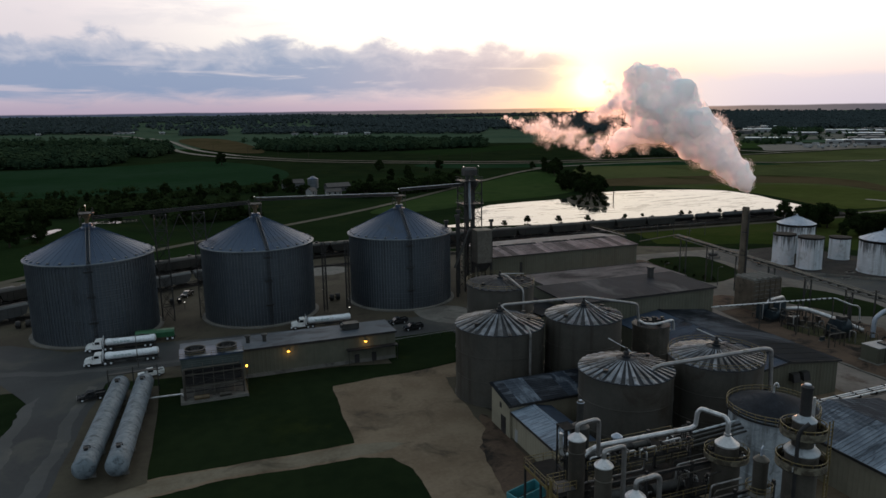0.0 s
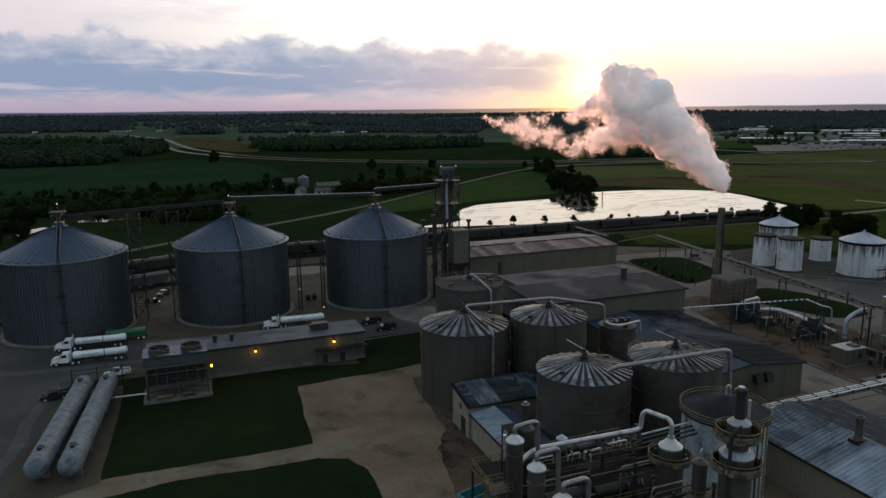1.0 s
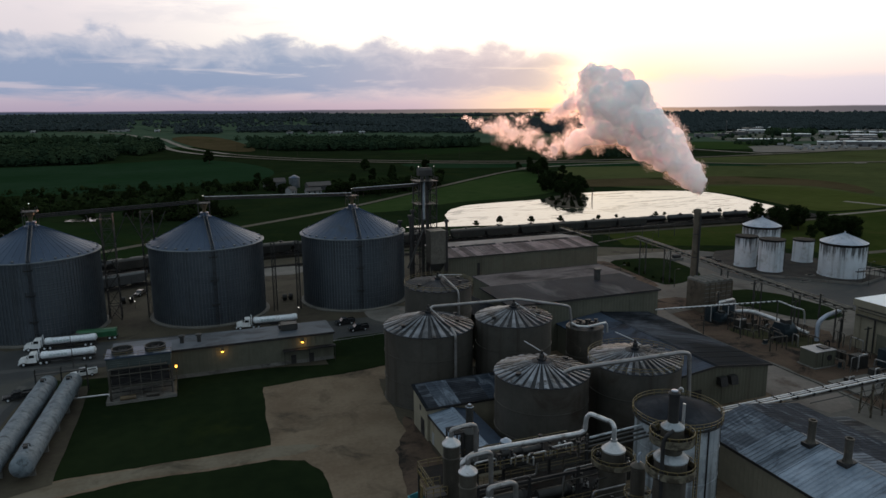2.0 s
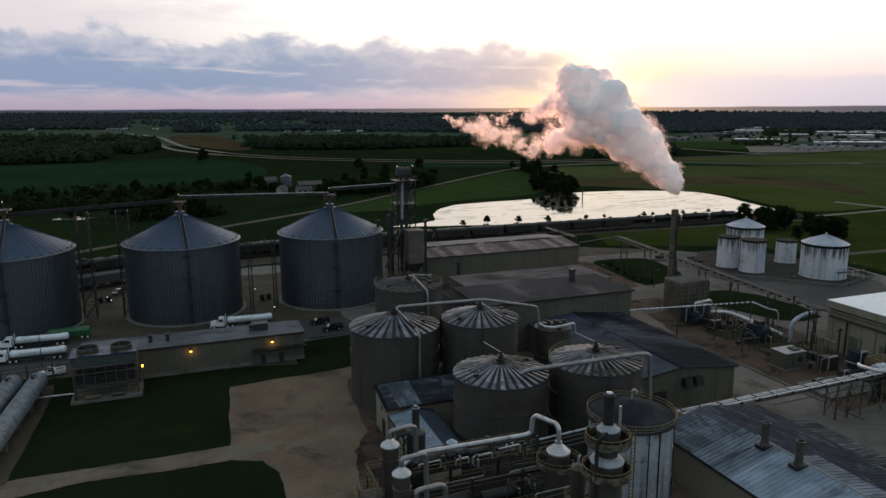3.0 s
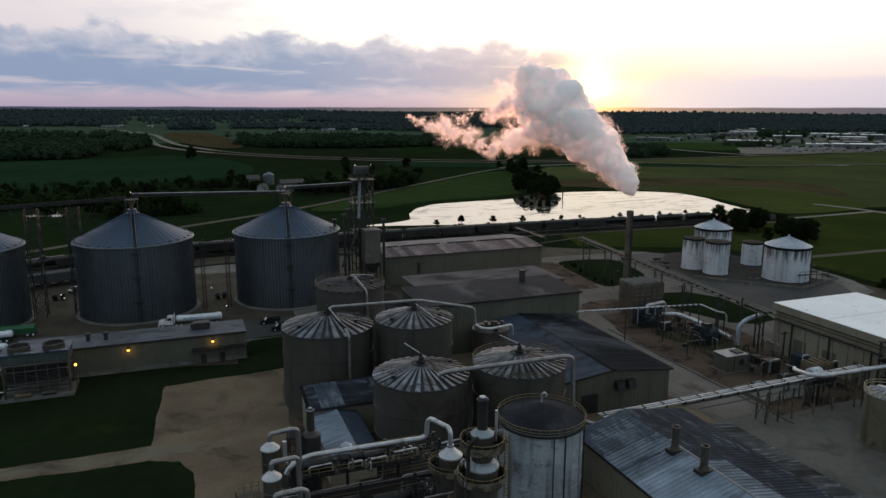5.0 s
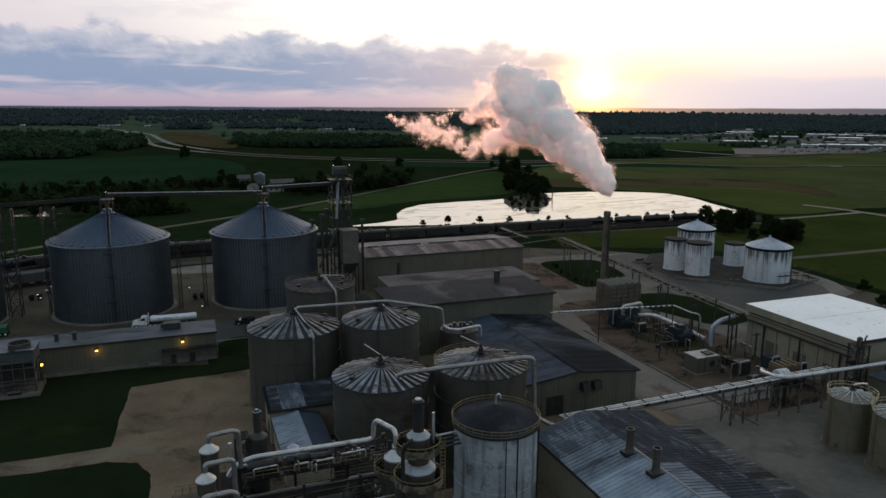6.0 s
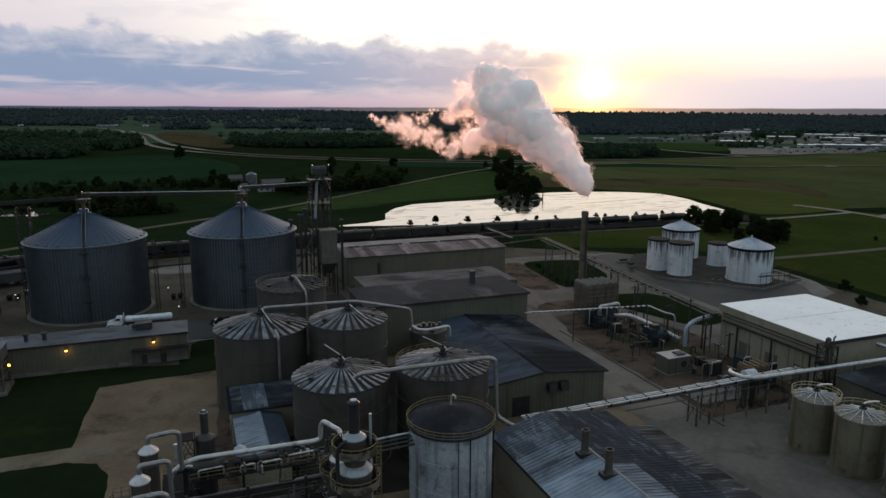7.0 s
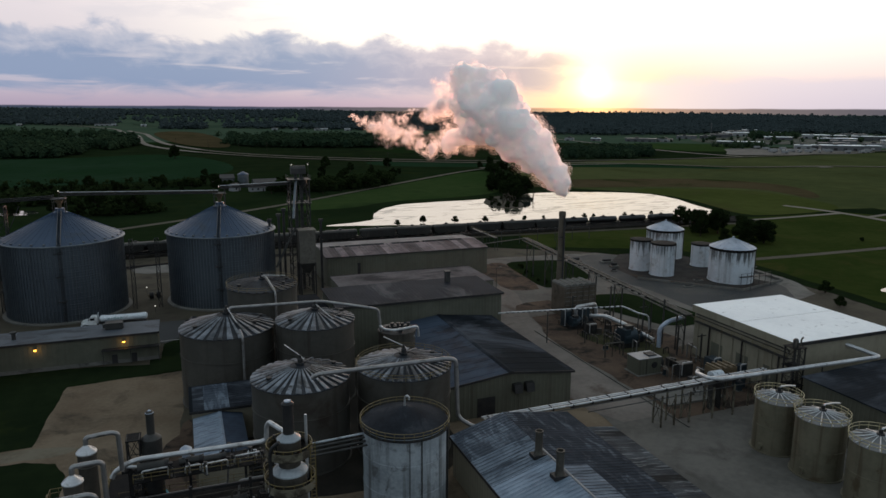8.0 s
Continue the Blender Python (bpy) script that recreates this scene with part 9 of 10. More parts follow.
def wood(name, poly, spacing, height, label, foliage=None, tufts=24, thin=0.0):
    """A block of woodland: separate crowns of many small ragged clumps, of uneven height, packed over a polygon."""
    xs, ys = [p[0] for p in poly], [p[1] for p in poly]
    pts, x = [], min(xs)
    while x < max(xs):
        y = min(ys)
        while y < max(ys):
            q = (x + rng.uniform(-0.5, 0.5) * spacing, y + rng.uniform(-0.5, 0.5) * spacing)
            if within(q, poly) and rng.random() >= thin:
                pts.append(q)
            y += spacing
        x += spacing
    core, cs, bits, bs = [], [], [], []
    for x, y in pts:
        g = land(x, y)
        h = height * rng.uniform(0.60, 1.15) * (1.0 + 0.22 * noise.noise(Vector((x * 0.02, y * 0.02, 1.0))))
        wide = max(spacing * 0.62, h * rng.uniform(0.34, 0.50)) if spacing < 20 else h * rng.uniform(0.5, 0.8)
        core.append((x, y, g + h * 0.42)), cs.append(min(wide, h * 0.5) * 0.82)
        a = rng.uniform(0, 2 * math.pi, tufts)
        e = rng.uniform(0.0, 1.0, tufts)
        reach = wide * np.sqrt(np.maximum(0.0, 1.0 - np.abs(e - 0.30) ** 2 / 0.52)) * rng.uniform(0.75, 1.05, tufts)
        bits.append(np.stack([x + np.cos(a) * reach, y + np.sin(a) * reach, g + h * (0.10 + 0.86 * e)], 1))
        bs.append(h * rng.uniform(0.075, 0.165, tufts) * (1.0 if tufts > 12 else 1.7))
    v, f = clumps(np.array(core), np.array(cs) * (1.0 if tufts > 8 else 1.35), ICO1 if tufts > 8 else OCT, 0.25, 1.1)
    v2, f2 = clumps(np.concatenate(bits), np.concatenate(bs), OCT, 0.45, 0.8)
    return tagged(new(name, mesh_np(name, np.concatenate([v, v2]), np.concatenate([f, f2 + len(v)]), foliage or leaf_mid)), label, "woodland", kind="stuff")


wood("woodland_west", [(-330, 960), (-277, 940), (-190, 918), (-156, 916), (-115, 907), (-80, 916), (-63, 992), (-64, 1152), (-72, 1240), (-190, 1270), (-420, 1280)], 12, 16, "dense dark wood on the plain", thin=0.22)
wood("woodland_west", [(-60, 1120), (-38, 1064), (-21, 1127), (-6, 1200), (-16, 1330), (-70, 1330)], 10, 17, "dense dark wood by the highway")
wood("tree_belt", [(-440, 1562), (-275, 1529), (-80, 1480), (-84, 1540), (-298, 1600), (-440, 1630)], 14, 16, "dark tree belt beyond a meadow", tufts=14)
wood("woodland_centre", [(122, 1202), (149, 1096), (195, 1075), (241, 1048), (309, 1035), (410, 1055), (468, 1050), (510, 1150), (332, 1290), (255, 1340), (146, 1340)], 13, 16, "dark wood beyond the highway", tufts=20)
wood("woodland_east", [(489, 732), (561, 719), (633, 742), (700, 846), (705, 900), (608, 905), (540, 830)], 12, 12, "dark grove beside the far lane", thin=0.15)
wood("tree_belt", [(104, 1480), (150, 1470), (160, 1500), (110, 1510)], 14, 12, "few dark trees in a meadow", thin=0.4)
wood("tree_belt", [(12, 1931), (118, 1899), (126, 2060), (13, 2090)], 15, 16, "dark tree belt beside far fields", leaf_hazed, 10)
wood("tree_belt", [(-602, 2208), (-454, 2243), (-272, 2232), (-166, 2190), (-110, 2240), (-120, 2412), (-534, 2600), (-702, 2560)], 20, 17, "dark distant wood beyond the meadows", leaf_hazed, 8, 0.12)
wood("tree_belt", [(164, 1946), (344, 1862), (522, 1733), (696, 1592), (760, 1700), (431, 2060), (188, 2100)], 19, 16, "dark distant wood with white houses beyond", leaf_hazed, 8, 0.15)
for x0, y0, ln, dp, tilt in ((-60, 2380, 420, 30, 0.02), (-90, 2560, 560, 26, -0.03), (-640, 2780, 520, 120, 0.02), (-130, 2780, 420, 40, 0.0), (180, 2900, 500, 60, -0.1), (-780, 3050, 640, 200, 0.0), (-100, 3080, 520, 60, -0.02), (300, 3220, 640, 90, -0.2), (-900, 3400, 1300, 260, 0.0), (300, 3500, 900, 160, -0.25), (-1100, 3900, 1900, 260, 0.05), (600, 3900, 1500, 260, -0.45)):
    wood("tree_belt", [(x0, y0), (x0 + ln, y0 + ln * tilt), (x0 + ln, y0 + ln * tilt + dp), (x0, y0 + dp)], 20 if y0 < 3000 else 28, 15 if y0 < 3000 else 18, "dark tree belt between distant fields", leaf_hazed, 7, 0.15)
wood("forest_centre", [(445, 2460), (620, 2150), (760, 1960), (900, 1800), (1145, 2000), (1145, 2619), (568, 3130)], 23, 18, "dark distant forest across the plain", leaf_hazed, 8, 0.1)
wood("forest_east", [(804, 1542), (839, 1463), (948, 1350), (1108, 1340), (1245, 1368), (1365, 1400), (1440, 1300), (1505, 1288), (1620, 1190), (1792, 1129), (2100, 1300), (2700, 1900), (2300, 2700), (1700, 2900), (1200, 2500)], 19, 15, "broad dark forest on the plain", leaf_hazed, 7)
wood("forest_east", [(1700, 2900), (2300, 2700), (2700, 1900), (3300, 2250), (2900, 3300), (1850, 3600)], 40, 20, "broad dark forest near the skyline", leaf_hazed, 6)
wood("hedgerow", [(-140, 528), (-40, 520), (60, 548), (90, 520), (96, 536), (62, 566), (-40, 540), (-140, 548)], 7.5, 6.0, "dense dark hedgerow between fields", leaf, 16, 0.25)
wood("hedgerow", [(-140, 590), (-60, 600), (10, 592), (95, 585), (95, 594), (10, 602), (-60, 612), (-140, 602)], 8.0, 4.5, "dark hedgerow along a field edge", leaf, 16, 0.35)
wood("thicket", [(-120, 398), (-72, 400), (-66, 412), (-120, 414)], 7.0, 8, "dark thicket behind the grain bins", leaf, 40)
wood("thicket", [(-8, 402), (40, 410), (44, 424), (-6, 416)], 7.0, 8, "dark thicket beside the pool", leaf, 40)
wood("thicket", [(-120, 455), (-50, 462), (30, 470), (30, 486), (-60, 478), (-120, 474)], 7.0, 7.5, "dark thicket beyond the pool", leaf, 34)
wood("thicket", [(112, 492), (150, 484), (205, 512), (225, 560), (212, 566), (190, 530), (150, 500), (116, 508)], 6.5, 10, "dark thicket beside the farm", leaf, 40)


# ---- fields, highway, farm and town ----
def land_patch(name, poly, lift, material, label, category):
    """A field laid on the land as a fine grid inside a polygon."""
    bm = B()
    pts = [bm.verts.new((x, y, 0)) for x, y in rounded(poly, 2)]
    f = bm.faces.new(pts)
    bmesh.ops.triangulate(bm, faces=[f])
    bmesh.ops.subdivide_edges(bm, edges=bm.edges, cuts=3, use_grid_fill=True)
    for v in bm.verts:
        v.co.z = land(v.co.x, v.co.y) + lift
    bmesh.ops.recalc_face_normals(bm, faces=bm.faces)
    for q in bm.faces:
        if q.normal.z < 0:
            q.normal_flip()
    return setting(name, bm, material, label, category)


land_patch("field_west", [(-330, 560), (60, 590), (110, 700), (90, 860), (20, 980), (-60, 905), (-330, 900)], 0.15, field, "even dark green crop field", "field")
land_patch("field_pond", [(90, 395), (150, 395), (175, 420), (240, 425), (290, 460), (330, 560), (330, 625), (240, 540), (150, 455)], 0.10, pasture, "lighter mown meadow above the pond", "meadow")
land_patch("field_middle", [(240, 700), (330, 660), (520, 600), (600, 540), (560, 640), (400, 690), (250, 780)], 0.12, field, "dark green strip field", "field")
land_patch("meadow_east", [(330, 560), (310, 470), (372, 410), (380, 330), (420, 296), (520, 292), (700, 360), (900, 440), (1000, 560), (900, 690), (640, 690), (470, 700), (400, 650)], 0.07, field_glow, "broad olive green meadow beyond the pond", "meadow")
land_patch("field_brown", [(300, 470), (335, 454), (421, 436), (468, 404), (464, 367), (456, 345), (470, 345), (500, 385), (512, 425), (488, 482), (411, 503), (310, 520)], 0.16, tawny, "tawny brown curved strip of pasture", "pasture")
land_patch("field_east", [(366, 430), (411, 427), (458, 396), (455, 346), (441, 304), (412, 292), (362, 291), (356, 305), (364, 330), (374, 372), (372, 405)], 0.14, lawn_east_green, "green pasture beyond the pond", "pasture")
land_patch("field_dark", [(505, 480), (540, 540), (640, 520), (729, 500), (797, 470), (640, 340), (500, 272), (444, 276), (475, 346), (508, 405)], 0.13, field_glow, "dark green crop field beside the meadow", "field")
land_patch("field_strip", [(355, 541), (409, 641), (480, 600), (543, 557), (510, 500), (440, 512)], 0.13, field_glow, "dark green field strip beyond the pond", "field")
land_patch("field_verge", [(520, 664), (560, 616), (610, 572), (680, 566), (760, 540), (900, 500), (1040, 560), (1050, 735), (824, 702), (700, 688), (583, 684)], 0.14, field_glow, "green verge between the town roads", "field")
land_patch("field_tan", [(-7, 1690), (40, 1800), (104, 1680), (128, 1390), (132, 1100), (92, 1094), (50, 1222), (24, 1390)], 0.6, tawny, "tawny bank beside the highway bend", "bank")
land_patch("field_far", [(735, 960), (742, 840), (800, 800), (880, 800), (960, 900), (940, 1000), (800, 1060)], 0.4, pasture, "green field near the town", "field")
land_patch("meadow_far", [(-442, 1690), (-298, 1660), (-84, 1605), (-88, 1840), (-257, 2090), (-428, 2110), (-541, 2070)], 0.7, pasture_hazed, "pale green meadow between woods", "meadow")
land_patch("meadow_far", [(95, 1545), (165, 1556), (283, 1540), (430, 1435), (480, 1560), (324, 1720), (138, 1790)], 0.7, pasture_hazed, "pale green meadow before the woods", "meadow")
land_patch("meadow_far", [(-73, 2100), (160, 2130), (393, 2130), (450, 2380), (503, 2700), (-98, 2820)], 1.0, pasture_hazed, "wide distant green fields", "meadow")
land_patch("lot_town", [(735, 735), (824, 722), (960, 705), (1050, 755), (960, 840), (860, 880), (800, 800)], 0.5, lot, "pale parking yard at the edge of town", "parking yard")
land_patch("lot_town", [(940, 1000), (1010, 940), (1250, 900), (1420, 980), (1380, 1180), (1200, 1220), (1010, 1160)], 0.5, town_ground, "grey paved ground between town buildings", "paved ground")

# The bend gets the paler road tone in place of its sky reflection.
ribbon("road_highway", [(-293, 2276), (-180, 2120), (-90, 1916), (-60, 1690), (-27, 1570), (-17, 1438), (-9, 1300), (4, 1195), (24, 1111), (48, 1050), (76, 990)], 10.0, 0.75, far_road, "highway carriageway on its bend, sky reflection in its pale colour", "highway")
ribbon("road_highway", [(76, 990), (105, 935), (157, 856), (236, 787), (308, 736), (377, 698), (465, 688), (528, 652), (565, 606), (600, 566), (660, 554), (713, 566), (760, 520), (900, 470)], 9.0, 0.75, far_road_dull, "dull highway carriageway crossing the fields", "highway")
ribbon("road_highway", [(-60, 1830), (-47, 1754), (-14, 1640), (6, 1424), (27, 1244), (46, 1163), (80, 1050)], 10.0, 0.75, far_road, "second highway carriageway on its bend, sky reflection in its pale colour", "highway")
ribbon("road_highway", [(80, 1050), (110, 971), (163, 890), (245, 816), (318, 762), (400, 722), (449, 712), (583, 692), (708, 698), (824, 710), (1050, 748), (1261, 780)], 9.0, 0.75, far_road_dull, "dull second highway carriageway crossing the fields", "highway")
ribbon("road_far", [(-293, 2276), (-293, 2467), (-292, 2684), (-304, 3077), (-325, 3411)], 16.0, 1.6, far_road, "pale far stretch of the highway on a rise", "highway")
ribbon("road_town", [(734, 1289), (764, 1204), (746, 1074), (731, 965), (727, 885), (723, 814), (728, 761), (740, 700)], 9.0, 0.6, far_road, "pale road skirting the town", "road")
ribbon("road_town", [(669, 556), (713, 566), (730, 545), (709, 530), (690, 545)], 7.0, 0.5, far_road, "pale looping slip road", "road")
ribbon("road_link", [(340, 643), (420, 662), (520, 650)], 6.0, 0.3, far_road, "pale lane joining the highway", "road")


def farm_house(x, y, sx, sy, h, rise, walls, label, turn=0.0):
    t = thing("farm_house", (x, y, land(x, y)), label, "farm building", "farmstead", turn)
    part("wall", gable(B(), -sx / 2, sx / 2, [(-sy / 2, 0), (sy / 2, 0), (sy / 2, h), (0, h + rise), (-sy / 2, h)]), walls, t, smooth=False)
    part("roof", gable(B(), -sx / 2 - 0.4, sx / 2 + 0.4, [(-sy / 2 - 0.5, h - 0.2), (0, h + rise + 0.05), (sy / 2 + 0.5, h - 0.2), (sy / 2 + 0.5, h + 0.05), (0, h + rise + 0.35), (-sy / 2 - 0.5, h + 0.05)]), roof_red, t, "worn grey roof", smooth=False)
    for k in range(max(1, int(sx / 4))):
        part("window", box(B(), -sx / 2 + 1.4 + k * 4, -sx / 2 + 2.6 + k * 4, -sy / 2 - 0.06, -sy / 2, 1.0, 2.3), glass_dark, t, smooth=False)
    part("door", box(B(), sx / 2 - 1.9, sx / 2 - 0.9, -sy / 2 - 0.07, -sy / 2, 0, 2.1), dark_steel, t, smooth=False)
    return t


farm_house(113, 534, 18, 10, 3.6, 2.2, shed_far, "long grey barn with pitched roof", 6)
farm_house(104, 506, 11, 6, 2.8, 1.7, house_white, "white farm shed with pitched roof", 4)
farm_house(89, 512, 6.0, 5.5, 3.2, 2.2, house_white, "small white farmhouse gable", 40)
farm_house(84, 566, 16, 9, 4.5, 2.5, shed_far, "grey farm shed behind the house", 5)
fs = thing("farm_bin", (99, 560, 0), "small grey farm grain bin", "grain bin")
part("shell", lathe(B(), [(4.2, 0), (4.2, 7.5)], 28), galv_rib, fs)
part("roof", lathe(B(), [(4.4, 7.4), (4.4, 7.6), (0.4, 9.8), (0, 9.8)], 28), galv_roof, fs)

# town of low flat buildings
g = random.Random(21)


def warehouse(x, y, sx, sy, h, turn, tone, label):
    t = thing("warehouse", (x, y, land(x, y) - 0.3), label, "warehouse", "town buildings", turn)
    part("wall", box(B(), -sx / 2, sx / 2, -sy / 2, sy / 2, 0, h), tone, t, smooth=False)
    part("roof", box(B(), -sx / 2 - 0.5, sx / 2 + 0.5, -sy / 2 - 0.5, sy / 2 + 0.5, h + 0.02, h + 0.7), roof_white if g.random() < 0.45 else shed_far, t, smooth=False)
    for k in range(max(2, int(sx / 14))):
        x0 = -sx / 2 + 4 + k * 13
        part("bay_door", box(B(), x0, min(x0 + 5, sx / 2 - 1), -sy / 2 - 0.15, -sy / 2, 0.3, h * 0.55), dark_steel, t, smooth=False)
    part("rooftop_box", box(B(), -sx / 5, -sx / 5 + 6, -2, 3, h + 0.7, h + 3.0), mid_steel, t, smooth=False)
    return t


for x, y, wide, deep, tall in ((871, 1105, 56, 22, 6), (910, 1092, 26, 16, 5), (1038, 1181, 38, 22, 6), (1077, 1167, 26, 18, 6), (1144, 1206, 36, 24, 7), (1188, 1236, 30, 22, 7), (1243, 1263, 60, 30, 8), (1310, 1330, 44, 26, 9), (1400, 1387, 34, 24, 9), (1331, 1237, 24, 20, 7), (981, 970, 76, 24, 5),
                               (1300, 1102, 44, 30, 8), (1340, 1085, 40, 24, 7), (1222, 980, 64, 30, 7), (1311, 1000, 36, 26, 9), (1150, 905, 40, 26, 7), (975, 830, 24, 16, 6), (1002, 822, 24, 16, 6), (995, 778, 56, 24, 8), (1045, 775, 34, 22, 7), (1348, 992, 42, 24, 8), (1121, 819, 34, 20, 7),
                               (934, 1111, 22, 14, 4), (1085, 868, 46, 24, 6), (1180, 1080, 50, 26, 6), (1230, 1150, 38, 24, 6), (1410, 1100, 50, 28, 8), (1460, 1010, 44, 26, 7), (1250, 880, 48, 24, 7), (760, 1180, 16, 12, 5), (800, 1150, 18, 12, 5)):
    warehouse(x, y, wide, deep, tall, -42 + g.uniform(-7, 7), shed_far if g.random() < 0.7 else house_white, g.choice(["low pale flat-roofed building in the distant town", "grey warehouse in the distant town"]))
for x, y in ((897, 794), (885, 767), (886, 753), (898, 749), (940, 778), (927, 756), (947, 762), (944, 723), (963, 716), (1031, 753), (904, 852), (893, 823), (862, 776), (868, 765), (912, 742), (921, 768), (933, 745), (978, 722), (872, 790), (915, 812), (600, 800), (575, 770), (628, 860), (1005, 740), (850, 745), (842, 760)):
    c = thing("parked_trailer", (x, y, land(x, y) + 0.6), "pale box trailer parked in a distant yard", "trailer", "distant yard trailers", g.uniform(-60, 40))
    part("body", box(B(), -5, 5, -1.4, 1.4, 1.1, 4.0), house_white, c, smooth=False)
    part("bogie", box(B(), 2, 4.6, -1.2, 1.2, 0, 1.1), rubber, c, smooth=False)
for x, y in ((-145, 2190), (-118, 2186), (-355, 2200), (283, 1830), (330, 1800), (385, 1790), (400, 1782), (455, 1760), (760, 3816), (-38, 2120)):
    warehouse(x, y, 46 if x == -145 else g.uniform(10, 18), 10, 5, 0, house_white, "white farm building far on the plain")
wood("town_trees", [(860, 840), (905, 830), (960, 880), (930, 940), (880, 930)], 15, 11, "dark trees beside the parking yard", tufts=14, thin=0.3)
wood("town_trees", [(1170, 1110), (1230, 1080), (1290, 1130), (1260, 1190), (1190, 1180)], 14, 15, "dark tree clump among town buildings", tufts=14)
wood("town_trees", [(960, 900), (1120, 860), (1400, 1020), (1380, 1180), (1100, 1150)], 48, 11, "scattered dark trees among town buildings", tufts=14)
wood("town_trees", [(880, 1060), (1000, 1020), (1080, 1130), (900, 1160)], 42, 10, "scattered dark trees beside low buildings", tufts=14)
pl_ = thing("water_tower", (1230, 1330, land(1230, 1330)), "slim grey mast above the distant town", "mast")
part("mast", lathe(B(), [(1.2, 0), (1.0, 22), (2.0, 24), (2.0, 27), (0, 28)], 16), shed_far, pl_)


def pole(x, y, h, label, group):
    p = thing("utility_pole", (x, y, land(x, y)), label, "utility pole", group)
    part("shaft", rod(B(), (0, 0, 0), (0, 0, h), 0.22, 0.14, 8), bark, p)
    part("crossarm", box(B(), -1.4, 1.4, -0.08, 0.08, h - 1.3, h - 1.1), bark, p, smooth=False)
    for s in (-1.2, 0, 1.2):
        part("insulator", rod(B(), (s, 0, h - 1.1), (s, 0, h - 0.8), 0.06, n=6), dark_steel, p)
    return p


for x, y, h in ((219, 620, 17), (317, 750, 17), (130, 1000, 16), (160, 930, 16), (48, 1080, 16), (90, 1010, 16), (255, 690, 15)):
    pole(x, y, h, "dark wooden utility pole by the lane", "utility poles")


def lamp_post(x, y, h, label, lit=False):
    p = thing("street_lamp", (x, y, 0), label, "street lamp", "yard lamp posts")
    part("pole", rod(B(), (0, 0, 0), (0, 0, h), 0.12, 0.07, 8), mid_steel, p)
    part("arm", rod(B(), (0, 0, h), (1.3, 0, h + 0.2), 0.05, n=6), mid_steel, p)
    part("lantern", box(B(), 1.1, 1.9, -0.2, 0.2, h + 0.1, h + 0.3), lamp_white if lit else mid_steel, p, smooth=False)
    return p


lamp_post(147.5, 186.0, 8.5, "grey yard lamp post by the drive")
lamp_post(198.0, 236.0, 8.0, "grey yard lamp post near lawn")
lamp_post(228.0, 160.0, 8.0, "grey yard lamp post by the bund")
lamp_post(-12.5, 174.0, 8.0, "grey yard lamp post by the trucks")
lamp_post(167.0, 183.0, 6.0, "grey lamp post at the lawn corner")
for x, y in ((44.2, 198.0), (41.0, 222.0), (-1.5, 224.0), (-3.0, 228.5)):
    p = thing("yard_light", (x, y, 0), "small lit yard light on a short post", "lamp", "small yard lights")
    part("post", rod(B(), (0, 0, 0), (0, 0, 2.2), 0.06, n=6), mid_steel, p)
    part("lens", box(B(), -0.16, 0.16, -0.12, 0.12, 2.2, 2.36), lamp_white, p, "lit white lens", smooth=False)

# ---- steam plume from the stack ----
def along(ctrl, t):
    """A point (x, y, z, radius) on a smooth line through the control rows."""
    k = min(int(t), len(ctrl) - 2)
    p0, p1, p2, p3 = (np.array(ctrl[max(0, min(len(ctrl) - 1, i))]) for i in (k - 1, k, k + 1, k + 2))
    u = t - k
    return 0.5 * (2 * p1 + (p2 - p0) * u + (2 * p0 - 5 * p1 + 4 * p2 - p3) * u * u + (3 * p1 - p0 - 3 * p2 + p3) * u ** 3)


def puffs(rows, base, rough):
    """Billowing lumps: spheres pushed in and out by layered noise."""
    bv, bf = base
    vs, fs, off = [], [], 0
    for x, y, z, r in rows:
        c = Vector((x, y, z))
        for p in bv:
            d = Vector(p)
            q = c + d * r
            s = 0.45 * noise.noise(q * (1.0 / r)) + 0.30 * noise.noise(q * 0.55) + 0.16 * noise.noise(q * 1.3)
            vs.append(c + d * r * (1.0 + rough * s))
        fs.append(bf + off)
        off += len(bv)
    return np.array([v[:] for v in vs]), np.concatenate(fs)


COLUMN = [(157.6, 163.6, 35.8, 2.5), (157.4, 165.3, 38.3, 3.6), (155.9, 169.5, 42.2, 5.6), (152.4, 173.9, 47.3, 7.6), (147.8, 178.4, 53.3, 9.6), (143.8, 182.9, 58.8, 10.8), (140.9, 187.6, 63.8, 9.2), (137.2, 191.0, 68.2, 5.4)]
TAIL = [(143.5, 184.0, 53.5, 8.0), (139.3, 190.0, 51.6, 7.36), (135.6, 196.0, 49.0, 5.06), (131.6, 202.2, 46.6, 4.14), (128.2, 207.6, 47.6, 4.14), (124.2, 213.8, 50.2, 5.75), (119.8, 220.8, 52.4, 6.21), (116.4, 226.4, 53.6, 3.4), (111.5, 234.0, 56.2, 1.3)]
LOOP = [(140.5, 188.5, 59.0, 6.6), (136.6, 194.4, 58.0, 6.24), (132.0, 201.6, 57.0, 3.84), (127.4, 208.8, 57.6, 2.16), (122.6, 216.2, 55.6, 2.64)]
g = np.random.default_rng(11)


def unit():
    d = g.normal(size=3)
    return d / np.linalg.norm(d)


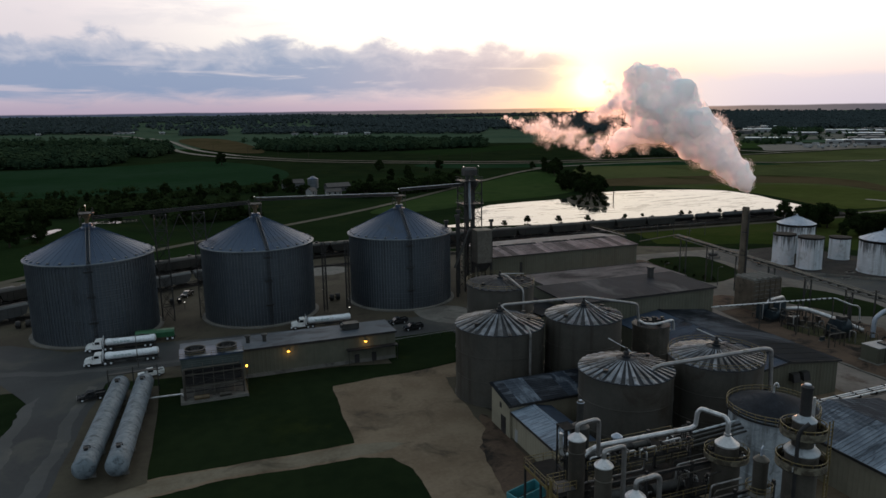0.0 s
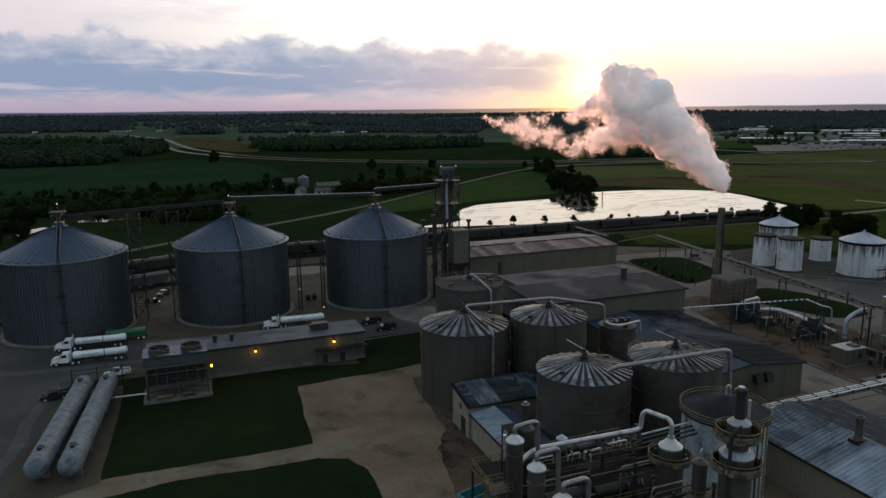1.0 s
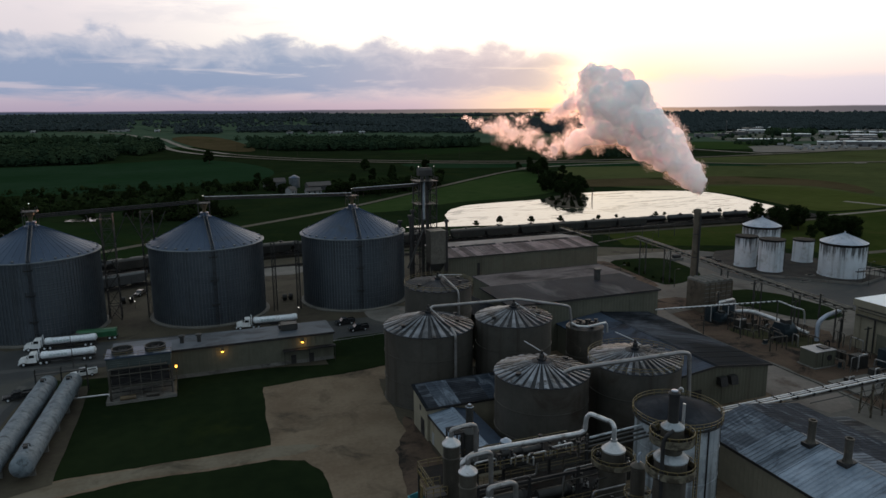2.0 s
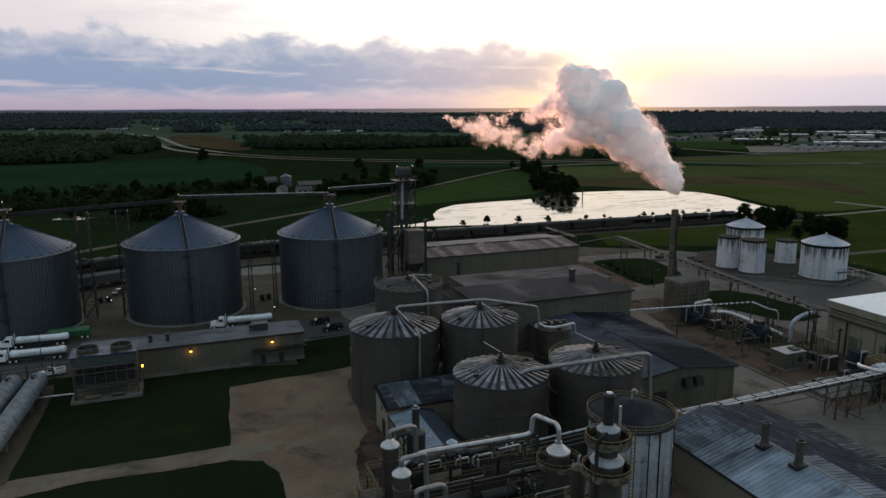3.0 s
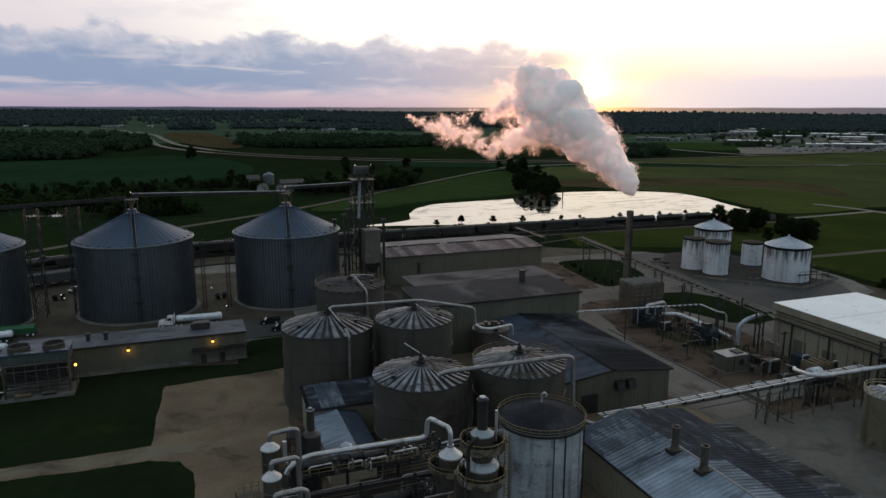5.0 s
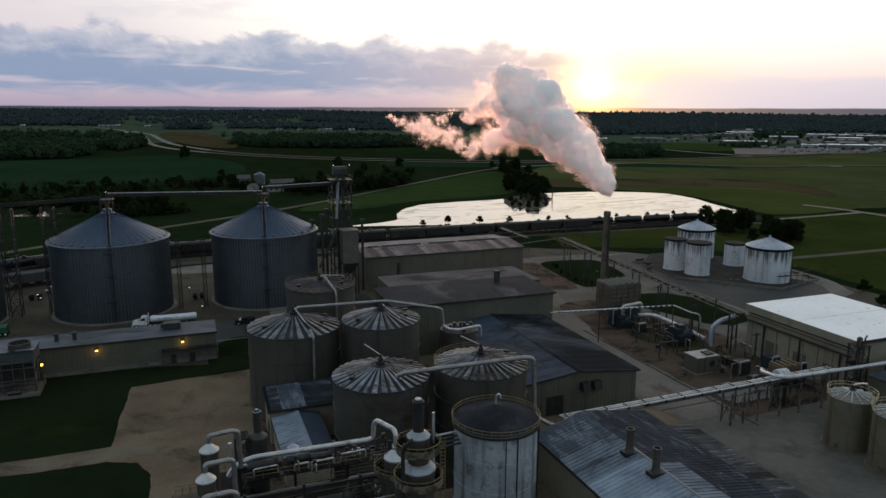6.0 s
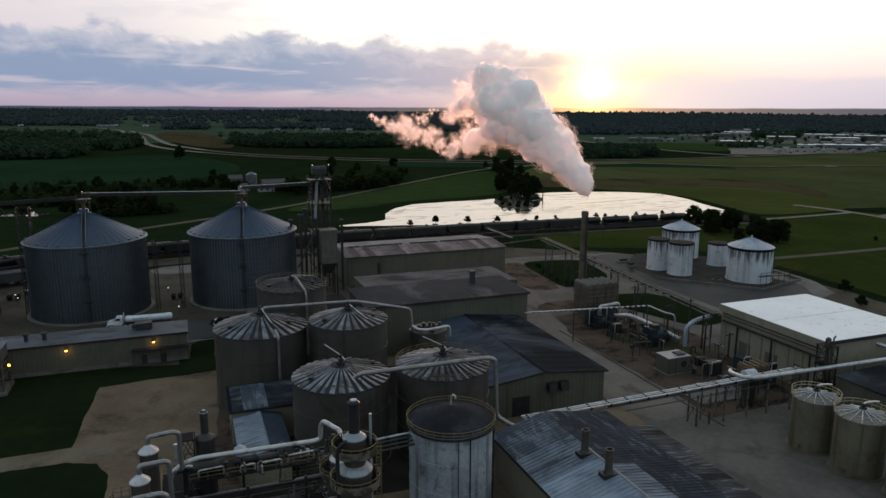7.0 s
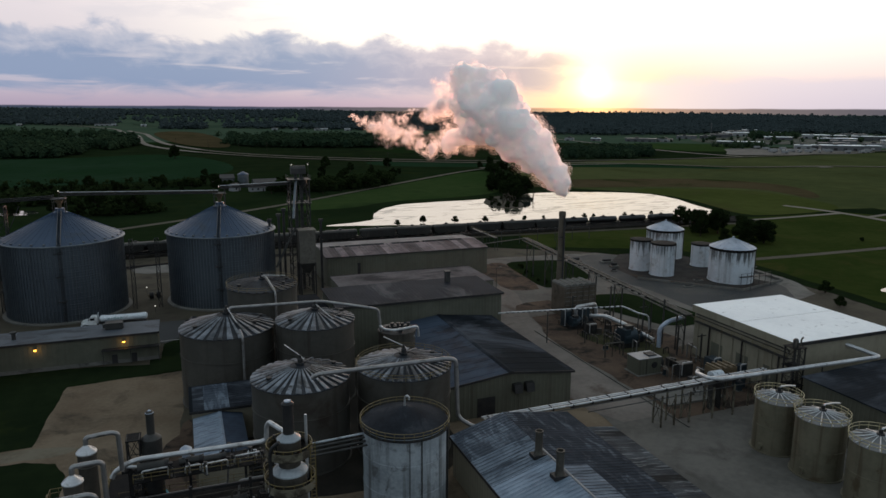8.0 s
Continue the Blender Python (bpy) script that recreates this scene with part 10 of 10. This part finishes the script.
core, veil, wisp = [], [], []
for x, y, z, r in ((139.5, 188.5, 61.5, 5.4), (137.0, 192.0, 65.5, 4.2), (141.5, 187.0, 67.0, 4.4), (135.0, 195.0, 61.0, 4.4), (145.8, 181.0, 63.5, 4.8), (138.6, 188.6, 56.5, 5.6), (136.2, 191.8, 60.8, 5.0), (141.6, 184.6, 52.6, 5.6)):
    core.append((x, y, z, r * 0.50))
    for _ in range(10):
        core.append((*(np.array((x, y, z)) + unit() * r * g.uniform(0.3, 0.7)), r * g.uniform(0.28, 0.45)))
    for _ in range(16):
        veil.append((*(np.array((x, y, z)) + unit() * r * g.uniform(0.3, 0.95)), r * g.uniform(0.22, 0.46)))
for t in np.linspace(0.0, 6.9, 56):
    x, y, z, r = along(COLUMN, t)
    for _ in range(3):
        core.append((*(np.array((x, y, z)) + unit() * r * g.uniform(0.40, 0.72)), r * g.uniform(0.24, 0.42)))
    veil.append((x, y, z, r * g.uniform(0.66, 0.80)))
    core.append((x, y, z, r * 0.58))
    for _ in range(10):
        core.append((*(np.array((x, y, z)) + unit() * r * g.uniform(0.56, 0.74)), r * g.uniform(0.13, 0.24)))
    for _ in range(4):
        d = unit()
        core.append((*(np.array((x, y, z)) + d * r * g.uniform(0.60, 0.78)), r * g.uniform(0.10, 0.19)))
        veil.append((*(np.array((x, y, z)) + d * r * g.uniform(0.80, 0.98)), r * g.uniform(0.12, 0.22)))
    for _ in range(5):
        veil.append((*(np.array((x, y, z)) + unit() * r * g.uniform(0.55, 0.92)), r * g.uniform(0.20, 0.46)))
for t in np.linspace(0.0, 2.4, 18):
    x, y, z, r = along(TAIL, t)
    core.append((*(np.array((x, y, z)) + unit() * r * 0.4), r * g.uniform(0.24, 0.40)))
    core.append((x, y, z, r * 0.40))
    for _ in range(5):
        veil.append((*(np.array((x, y, z)) + unit() * r * g.uniform(0.3, 0.9)), r * g.uniform(0.2, 0.42)))
for t in np.linspace(1.8, 7.9, 66):
    x, y, z, r = along(TAIL, t)
    for _ in range(5):
        wisp.append((*(np.array((x, y, z)) + unit() * r * g.uniform(0.0, 0.9)), r * g.uniform(0.22, 0.50)))
for t in np.linspace(0.0, 3.9, 40):
    x, y, z, r = along(LOOP, t)
    for _ in range(3):
        wisp.append((*(np.array((x, y, z)) + unit() * r * g.uniform(0.0, 0.9)), r * g.uniform(0.25, 0.55)))
plume = thing("steam_plume", (0, 0, 0), "billowing white steam plume drifting from the chimney", "steam")
v, f = puffs(core, ICO2, 1.1)
dense = new("steam_body", mesh_np("steam_body", v, f, steam, True))
dense.parent = plume
fuse = dense.modifiers.new("fuse", "REMESH")
fuse.mode, fuse.voxel_size, fuse.use_smooth_shade = "VOXEL", 0.42, True
soft = dense.modifiers.new("soften", "SMOOTH")
soft.factor, soft.iterations = 0.5, 4


def flecks(name, lumps, count, size, spread, ragged):
    """Fine flecks of steam, thick towards each lump's middle and ragged at its rim."""
    rows = np.array(lumps)
    share = rows[:, 3] ** 2
    pick = g.choice(len(rows), size=count, p=share / share.sum())
    d = g.normal(size=(count, 3))
    d /= np.linalg.norm(d, axis=1)[:, None]
    reach = 1.0 - np.abs(g.normal(size=count)) * spread + g.normal(size=count) * 0.07
    p = rows[pick, :3] + d * (rows[pick, 3] * reach)[:, None]
    keep = np.array([noise.noise(Vector(q) * 0.30) + 0.6 * noise.noise(Vector(q) * 0.8) + 0.4 * noise.noise(Vector(q) * 1.9) > k
                     for q, k in zip(p, g.normal(size=count) * 0.22 - ragged)])
    p, d = p[keep], d[keep]
    n = d + g.normal(size=p.shape) * 0.45
    n /= np.linalg.norm(n, axis=1)[:, None]
    a = np.cross(n, g.normal(size=p.shape))
    a /= np.linalg.norm(a, axis=1)[:, None]
    b = np.cross(n, a)
    s = (size * g.uniform(0.6, 1.5, size=len(p)))[:, None]
    v = np.stack([p + a * s, p - a * s * 0.5 + b * s * 0.87, p - a * s * 0.5 - b * s * 0.87], axis=1).reshape(-1, 3)
    ob = new(name, mesh_np(name, v, np.arange(len(v)).reshape(-1, 3), steam_fleck, False))
    ob.parent = plume
    return ob


haze = [(137.5, 191.0, 65.0, 6.0), (134.0, 197.0, 62.0, 6.0), (131.5, 202.0, 58.5, 5.0), (140.5, 188.5, 69.0, 4.6), (138.0, 192.0, 57.0, 6.5), (143.5, 184.5, 66.0, 5.5), (133.0, 198.5, 66.5, 4.0)]
haze = [(*(np.array(h[:3]) + unit() * h[3] * g.uniform(0.0, 0.8)), h[3] * g.uniform(0.3, 0.6)) for h in haze for _ in range(9)]
flecks("steam_veil", veil, 620000, 0.075, 0.34, 0.14)
flecks("steam_wisp", wisp, 270000, 0.072, 0.66, -0.10)
flecks("steam_haze", haze, 190000, 0.065, 0.6, 0.0)
